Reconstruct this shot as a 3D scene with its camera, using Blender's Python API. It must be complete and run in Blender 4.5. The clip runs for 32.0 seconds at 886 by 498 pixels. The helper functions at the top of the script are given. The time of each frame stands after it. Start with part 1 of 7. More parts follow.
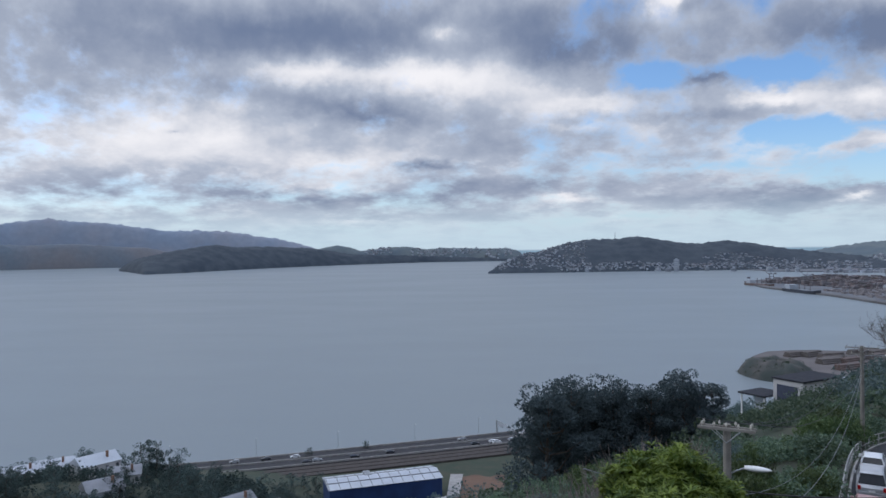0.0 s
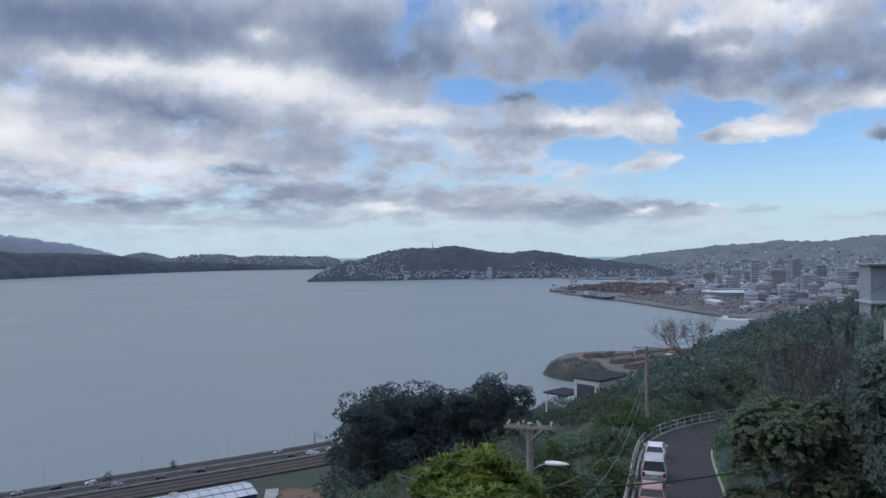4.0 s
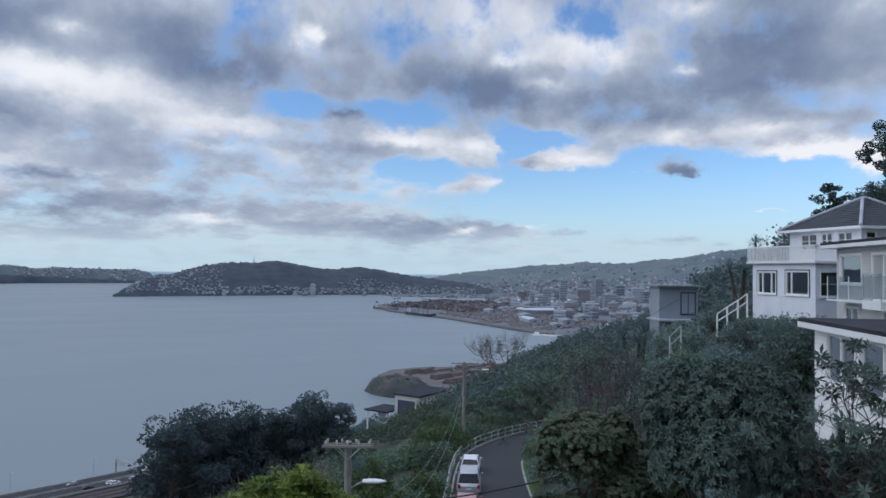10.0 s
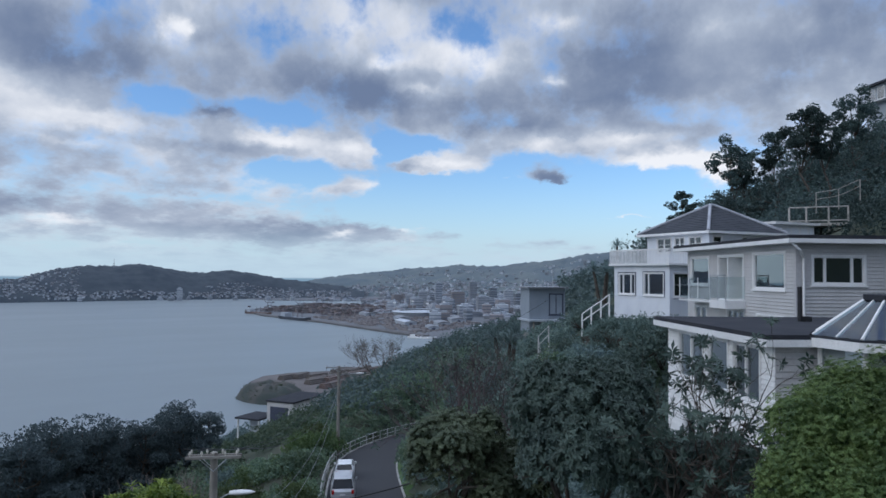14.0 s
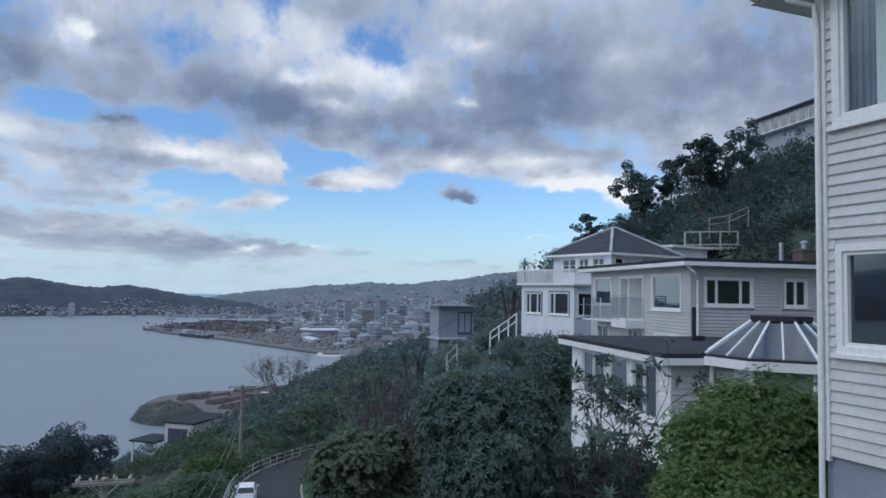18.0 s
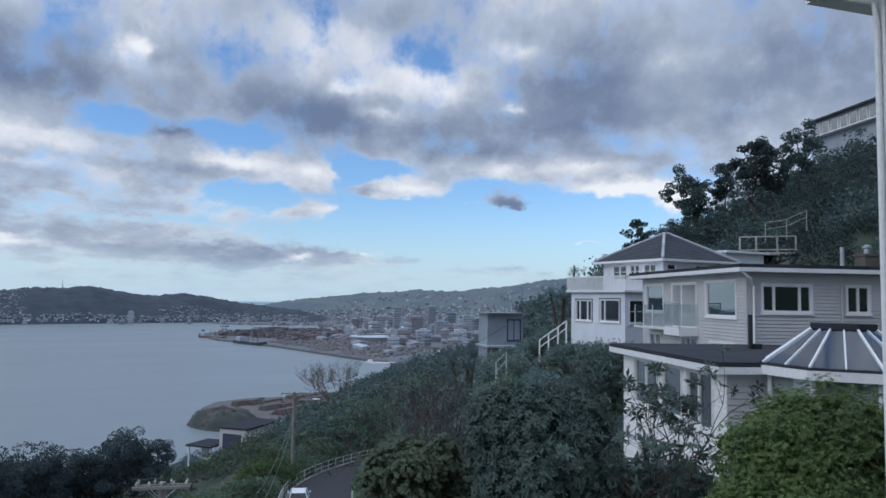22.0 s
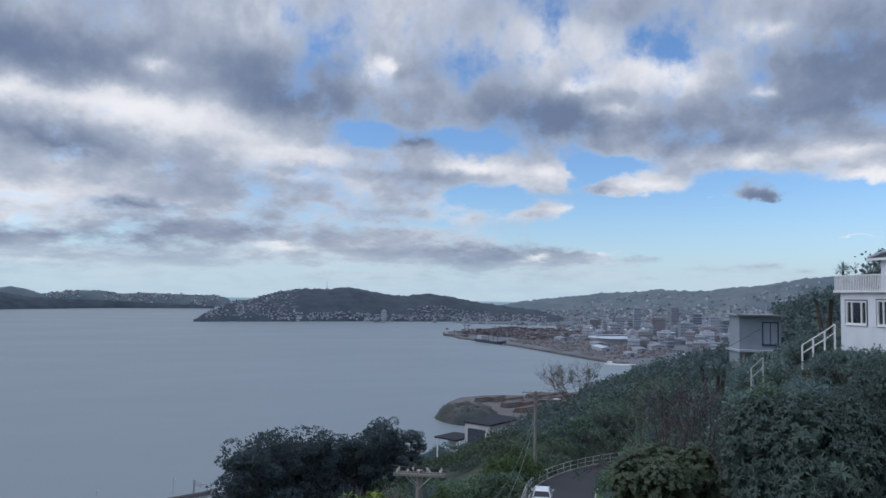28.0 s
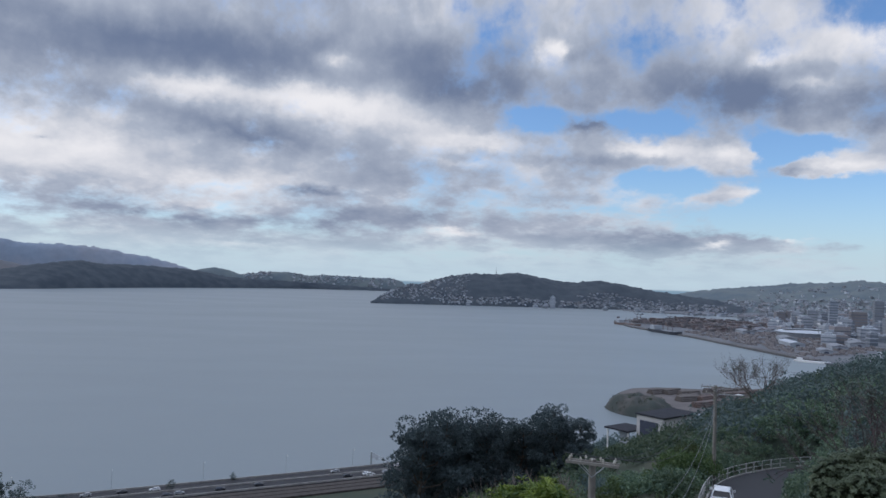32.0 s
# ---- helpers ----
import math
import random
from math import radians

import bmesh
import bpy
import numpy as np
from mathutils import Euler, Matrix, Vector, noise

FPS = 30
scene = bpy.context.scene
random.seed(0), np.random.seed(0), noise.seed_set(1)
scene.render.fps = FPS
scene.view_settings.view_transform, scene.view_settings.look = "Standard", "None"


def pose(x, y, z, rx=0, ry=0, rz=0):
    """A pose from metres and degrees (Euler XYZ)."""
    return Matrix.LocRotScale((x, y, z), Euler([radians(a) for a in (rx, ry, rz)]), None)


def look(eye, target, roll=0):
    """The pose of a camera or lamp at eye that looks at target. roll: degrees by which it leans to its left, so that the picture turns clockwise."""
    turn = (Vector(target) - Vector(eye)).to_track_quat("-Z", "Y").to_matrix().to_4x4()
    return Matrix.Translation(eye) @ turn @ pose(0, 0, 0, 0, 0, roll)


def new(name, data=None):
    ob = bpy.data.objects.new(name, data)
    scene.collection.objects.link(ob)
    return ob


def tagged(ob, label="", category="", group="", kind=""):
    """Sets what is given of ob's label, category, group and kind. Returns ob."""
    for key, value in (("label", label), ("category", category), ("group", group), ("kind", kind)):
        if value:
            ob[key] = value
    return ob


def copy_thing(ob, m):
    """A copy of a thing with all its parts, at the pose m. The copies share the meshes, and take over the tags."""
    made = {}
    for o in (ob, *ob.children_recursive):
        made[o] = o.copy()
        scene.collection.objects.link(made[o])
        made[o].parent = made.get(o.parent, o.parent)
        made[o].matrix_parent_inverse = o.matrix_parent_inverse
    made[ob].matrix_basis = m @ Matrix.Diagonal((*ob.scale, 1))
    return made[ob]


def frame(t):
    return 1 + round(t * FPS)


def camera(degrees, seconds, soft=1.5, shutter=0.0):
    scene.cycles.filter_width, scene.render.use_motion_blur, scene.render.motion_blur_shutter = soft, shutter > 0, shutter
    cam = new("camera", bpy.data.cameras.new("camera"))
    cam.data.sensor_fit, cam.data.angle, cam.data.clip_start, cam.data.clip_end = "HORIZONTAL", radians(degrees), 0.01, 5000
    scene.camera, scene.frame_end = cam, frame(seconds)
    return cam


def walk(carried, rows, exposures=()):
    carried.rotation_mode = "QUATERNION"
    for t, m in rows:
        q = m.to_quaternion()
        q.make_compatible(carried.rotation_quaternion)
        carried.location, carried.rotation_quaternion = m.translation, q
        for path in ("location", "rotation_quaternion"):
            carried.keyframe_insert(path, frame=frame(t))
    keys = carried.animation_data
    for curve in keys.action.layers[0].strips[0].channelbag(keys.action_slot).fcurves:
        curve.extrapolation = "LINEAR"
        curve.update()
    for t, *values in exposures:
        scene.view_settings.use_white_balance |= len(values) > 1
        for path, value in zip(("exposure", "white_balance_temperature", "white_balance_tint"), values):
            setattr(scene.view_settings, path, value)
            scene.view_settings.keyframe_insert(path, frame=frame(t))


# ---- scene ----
# ---------------------------------------------------------------- camera
cam = camera(63.36, 32.0, soft=1.6)
# seconds, eye x y z, bearing clockwise from +y, pitch, roll
PATH = [
    (0, 0.000, -0.000, 100.000, 1.12, -0.20, -0.71),
    (0.5, -0.026, -0.166, 100.029, 2.91, -0.23, -0.70),
    (1, -0.064, -0.247, 100.061, 4.75, -0.22, -0.78),
    (1.5, -0.056, -0.295, 100.084, 6.54, -0.17, -0.80),
    (2, -0.021, -0.247, 100.068, 8.36, -0.07, -0.80),
    (2.5, 0.038, -0.174, 100.059, 10.23, 0.03, -0.70),
    (3, 0.085, -0.105, 100.022, 12.09, 0.14, -0.56),
    (3.5, 0.104, -0.087, 100.015, 13.85, 0.23, -0.41),
    (5.5, 0.071, -0.180, 100.068, 19.74, 0.76, 0.04),
    (6, 0.065, -0.225, 100.076, 21.31, 0.95, 0.28),
    (6.5, 0.060, -0.213, 100.067, 22.87, 1.11, 0.49),
    (7, 0.079, -0.182, 100.062, 24.25, 1.23, 0.71),
    (7.5, 0.110, -0.159, 100.050, 25.40, 1.30, 0.77),
    (8, 0.126, -0.145, 100.047, 26.40, 1.37, 0.74),
    (8.5, 0.144, -0.148, 100.046, 27.22, 1.43, 0.77),
    (9, 0.141, -0.156, 100.036, 27.98, 1.51, 0.81),
    (9.5, 0.139, -0.145, 100.053, 28.66, 1.60, 0.76),
    (10, 0.141, -0.157, 100.051, 29.34, 1.71, 0.72),
    (10.5, 0.172, -0.154, 100.052, 30.16, 1.83, 0.57),
    (11, 0.188, -0.157, 100.061, 31.22, 1.90, 0.44),
    (11.5, 0.191, -0.154, 100.052, 32.55, 1.96, 0.38),
    (12, 0.207, -0.138, 100.051, 34.06, 1.99, 0.28),
    (12.5, 0.222, -0.129, 100.048, 35.54, 1.97, 0.24),
    (13, 0.228, -0.126, 100.038, 36.88, 1.94, 0.29),
    (13.5, 0.255, -0.117, 100.030, 38.07, 1.96, 0.35),
    (14, 0.274, -0.119, 100.034, 39.20, 2.05, 0.52),
    (14.5, 0.255, -0.127, 100.042, 40.39, 2.24, 0.65),
    (15, 0.262, -0.122, 100.043, 41.56, 2.48, 0.77),
    (15.5, 0.302, -0.094, 100.060, 42.62, 2.67, 0.84),
    (17.5, 0.309, -0.112, 100.046, 45.43, 3.31, 1.11),
    (18, 0.296, -0.118, 100.047, 46.31, 3.57, 1.12),
    (18.5, 0.344, -0.126, 100.047, 47.22, 3.84, 1.16),
    (19, 0.342, -0.137, 100.051, 47.97, 4.08, 1.14),
    (19.5, 0.328, -0.146, 100.067, 48.17, 4.23, 1.06),
    (20, 0.307, -0.152, 100.059, 47.69, 4.29, 1.04),
    (20.5, 0.312, -0.142, 100.067, 46.61, 4.22, 0.96),
    (21, 0.289, -0.135, 100.066, 45.26, 4.12, 0.96),
    (21.5, 0.282, -0.135, 100.062, 43.83, 4.06, 0.97),
    (22, 0.298, -0.117, 100.065, 42.44, 4.07, 0.95),
    (22.5, 0.300, -0.093, 100.071, 41.04, 4.09, 0.95),
    (23, 0.274, -0.085, 100.071, 39.61, 4.11, 0.96),
    (23.5, 0.253, -0.111, 100.050, 38.12, 4.11, 1.04),
    (24, 0.221, -0.116, 100.055, 36.74, 4.01, 1.04),
    (24.5, 0.195, -0.117, 100.063, 35.49, 3.90, 1.04),
    (26.5, 0.138, -0.157, 100.064, 30.14, 3.81, 1.00),
    (27, 0.109, -0.147, 100.083, 28.09, 3.82, 1.01),
    (27.5, 0.100, -0.175, 100.076, 25.87, 3.82, 0.99),
    (28, 0.084, -0.196, 100.100, 23.72, 3.77, 0.98),
    (28.5, 0.063, -0.189, 100.101, 21.84, 3.68, 1.09),
    (29, 0.045, -0.193, 100.107, 20.15, 3.64, 1.20),
    (29.5, 0.046, -0.164, 100.098, 18.58, 3.64, 1.34),
    (30, 0.046, -0.115, 100.083, 17.02, 3.60, 1.46),
    (30.5, 0.044, -0.063, 100.072, 15.39, 3.48, 1.69),
    (31, 0.036, -0.031, 100.069, 13.78, 3.15, 1.90),
    (31.5, 0.027, -0.035, 100.052, 12.11, 2.73, 2.13),
    (32, -0.003, -0.066, 100.055, 10.30, 2.29, 2.02),
]


def aim(x, y, z, bearing, pitch, roll):
    b, p = radians(bearing), radians(pitch)
    way = Vector((math.sin(b) * math.cos(p), math.cos(b) * math.cos(p), math.sin(p)))
    return look((x, y, z), Vector((x, y, z)) + way, roll)


walk(cam, [(t, aim(*row)) for t, *row in PATH], exposures=[(0.0, 0.2, 6050, 9), (6.0, 0.18, 5950, 8), (13.0, 0.18, 5850, 7), (19.0, 0.18, 5800, 6), (24.0, 0.18, 5850, 7), (28.0, 0.12, 5950, 8), (32.0, 0.1, 6050, 9)])

# ---------------------------------------------------------------- world, sun
SUN_BEARING, SUN_HEIGHT = 292.0, 30.0
world = bpy.data.worlds.new("cloudy_sky")
scene.world = world
world.use_nodes = True
wn, wl = world.node_tree.nodes, world.node_tree.links
wn.clear()


def wnode(kind, **values):
    n = wn.new(kind)
    for key, value in values.items():
        if key in n.inputs:
            n.inputs[key].default_value = value
    return n


def wmath(op, a, b=None, clamp=False):
    n = wn.new("ShaderNodeMath")
    n.operation, n.use_clamp = op, clamp
    for i, v in enumerate((a, b)):
        if v is None:
            continue
        if isinstance(v, (int, float)):
            n.inputs[i].default_value = v
        else:
            wl.new(v, n.inputs[i])
    return n.outputs[0]


def wmix(fac, a, b):
    n = wn.new("ShaderNodeMix")
    n.data_type = "RGBA"
    for i, v in ((0, fac), (6, a), (7, b)):
        if isinstance(v, (float, tuple)):
            n.inputs[i].default_value = v if isinstance(v, float) else (*v, 1)
        else:
            wl.new(v, n.inputs[i])
    return n.outputs[2]


def wrange(v, a, b, c=0.0, d=1.0):
    n = wn.new("ShaderNodeMapRange")
    n.interpolation_type = "SMOOTHSTEP"
    for i, k in enumerate((a, b, c, d), 1):
        n.inputs[i].default_value = k
    wl.new(v, n.inputs[0])
    return n.outputs[0]


sky = wn.new("ShaderNodeTexSky")
sky.sky_type, sky.sun_disc = "NISHITA", False
sky.sun_elevation, sky.sun_rotation = radians(SUN_HEIGHT), radians(SUN_BEARING)
sky.altitude, sky.air_density, sky.dust_density, sky.ozone_density = 100, 1.0, 0.6, 1.6
geo = wn.new("ShaderNodeTexCoord")
split = wn.new("ShaderNodeSeparateXYZ")
wl.new(geo.outputs["Generated"], split.inputs[0])
bearing = wmath("MULTIPLY", wmath("ARCTAN2", split.outputs[0], split.outputs[1]), 5.7296)   # tens of degrees
height = wmath("MULTIPLY", wmath("ARCSINE", split.outputs[2]), 5.7296)
flat = wn.new("ShaderNodeCombineXYZ")
wl.new(bearing, flat.inputs[0])
wl.new(height, flat.inputs[1])
# the cloud sheet lies level, so its lumps grow flatter and closer together towards the horizon
layered = wn.new("ShaderNodeCombineXYZ")
wl.new(bearing, layered.inputs[0])
wl.new(wmath("MULTIPLY", wmath("LOGARITHM", wmath("MAXIMUM", wmath("ADD", height, 0.3), 0.05), 2.71828), 1.5), layered.inputs[1])


def wnoise(scale, detail, rough, stretch=1.0, lift=0.0, distort=0.0):
    m = wn.new("ShaderNodeMapping")
    m.inputs["Scale"].default_value = (1.0, stretch, 1.0)
    m.inputs["Location"].default_value = (lift, lift * 0.7, lift * 1.3)
    wl.new(layered.outputs[0], m.inputs[0])
    n = wnode("ShaderNodeTexNoise", Scale=scale, Detail=detail, Roughness=rough, Distortion=distort)
    wl.new(m.outputs[0], n.inputs["Vector"])
    return n


# the cloud edges are frayed by shifting the place before it is looked up
fray = wnoise(1.3, 6.0, 0.58, 1.2, 3.0)
fray_fine = wnoise(6.0, 5.0, 0.6, 1.2, 8.0)


def shifted(source, amount):
    sub = wn.new("ShaderNodeVectorMath")
    sub.operation = "SUBTRACT"
    wl.new(source, sub.inputs[0])
    sub.inputs[1].default_value = (0.5, 0.5, 0.5)
    mul = wn.new("ShaderNodeVectorMath")
    mul.operation = "MULTIPLY"
    wl.new(sub.outputs[0], mul.inputs[0])
    mul.inputs[1].default_value = amount
    return mul.outputs[0]


def vadd(a, b):
    n = wn.new("ShaderNodeVectorMath")
    wl.new(a, n.inputs[0])
    wl.new(b, n.inputs[1])
    return n.outputs[0]


place = vadd(flat.outputs[0], vadd(shifted(fray.outputs["Color"], (0.66, 0.28, 0)), shifted(fray_fine.outputs["Color"], (0.20, 0.12, 0))))


def puff(az, el, wide, high, tilt, amount, total):
    """Adds one soft cloud mass: bearing and height of its middle, half width and half height in degrees, tilt, how much."""
    m = wn.new("ShaderNodeMapping")
    m.vector_type = "TEXTURE"
    m.inputs["Location"].default_value = (az / 10, el / 10, 0)
    m.inputs["Rotation"].default_value = (0, 0, radians(tilt))
    m.inputs["Scale"].default_value = (wide / 10, high / 10, 1)
    wl.new(place, m.inputs[0])
    g = wn.new("ShaderNodeTexGradient")
    g.gradient_type = "QUADRATIC_SPHERE"
    wl.new(m.outputs[0], g.inputs[0])
    return wmath("ADD", total, wmath("MULTIPLY", g.outputs["Fac"], amount))


# CLOUDS
def billow(scale, detail, stretch, lift):
    """Round heaped lumps, small ones upon large ones: high in the middle of each heap, low in the clefts."""
    m = wn.new("ShaderNodeMapping")
    m.inputs["Scale"].default_value = (1.0, stretch, 1.0)
    m.inputs["Location"].default_value = (lift, lift * 0.6, 0.0)
    wl.new(vadd(layered.outputs[0], shifted(fray_fine.outputs["Color"], (0.14, 0.14, 0))), m.inputs[0])
    v = wnode("ShaderNodeTexVoronoi", Scale=scale, Detail=detail, Roughness=0.55, Lacunarity=2.3, Smoothness=0.6)
    v.feature, v.voronoi_dimensions, v.normalize = "SMOOTH_F1", "2D", True
    wl.new(m.outputs[0], v.inputs["Vector"])
    return wmath("SUBTRACT", 0.22, v.outputs["Distance"])


cover_noise = wnoise(0.9, 6.0, 0.52, 1.5, 1.0).outputs["Fac"]
shade_noise = wnoise(1.3, 5.0, 0.5, 1.4, 5.0).outputs["Fac"]
break_noise = wnoise(3.0, 7.0, 0.6, 1.3, 11.0).outputs["Fac"]
heaps = billow(1.5, 3.0, 1.3, 2.0)
blue = wmath("ADD", wmath("MULTIPLY", wmath("SUBTRACT", cover_noise, 0.60), 1.4), wmath("MULTIPLY", wmath("SUBTRACT", break_noise, 0.5), 2.0))
blue = wmath("SUBTRACT", blue, wmath("MULTIPLY", heaps, 0.5))
shine = wmath("ADD", wmath("MULTIPLY", wmath("SUBTRACT", shade_noise, 0.47), 1.1), wmath("MULTIPLY", wmath("SUBTRACT", break_noise, 0.5), 0.7))
shine = wmath("ADD", shine, wmath("MULTIPLY", heaps, 0.9))
blue = puff(39.3, 20.1, 5.3, 2.0, 0, 0.6, blue)
blue = puff(42.6, 18.7, 6.7, 1.8, 0, 0.6, blue)
blue = puff(17.4, 12.7, 4.9, 1.6, 0, 0.9, blue)
blue = puff(26.8, 12.4, 7.1, 2.1, 0, 0.9, blue)
blue = puff(46.6, 6.6, 29.4, 7.6, 0, 1.5, blue)
blue = puff(37.1, 10.7, 8.0, 2.0, 0, 0.7, blue)
blue = puff(39.0, 6.5, 13.3, 2.3, 0, 0.6, blue)
blue = puff(25.4, 8.3, 4.0, 1.2, 0, 0.6, blue)
blue = puff(52.6, 7.1, 11.6, 2.5, 0, 0.6, blue)
blue = puff(45.4, 4.3, 23.1, 2.3, 0, 0.9, blue)
blue = puff(21.0, 5.5, 8.0, 0.8, 0, 0.6, blue)
blue = puff(37.9, 10.8, 8.9, 2.2, 0, 0.8, blue)
blue = puff(18.6, 13.1, 4.9, 1.4, 0, 0.8, blue)
blue = puff(25.8, 8.4, 3.1, 1.1, 0, 0.5, blue)
blue = puff(5.7, 16.2, 2.0, 2.7, 0, 0.45, blue)
blue = puff(-18.6, 17.1, 5.3, 0.9, 0, 0.3, blue)
blue = puff(23.6, 1.9, 35.6, 1.2, 0, 0.5, blue)
blue = puff(23.6, 12.5, 5.3, 1.8, 0, 0.7, blue)
blue = puff(17.7, 12.7, 5.3, 1.6, 0, 0.5, blue)
blue = puff(47.8, 4.1, 23.1, 4.5, 0, 0.9, blue)
blue = puff(34.3, 9.4, 13.3, 2.7, 0, 0.6, blue)
blue = puff(28.1, 7.5, 8.0, 1.6, 0, 0.5, blue)
blue = puff(52.3, 6.9, 10.7, 2.5, 0, 0.7, blue)
blue = puff(35.3, 4.7, 13.3, 1.4, 0, 0.6, blue)
blue = puff(39.8, 8.9, 5.5, 1.8, 6, -1.7, blue)
shine = puff(39.8, 8.9, 5.5, 1.8, 6, 0.9, shine)
blue = puff(37.0, 8.6, 3.1, 0.9, 0, -1.0, blue)
shine = puff(37.0, 8.6, 3.1, 0.9, 0, -0.5, shine)
blue = puff(32.7, 7.0, 4.3, 1.6, 0, -1.3, blue)
shine = puff(32.7, 7.0, 4.3, 1.6, 0, 0.35, shine)
blue = puff(43.6, 7.7, 4.5, 1.0, 0, -1.1, blue)
shine = puff(43.6, 7.7, 4.5, 1.0, 0, 0.3, shine)
blue = puff(48.0, 7.7, 5.6, 1.9, -8, -2.4, blue)
shine = puff(48.0, 7.7, 5.2, 1.8, -8, -0.9, shine)
blue = puff(31.8, 9.9, 5.5, 2.0, 0, -1.4, blue)
shine = puff(31.8, 9.9, 5.5, 2.0, 0, 0.7, shine)
blue = puff(53.4, 4.5, 8.9, 0.4, 0, -1.1, blue)
shine = puff(53.4, 4.5, 8.9, 0.4, 0, 0.8, shine)
blue = puff(57.0, 8.7, 8.9, 1.4, -3, -1.5, blue)
shine = puff(57.0, 8.7, 8.9, 1.4, -3, 0.9, shine)
blue = puff(60.1, 7.5, 2.2, 0.8, 0, -1.2, blue)
shine = puff(60.1, 7.5, 2.2, 0.8, 0, 0.9, shine)
blue = puff(48.7, 10.7, 16.9, 2.3, 0, -1.5, blue)
shine = puff(48.7, 10.7, 16.9, 2.3, 0, 0.3, shine)
blue = puff(27.2, 10.2, 9.8, 2.0, 0, -1.0, blue)
shine = puff(27.2, 10.2, 9.8, 2.0, 0, 0.2, shine)
blue = puff(32.3, 3.1, 20.5, 1.2, 0, -0.9, blue)
shine = puff(32.3, 3.1, 20.5, 1.2, 0, -0.2, shine)
blue = puff(29.5, 6.7, 6.2, 1.4, 0, -0.7, blue)
shine = puff(29.5, 6.7, 6.2, 1.4, 0, 0.2, shine)
blue = puff(22.7, 12.1, 4.5, 1.2, 0, -0.9, blue)
shine = puff(22.7, 12.1, 4.5, 1.2, 0, -0.5, shine)
blue = puff(38.9, 11.8, 5.3, 1.2, 0, -0.6, blue)
shine = puff(38.9, 11.8, 5.3, 1.2, 0, 0.1, shine)
blue = puff(32.9, 9.8, 5.8, 2.0, 0, -1.1, blue)
shine = puff(32.9, 9.8, 5.8, 2.0, 0, 0.5, shine)
blue = puff(37.9, 8.7, 5.3, 1.6, 0, -0.9, blue)
shine = puff(37.9, 8.7, 5.3, 1.6, 0, -0.2, shine)
shine = puff(0.3, 13.7, 20.5, 2.7, 0, 0.95, shine)
shine = puff(-8.3, 13.6, 13.3, 2.0, 0, 0.7, shine)
shine = puff(7.5, 12.2, 10.7, 2.0, -10, 0.5, shine)
shine = puff(-18.1, 8.3, 20.5, 3.7, 0, 0.75, shine)
shine = puff(-21.2, 6.8, 11.6, 2.2, 0, 0.35, shine)
shine = puff(-7.5, 6.7, 16.0, 2.5, 0, 0.5, shine)
shine = puff(-6.7, 4.9, 9.8, 1.1, 0, 0.5, shine)
shine = puff(-5.9, 2.1, 5.8, 0.6, 0, 0.6, shine)
shine = puff(10.9, 3.7, 3.4, 0.8, 0, 0.6, shine)
shine = puff(31.0, 3.1, 3.2, 1.0, 0, 1.0, shine)
shine = puff(37.6, 3.2, 2.0, 0.6, 0, 0.6, shine)
shine = puff(26.6, 10.5, 4.0, 1.2, 0, 0.7, shine)
shine = puff(34.0, 7.3, 4.6, 1.5, 0, 0.6, shine)
shine = puff(19.9, 18.2, 2.0, 0.9, 0, 1.0, shine)
shine = puff(35.5, 16.6, 2.7, 0.9, 0, 0.6, shine)
shine = puff(22.1, 16.4, 6.2, 2.1, 0, 0.45, shine)
shine = puff(37.8, 14.6, 4.9, 1.2, 0, 0.6, shine)
shine = puff(2.1, 16.6, 5.3, 1.8, 0, 0.35, shine)
shine = puff(11.5, 11.1, 11.6, 1.6, 0, 0.4, shine)
shine = puff(12.4, 9.2, 5.3, 0.9, 0, 0.4, shine)
shine = puff(24.5, 7.3, 10.7, 1.4, 0, 0.35, shine)
shine = puff(-21.8, 16.3, 7.1, 1.8, 0, 0.35, shine)
shine = puff(41.1, 17.2, 8.5, 3.4, -6, 1.0, shine)
shine = puff(37.1, 14.4, 5.3, 1.4, 0, 0.6, shine)
shine = puff(34.6, 16.4, 2.3, 1.1, 0, 0.8, shine)
shine = puff(47.9, 15.2, 2.5, 0.9, 0, 1.0, shine)
shine = puff(48.9, 19.5, 4.1, 1.4, 0, 0.7, shine)
shine = puff(18.8, 18.2, 2.1, 1.3, 0, 1.0, shine)
shine = puff(1.4, 16.4, 3.1, 1.2, 0, 0.6, shine)
shine = puff(32.6, 19.2, 9.8, 2.5, 0, 0.4, shine)
shine = puff(47.0, 10.4, 3.9, 1.3, 0, 0.7, shine)
shine = puff(53.0, 10.4, 8.0, 1.1, 0, 0.6, shine)
shine = puff(10.6, 3.6, 3.2, 0.8, 0, 0.5, shine)
shine = puff(30.9, 3.0, 2.3, 0.7, 0, 0.7, shine)
shine = puff(37.3, 3.3, 1.4, 0.5, 0, 1.1, shine)
shine = puff(15.2, 2.0, 1.2, 0.4, 0, 0.9, shine)
shine = puff(13.6, 10.5, 8.0, 1.2, 0, 0.4, shine)
shine = puff(25.0, 10.6, 4.5, 1.1, 0, 0.4, shine)
shine = puff(31.7, 20.9, 9.8, 2.5, 0, 0.6, shine)
shine = puff(18.3, 17.5, 2.7, 1.6, 0, 0.8, shine)
shine = puff(60.9, 18.1, 4.5, 2.3, 0, 0.4, shine)
shine = puff(65.4, 17.8, 4.0, 2.1, 0, 0.45, shine)
shine = puff(71.5, 19.6, 13.3, 5.3, 0, 0.2, shine)
shine = puff(56.7, 8.6, 8.0, 1.0, 0, 0.9, shine)
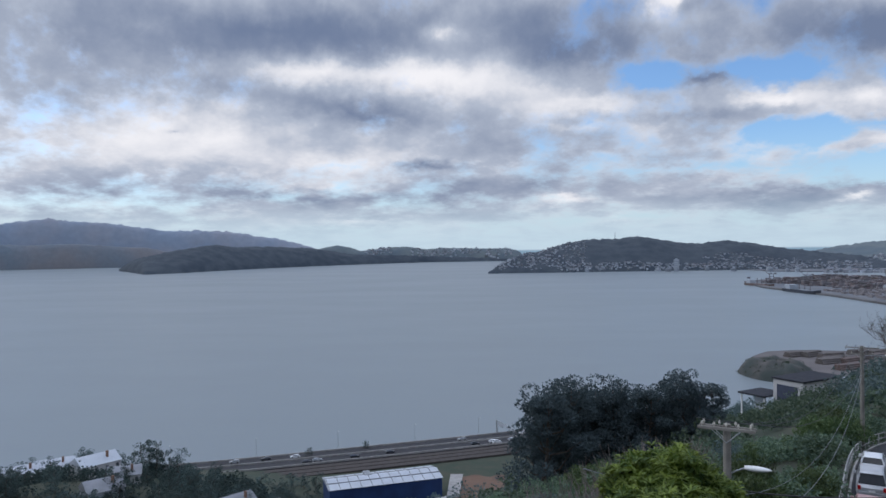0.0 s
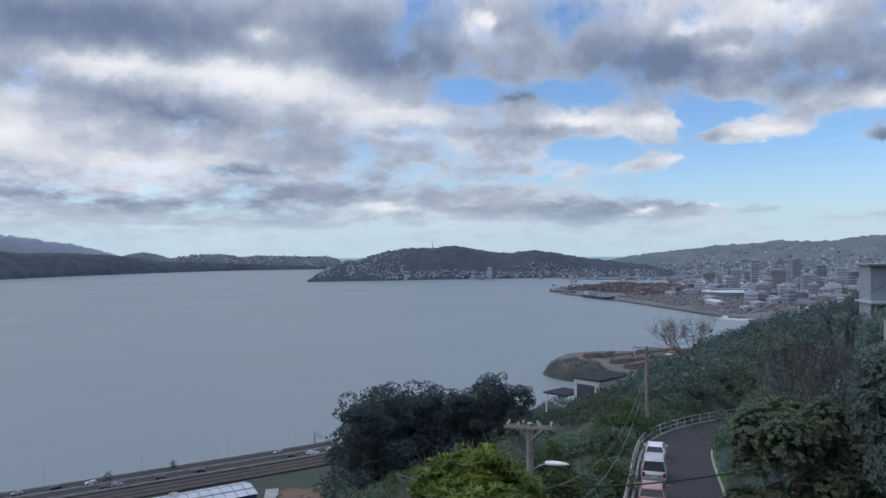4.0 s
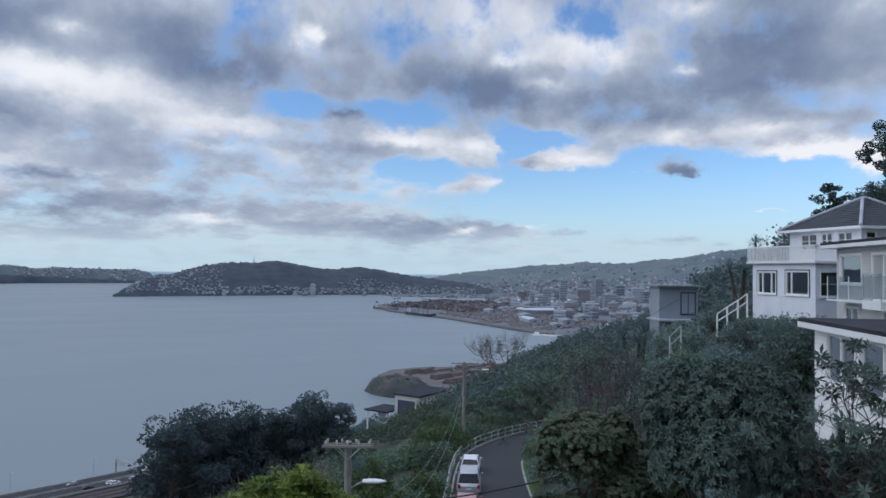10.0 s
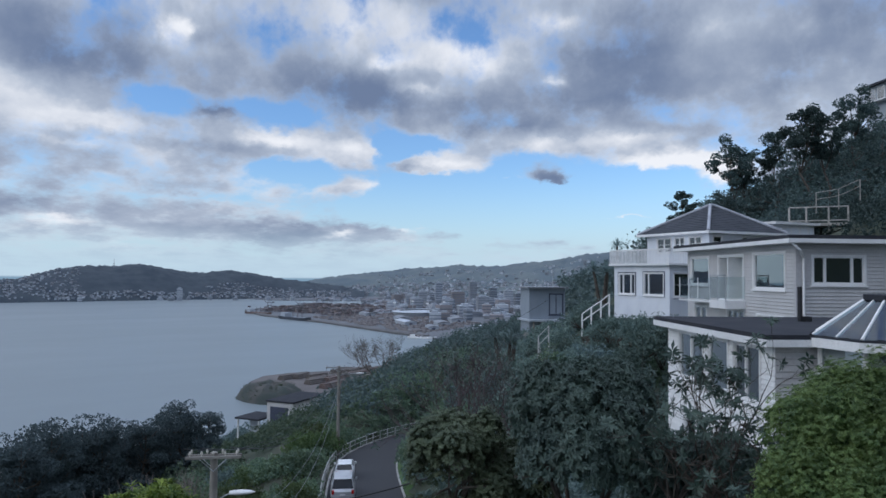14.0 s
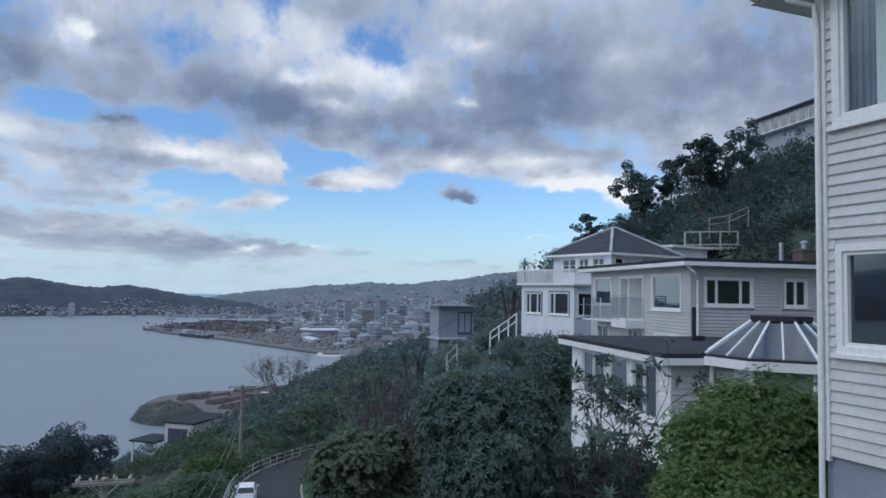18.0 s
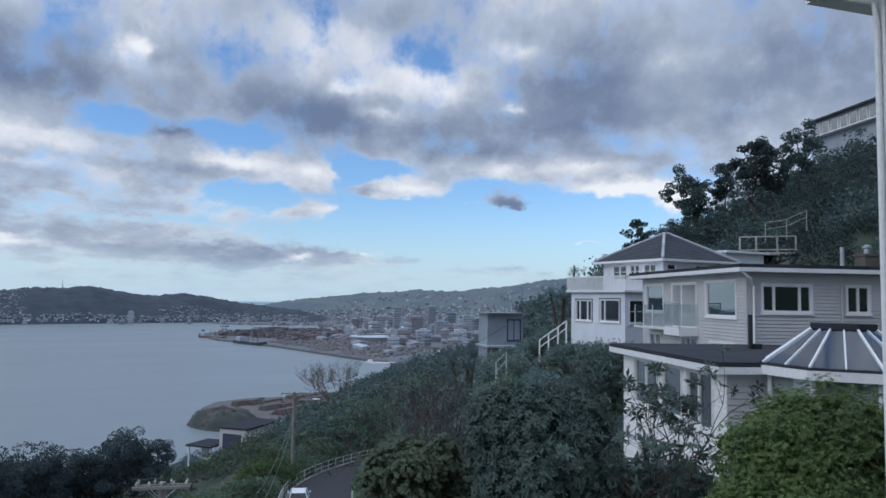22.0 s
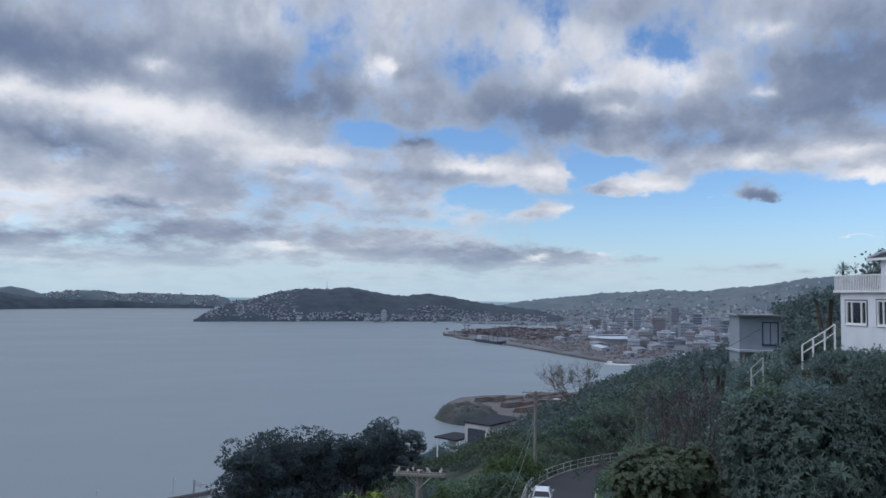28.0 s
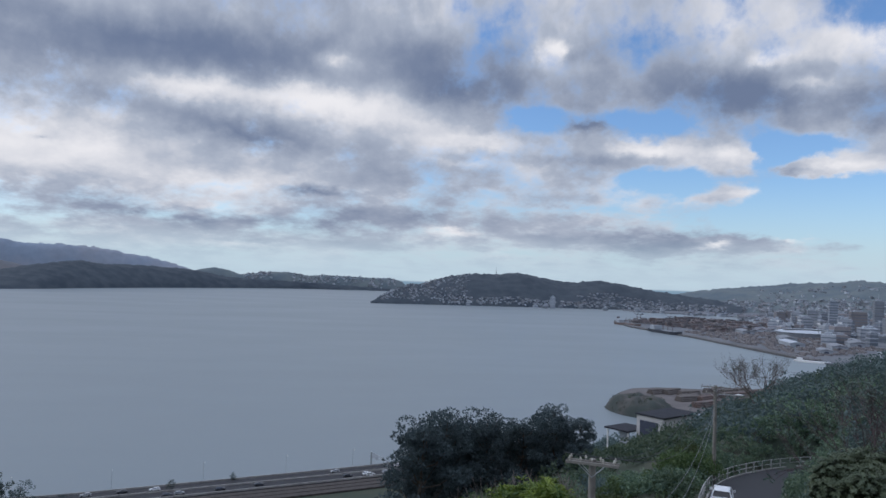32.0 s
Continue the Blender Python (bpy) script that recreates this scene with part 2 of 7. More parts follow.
shine = puff(59.4, 7.5, 2.1, 0.8, 0, 0.9, shine)
shine = puff(-11.1, 16.4, 28.5, 3.4, 0, -0.75, shine)
shine = puff(-5.4, 10.8, 24.0, 2.1, -9, -0.7, shine)
shine = puff(10.7, 14.7, 10.2, 4.3, 0, -0.8, shine)
shine = puff(31.8, 14.1, 17.8, 3.7, 0, -0.8, shine)
shine = puff(22.1, 12.3, 6.2, 1.1, 0, -0.6, shine)
shine = puff(0.2, 6.5, 7.6, 0.7, 0, -0.6, shine)
shine = puff(-11.2, 4.0, 32.0, 2.3, 0, -0.65, shine)
shine = puff(16.1, 17.8, 19.6, 2.0, 0, -0.45, shine)
shine = puff(4.7, 5.0, 19.6, 2.0, 0, -0.4, shine)
shine = puff(20.3, 9.7, 16.0, 1.2, 0, -0.3, shine)
shine = puff(-18.8, 8.9, 1.4, 0.4, 0, -0.5, shine)
shine = puff(29.7, 3.7, 10.7, 1.1, 0, -0.4, shine)
shine = puff(11.4, 15.2, 12.5, 4.3, 0, -0.6, shine)
shine = puff(32.6, 14.4, 14.2, 3.7, -6, -0.85, shine)
shine = puff(51.0, 13.9, 23.1, 5.2, 0, -0.75, shine)
shine = puff(51.8, 17.3, 11.6, 3.0, 0, -0.6, shine)
shine = puff(25.5, 3.1, 24.0, 1.6, 0, -0.5, shine)
shine = puff(4.6, 4.1, 23.1, 2.1, 0, -0.4, shine)
shine = puff(0.9, 6.3, 9.8, 1.1, 0, -0.45, shine)
shine = puff(56.3, 11.1, 12.5, 2.3, 0, -0.3, shine)
shine = puff(22.6, 16.1, 10.7, 3.6, 0, -0.3, shine)
shine = puff(44.5, 12.0, 13.3, 1.4, 0, -0.4, shine)
shine = puff(57.6, 14.8, 19.6, 4.5, -8, -0.35, shine)
shine = puff(69.5, 18.6, 23.1, 9.8, 0, -0.55, shine)
shine = puff(-16.1, 15.1, 28.5, 5.3, 0, -0.65, shine)
shine = puff(5.7, 17.1, 23.1, 4.5, 0, -0.35, shine)
shine = puff(24.5, 16.2, 8.0, 3.2, 0, -0.4, shine)
shine = puff(37.4, 21.5, 7.1, 2.1, 0, -0.4, shine)
blue = puff(-14.0, 15.5, 34.0, 9.0, 0, -0.75, blue)
blue = puff(7.0, 14.5, 13.0, 7.0, -8, -0.55, blue)
blue = puff(-20.0, 8.0, 30.0, 4.0, 0, -0.4, blue)
blue = puff(60.0, 16.0, 26.0, 7.0, 0, -0.6, blue)
blue = puff(27.0, 15.5, 12.0, 3.0, 0, -0.4, blue)
shine = puff(54.0, 19.5, 11.0, 5.0, 0, -0.6, shine)
shine = puff(-4.0, 6.5, 34.0, 3.6, 0, 0.05, shine)
blue = puff(-6.0, 10.5, 17.0, 4.5, 0, -0.6, blue)
shine = puff(12.0, 4.0, 30.0, 2.6, 0, 0.4, shine)
cloud_mask = wrange(blue, -0.32, 0.5, 1.0, 0.0)
# thin cloud rims let the light through
lit = wrange(wmath("ADD", shine, wrange(blue, -0.5, 0.2, 0.0, 0.22)), -1.15, 1.1)
ramp = wn.new("ShaderNodeValToRGB")
ramp.color_ramp.elements[0].color = (0.15, 0.185, 0.275, 1)
ramp.color_ramp.elements[1].color = (0.82, 0.775, 0.76, 1)
mid = ramp.color_ramp.elements.new(0.54)
mid.color = (0.40, 0.425, 0.49, 1)
wl.new(lit, ramp.inputs[0])
tint = wn.new("ShaderNodeMix")
tint.data_type, tint.blend_type = "RGBA", "MULTIPLY"
tint.inputs[0].default_value = 1.0
tint.inputs[7].default_value = (0.10, 0.115, 0.138, 1)
wl.new(sky.outputs[0], tint.inputs[6])
low_haze = wmix(wrange(height, -0.1, 0.9, 0.75, 0.0), tint.outputs[2], (0.50, 0.61, 0.68))
heaven = wmix(cloud_mask, low_haze, ramp.outputs[0])
heaven = wmix(wrange(height, 0.05, 0.42, 0.8, 0.0), heaven, (0.50, 0.60, 0.65))
zenith = wn.new("ShaderNodeVectorMath")
zenith.operation = "SCALE"
wl.new(heaven, zenith.inputs[0])
wl.new(wrange(height, 2.5, 7.0, 1.0, 2.8), zenith.inputs["Scale"])
heaven = zenith.outputs[0]
sea_far = wmix(wrange(height, -0.045, -0.028, 1.0, 0.0), heaven, (0.21, 0.30, 0.38))
shade = wn.new("ShaderNodeBackground")
wl.new(sea_far, shade.inputs[0])
shade.inputs[1].default_value = 1.0
wl.new(shade.outputs[0], wn.new("ShaderNodeOutputWorld").inputs[0])

sun_lamp = bpy.data.lights.new("sun", "SUN")
sun_lamp.energy, sun_lamp.angle, sun_lamp.color = 0.6, radians(30), (1.0, 0.93, 0.84)
sun = new("sun", sun_lamp)
sb, sh = radians(SUN_BEARING), radians(SUN_HEIGHT)
sun.matrix_world = look((0, 0, 300), Vector((0, 0, 300)) - Vector((math.sin(sb) * math.cos(sh), math.cos(sb) * math.cos(sh), math.sin(sh))))
scene.view_settings.exposure = 0.0

# ---------------------------------------------------------------- materials
def rough_mat(name, color, other=None, scale=3.0, rough=0.7, metal=0.0, bump=0.2, fine=30.0, per_object=0.0, per_island=0.0, spec=0.4):
    """A surface of two colours in patches, with fine grain, relief and a little change from piece to piece."""
    m = bpy.data.materials.new(name)
    m.use_nodes = True
    n, l = m.node_tree.nodes, m.node_tree.links
    b = n["Principled BSDF"]
    co = n.new("ShaderNodeTexCoord")
    big = n.new("ShaderNodeTexNoise")
    big.inputs["Scale"].default_value, big.inputs["Detail"].default_value = scale, 5
    small = n.new("ShaderNodeTexNoise")
    small.inputs["Scale"].default_value, small.inputs["Detail"].default_value = fine, 4
    for t in (big, small):
        l.new(co.outputs["Object"], t.inputs["Vector"])
    mix = n.new("ShaderNodeMix")
    mix.data_type = "RGBA"
    other = other or tuple(c * 0.72 for c in color)
    mix.inputs[6].default_value, mix.inputs[7].default_value = (*color, 1), (*other, 1)
    mr = n.new("ShaderNodeMapRange")
    mr.inputs[1].default_value, mr.inputs[2].default_value = 0.38, 0.64
    l.new(big.outputs["Fac"], mr.inputs[0])
    l.new(mr.outputs[0], mix.inputs[0])
    out = mix.outputs[2]
    hsv = n.new("ShaderNodeHueSaturation")
    val = n.new("ShaderNodeMapRange")
    val.inputs[3].default_value, val.inputs[4].default_value = 0.82, 1.15
    l.new(small.outputs["Fac"], val.inputs[0])
    l.new(val.outputs[0], hsv.inputs["Value"])
    l.new(out, hsv.inputs["Color"])
    out = hsv.outputs[0]
    for amount, socket in ((per_object, ("ShaderNodeObjectInfo", "Random")), (per_island, ("ShaderNodeNewGeometry", "Random Per Island"))):
        if amount:
            info = n.new(socket[0])
            r = n.new("ShaderNodeMapRange")
            r.inputs[3].default_value, r.inputs[4].default_value = 1 - amount, 1 + amount
            l.new(info.outputs[socket[1]], r.inputs[0])
            h2 = n.new("ShaderNodeHueSaturation")
            l.new(r.outputs[0], h2.inputs["Value"])
            l.new(out, h2.inputs["Color"])
            out = h2.outputs[0]
    l.new(out, b.inputs["Base Color"])
    b.inputs["Roughness"].default_value, b.inputs["Metallic"].default_value = rough, metal
    b.inputs["Specular IOR Level"].default_value = spec
    if bump:
        bp = n.new("ShaderNodeBump")
        bp.inputs["Strength"].default_value, bp.inputs["Distance"].default_value = bump, 0.02
        l.new(small.outputs["Fac"], bp.inputs["Height"])
        l.new(bp.outputs[0], b.inputs["Normal"])
    return m


def leaf_mat(name, dark, light, rough=0.5, spec=0.4, vary=0.45, sheer=0.15):
    """Foliage: each leaf has its own tone between two greens, and lets some light through."""
    m = bpy.data.materials.new(name)
    m.use_nodes = True
    n, l = m.node_tree.nodes, m.node_tree.links
    b = n["Principled BSDF"]
    g = n.new("ShaderNodeNewGeometry")
    o = n.new("ShaderNodeObjectInfo")
    co = n.new("ShaderNodeTexCoord")
    big = n.new("ShaderNodeTexNoise")
    big.inputs["Scale"].default_value, big.inputs["Detail"].default_value = 1.1, 3
    l.new(co.outputs["Object"], big.inputs["Vector"])
    add = n.new("ShaderNodeMath")
    add.operation = "MULTIPLY_ADD"
    l.new(g.outputs["Random Per Island"], add.inputs[0])
    add.inputs[1].default_value = 0.55
    sub = n.new("ShaderNodeMapRange")
    sub.inputs[1].default_value, sub.inputs[2].default_value, sub.inputs[3].default_value, sub.inputs[4].default_value = 0.35, 0.7, -0.1, 0.55
    l.new(big.outputs["Fac"], sub.inputs[0])
    l.new(sub.outputs[0], add.inputs[2])
    mix = n.new("ShaderNodeMix")
    mix.data_type = "RGBA"
    mix.inputs[6].default_value, mix.inputs[7].default_value = (*dark, 1), (*light, 1)
    l.new(add.outputs[0], mix.inputs[0])
    hs = n.new("ShaderNodeHueSaturation")
    hue = n.new("ShaderNodeMapRange")
    hue.inputs[3].default_value, hue.inputs[4].default_value = 0.5 - 0.04 * vary, 0.5 + 0.03 * vary
    l.new(o.outputs["Random"], hue.inputs[0])
    l.new(hue.outputs[0], hs.inputs["Hue"])
    val = n.new("ShaderNodeMapRange")
    val.inputs[3].default_value, val.inputs[4].default_value = 1 - vary, 1 + vary * 0.6
    l.new(o.outputs["Random"], val.inputs[0])
    l.new(val.outputs[0], hs.inputs["Value"])
    l.new(mix.outputs[2], hs.inputs["Color"])
    l.new(hs.outputs[0], b.inputs["Base Color"])
    b.inputs["Roughness"].default_value, b.inputs["Specular IOR Level"].default_value = rough, spec
    if sheer:
        tr = n.new("ShaderNodeBsdfTranslucent")
        l.new(hs.outputs[0], tr.inputs[0])
        ms = n.new("ShaderNodeMixShader")
        ms.inputs[0].default_value = sheer
        l.new(b.outputs[0], ms.inputs[1])
        l.new(tr.outputs[0], ms.inputs[2])
        l.new(ms.outputs[0], n["Material Output"].inputs[0])
    return m


def glass_mat(name, color, rough=0.02, clear=0.25, edge=1.3):
    """A window pane: mirror-like over a dim, tinted see-through."""
    m = bpy.data.materials.new(name)
    m.use_nodes = True
    n, l = m.node_tree.nodes, m.node_tree.links
    n.remove(n["Principled BSDF"])
    gl = n.new("ShaderNodeBsdfGlossy")
    gl.inputs["Roughness"].default_value, gl.inputs["Color"].default_value = rough, (0.92, 0.95, 0.97, 1)
    tr = n.new("ShaderNodeBsdfTransparent")
    tr.inputs[0].default_value = (*color, 1)
    fr = n.new("ShaderNodeFresnel")
    fr.inputs[0].default_value = 1.5
    up = n.new("ShaderNodeMath")
    up.operation, up.use_clamp = "MULTIPLY_ADD", True
    up.inputs[1].default_value, up.inputs[2].default_value = edge, clear
    l.new(fr.outputs[0], up.inputs[0])
    mx = n.new("ShaderNodeMixShader")
    l.new(up.outputs[0], mx.inputs[0])
    l.new(tr.outputs[0], mx.inputs[1])
    l.new(gl.outputs[0], mx.inputs[2])
    l.new(mx.outputs[0], n["Material Output"].inputs[0])
    return m


def water_mat():
    m = bpy.data.materials.new("harbour_water")
    m.use_nodes = True
    n, l = m.node_tree.nodes, m.node_tree.links
    b = n["Principled BSDF"]
    co = n.new("ShaderNodeTexCoord")
    patch = n.new("ShaderNodeTexNoise")
    mp = n.new("ShaderNodeMapping")
    mp.inputs["Scale"].default_value = (1, 2.2, 1)
    mp.inputs["Rotation"].default_value = (0, 0, radians(25))
    l.new(co.outputs["Object"], mp.inputs[0])
    patch.inputs["Scale"].default_value, patch.inputs["Detail"].default_value, patch.inputs["Roughness"].default_value = 0.0025, 6, 0.6
    l.new(mp.outputs[0], patch.inputs["Vector"])
    mix = n.new("ShaderNodeMix")
    mix.data_type = "RGBA"
    mix.inputs[6].default_value, mix.inputs[7].default_value = (0.180, 0.216, 0.235, 1), (0.214, 0.241, 0.250, 1)
    l.new(patch.outputs["Fac"], mix.inputs[0])
    l.new(mix.outputs[2], b.inputs["Base Color"])
    rr = n.new("ShaderNodeMapRange")
    rr.inputs[1].default_value, rr.inputs[2].default_value, rr.inputs[3].default_value, rr.inputs[4].default_value = 0.35, 0.65, 0.36, 0.42
    l.new(patch.outputs["Fac"], rr.inputs[0])
    l.new(rr.outputs[0], b.inputs["Roughness"])
    b.inputs["IOR"].default_value = 1.33
    wave = n.new("ShaderNodeTexNoise")
    wave.inputs["Scale"].default_value, wave.inputs["Detail"].default_value = 0.12, 6
    l.new(mp.outputs[0], wave.inputs["Vector"])
    bp = n.new("ShaderNodeBump")
    bp.inputs["Strength"].default_value, bp.inputs["Distance"].default_value = 0.02, 1.0
    l.new(wave.outputs["Fac"], bp.inputs["Height"])
    l.new(bp.outputs[0], b.inputs["Normal"])
    return m


M = {
    "water": water_mat(),
    "soil": rough_mat("bank_soil", (0.042, 0.058, 0.040), (0.060, 0.064, 0.044), 0.15, 0.95, bump=0.6, fine=3.0),
    "asphalt": rough_mat("asphalt", (0.038, 0.038, 0.041), (0.038, 0.038, 0.043), 0.4, 0.85, bump=0.3, fine=25),
    "concrete": rough_mat("concrete", (0.36, 0.35, 0.33), (0.27, 0.26, 0.25), 0.6, 0.85, fine=12),
    "grass": rough_mat("mown_grass", (0.07, 0.13, 0.03), (0.05, 0.09, 0.03), 1.2, 0.9, bump=0.6, fine=18),
    "white_paint": rough_mat("white_painted_timber", (0.80, 0.79, 0.78), (0.74, 0.73, 0.72), 1.5, 0.45, bump=0.05, fine=20, per_object=0.04),
    "cream_paint": rough_mat("cream_painted_weatherboard", (0.59, 0.575, 0.56), (0.545, 0.53, 0.515), 0.9, 0.5, bump=0.06, fine=16, per_object=0.05, per_island=0.05),
    "grey_paint": rough_mat("pale_grey_weatherboard", (0.53, 0.515, 0.51), (0.47, 0.46, 0.455), 0.7, 0.55, bump=0.06, fine=14, per_island=0.06),
    "white_render": rough_mat("white_plaster", (0.73, 0.75, 0.79), (0.66, 0.68, 0.73), 0.8, 0.7, bump=0.1, fine=14),
    "grey_wall": rough_mat("grey_plaster", (0.40, 0.43, 0.47), (0.33, 0.36, 0.40), 0.6, 0.75, fine=12),
    "blue_grey": rough_mat("blue_grey_base", (0.34, 0.37, 0.44), None, 0.9, 0.7),
    "roof_tile": rough_mat("dark_roof_tile", (0.062, 0.066, 0.078), (0.042, 0.046, 0.054), 0.8, 0.8, bump=0.3, fine=10, per_island=0.25, spec=0.25),
    "ridge": rough_mat("ridge_tile", (0.42, 0.43, 0.47), None, 1.0, 0.7, per_island=0.1),
    "membrane": rough_mat("black_roof_membrane", (0.032, 0.034, 0.042), (0.046, 0.047, 0.054), 0.8, 0.85, bump=0.1, fine=9, spec=0.15),
    "dark_trim": rough_mat("dark_window_trim", (0.06, 0.07, 0.11), None, 2, 0.5),
    "wood": rough_mat("weathered_timber", (0.27, 0.25, 0.22), (0.19, 0.175, 0.155), 1.6, 0.85, bump=0.4, fine=22),
    "steel": rough_mat("galvanised_steel", (0.52, 0.54, 0.56), None, 3, 0.4, 0.7, 0.05),
    "porcelain": rough_mat("insulator", (0.55, 0.52, 0.45), None, 8, 0.3),
    "black": rough_mat("black_plastic", (0.025, 0.025, 0.028), None, 4, 0.6),
    "cable_grey": rough_mat("weathered_cable_sheath", (0.24, 0.25, 0.26), None, 4, 0.7),
    "rubber": rough_mat("tyre_rubber", (0.02, 0.02, 0.022), None, 6, 0.85),
    "car_white": rough_mat("white_car_paint", (0.78, 0.79, 0.80), (0.74, 0.75, 0.77), 0.7, 0.25, bump=0, spec=0.6),
    "car_silver": rough_mat("silver_car_paint", (0.52, 0.53, 0.55), None, 0.7, 0.3, 0.3, 0),
    "car_red": rough_mat("faded_red_car_paint", (0.42, 0.25, 0.23), (0.36, 0.21, 0.20), 0.7, 0.35, bump=0),
    "car_dark": rough_mat("dark_car_paint", (0.05, 0.055, 0.07), None, 0.7, 0.3, bump=0),
    "lamp_red": rough_mat("red_tail_lamp", (0.45, 0.02, 0.02), None, 6, 0.25),
    "glass": glass_mat("window_glass", (0.55, 0.60, 0.62), 0.02, 0.22),
    "roof_glass": glass_mat("conservatory_glass", (0.55, 0.68, 0.76), 0.03, 0.04),
    "slate_wall": rough_mat("blue_grey_weatherboard", (0.28, 0.315, 0.36), (0.24, 0.275, 0.315), 0.6, 0.7, fine=12),
    "scrubland": rough_mat("rough_brown_headland", (0.085, 0.080, 0.074), (0.045, 0.055, 0.050), 0.08, 0.95, bump=0.6, fine=0.8),
    "dark_glass": glass_mat("dark_window_glass", (0.30, 0.33, 0.38), 0.03, 0.10),
    "clear_glass": glass_mat("balustrade_glass", (0.88, 0.92, 0.92), 0.02, 0.05, 0.25),
    "curtain": rough_mat("pale_curtain", (0.70, 0.73, 0.72), (0.60, 0.63, 0.63), 2.0, 0.9),
    "drape": rough_mat("blue_grey_drape", (0.20, 0.235, 0.28), (0.14, 0.17, 0.21), 3.0, 0.9),
    # for the added panel that brightens the upper window
    "bright_panel": rough_mat("pale_window_panel", (0.86, 0.88, 0.84), (0.82, 0.85, 0.82), 1.0, 0.8, bump=0.05),
    "interior": rough_mat("dim_interior", (0.30, 0.28, 0.26), (0.22, 0.21, 0.20), 0.8, 0.9),
    "brick": rough_mat("brown_brick", (0.28, 0.16, 0.11), (0.20, 0.12, 0.09), 2, 0.9),
    "rock": rough_mat("rock_face", (0.13, 0.115, 0.10), (0.08, 0.075, 0.06), 0.8, 0.95, bump=0.9, fine=4),
    "iron_white": rough_mat("white_metal_roof", (0.50, 0.53, 0.57), (0.43, 0.46, 0.50), 0.15, 0.5, 0.1, 0.05, 3),
    "iron_grey": rough_mat("grey_metal_roof", (0.25, 0.26, 0.28), None, 0.2, 0.5, 0.1, 0.05, 3),
    "iron_rust": rough_mat("rust_red_roof", (0.16, 0.115, 0.10), (0.13, 0.10, 0.095), 0.2, 0.7, 0, 0.05, 3),
    # far house walls carry the city's haze as blue-grey in their colour
    "house_far": rough_mat("hazed_house_walls", (0.42, 0.44, 0.475), (0.24, 0.27, 0.30), 0.05, 0.8, bump=0, fine=0.2, per_island=0.5),
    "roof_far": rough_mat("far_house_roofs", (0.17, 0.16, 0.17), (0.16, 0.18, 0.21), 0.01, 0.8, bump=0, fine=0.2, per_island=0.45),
    # office walls and glass kept close in tone and bluish, haze painted in
    "tower_pale": rough_mat("hazed_pale_offices", (0.37, 0.39, 0.42), (0.28, 0.30, 0.335), 0.05, 0.7, bump=0, fine=0.4, per_object=0.35),
    "tower_dark": rough_mat("hazed_office_glass", (0.175, 0.20, 0.235), (0.14, 0.165, 0.20), 0.05, 0.4, bump=0, fine=0.4, per_object=0.3),
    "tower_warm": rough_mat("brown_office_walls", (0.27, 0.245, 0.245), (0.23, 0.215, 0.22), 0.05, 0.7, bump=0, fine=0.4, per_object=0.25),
    "wharf": rough_mat("wharf_concrete", (0.14, 0.138, 0.14), (0.105, 0.10, 0.10), 0.02, 0.9, bump=0, fine=0.3),
    # ground colour lifted towards blue for the same haze
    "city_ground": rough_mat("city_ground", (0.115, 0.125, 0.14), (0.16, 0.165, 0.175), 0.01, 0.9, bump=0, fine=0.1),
    "container": rough_mat("painted_containers", (0.165, 0.13, 0.125), (0.16, 0.16, 0.17), 0.05, 0.7, bump=0, fine=0.2, per_island=0.55),
    # dark bush pushed from green to blue, painting in the haze over the water
    "hill_bush": rough_mat("hazed_bush_hill", (0.031, 0.044, 0.060), (0.054, 0.068, 0.082), 0.02, 0.95, bump=0, fine=0.12),
    # the haze before the far range is mixed into its colour as pale blue
    "hill_far": rough_mat("hazed_far_hills", (0.23, 0.275, 0.345), (0.27, 0.285, 0.325), 0.004, 0.95, bump=0, fine=0.03),
    # bush green washed with blue-grey to paint in the haze of distance
    "hill_mid": rough_mat("hazed_bush_range", (0.095, 0.125, 0.145), (0.135, 0.160, 0.165), 0.008, 0.95, bump=0, fine=0.06),
    # spur colour paled and blued for haze, a little less than the range
    "hill_spur": rough_mat("hazed_far_spur", (0.135, 0.165, 0.195), (0.175, 0.172, 0.18), 0.004, 0.95, bump=0, fine=0.05),
    "leaf_shrub": leaf_mat("glossy_shrub_leaves", (0.046, 0.074, 0.064), (0.098, 0.142, 0.110), 0.5, 0.4, 0.2, 0.25),
    "leaf_bright": leaf_mat("bright_green_leaves", (0.070, 0.128, 0.050), (0.255, 0.345, 0.110), 0.5, 0.35, 0.12, 0.35),
    "leaf_yellow": leaf_mat("yellow_green_leaves", (0.040, 0.080, 0.018), (0.235, 0.290, 0.045), 0.5, 0.35, 0.15, 0.3),
    # leaf greens raised and cooled to hold the haze over the slope
    "leaf_bush": leaf_mat("hillside_bush_leaves", (0.078, 0.130, 0.098), (0.175, 0.240, 0.135), 0.55, 0.4, 0.45, 0.35),
    "leaf_olive": leaf_mat("olive_shrub_leaves", (0.050, 0.072, 0.042), (0.125, 0.150, 0.080), 0.5, 0.4, 0.25, 0.25),
    # much paler and bluer than the leaves themselves, haze included
    "leaf_dark": leaf_mat("dark_tree_leaves", (0.100, 0.150, 0.158), (0.185, 0.252, 0.232), 0.55, 0.4, 0.35, 0.35),
    "leaf_pine": leaf_mat("pine_needles", (0.074, 0.100, 0.108), (0.104, 0.132, 0.138), 0.85, 0.12, 0.2, 0.3),
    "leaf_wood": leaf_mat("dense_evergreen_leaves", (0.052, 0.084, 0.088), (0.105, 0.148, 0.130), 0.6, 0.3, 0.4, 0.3),
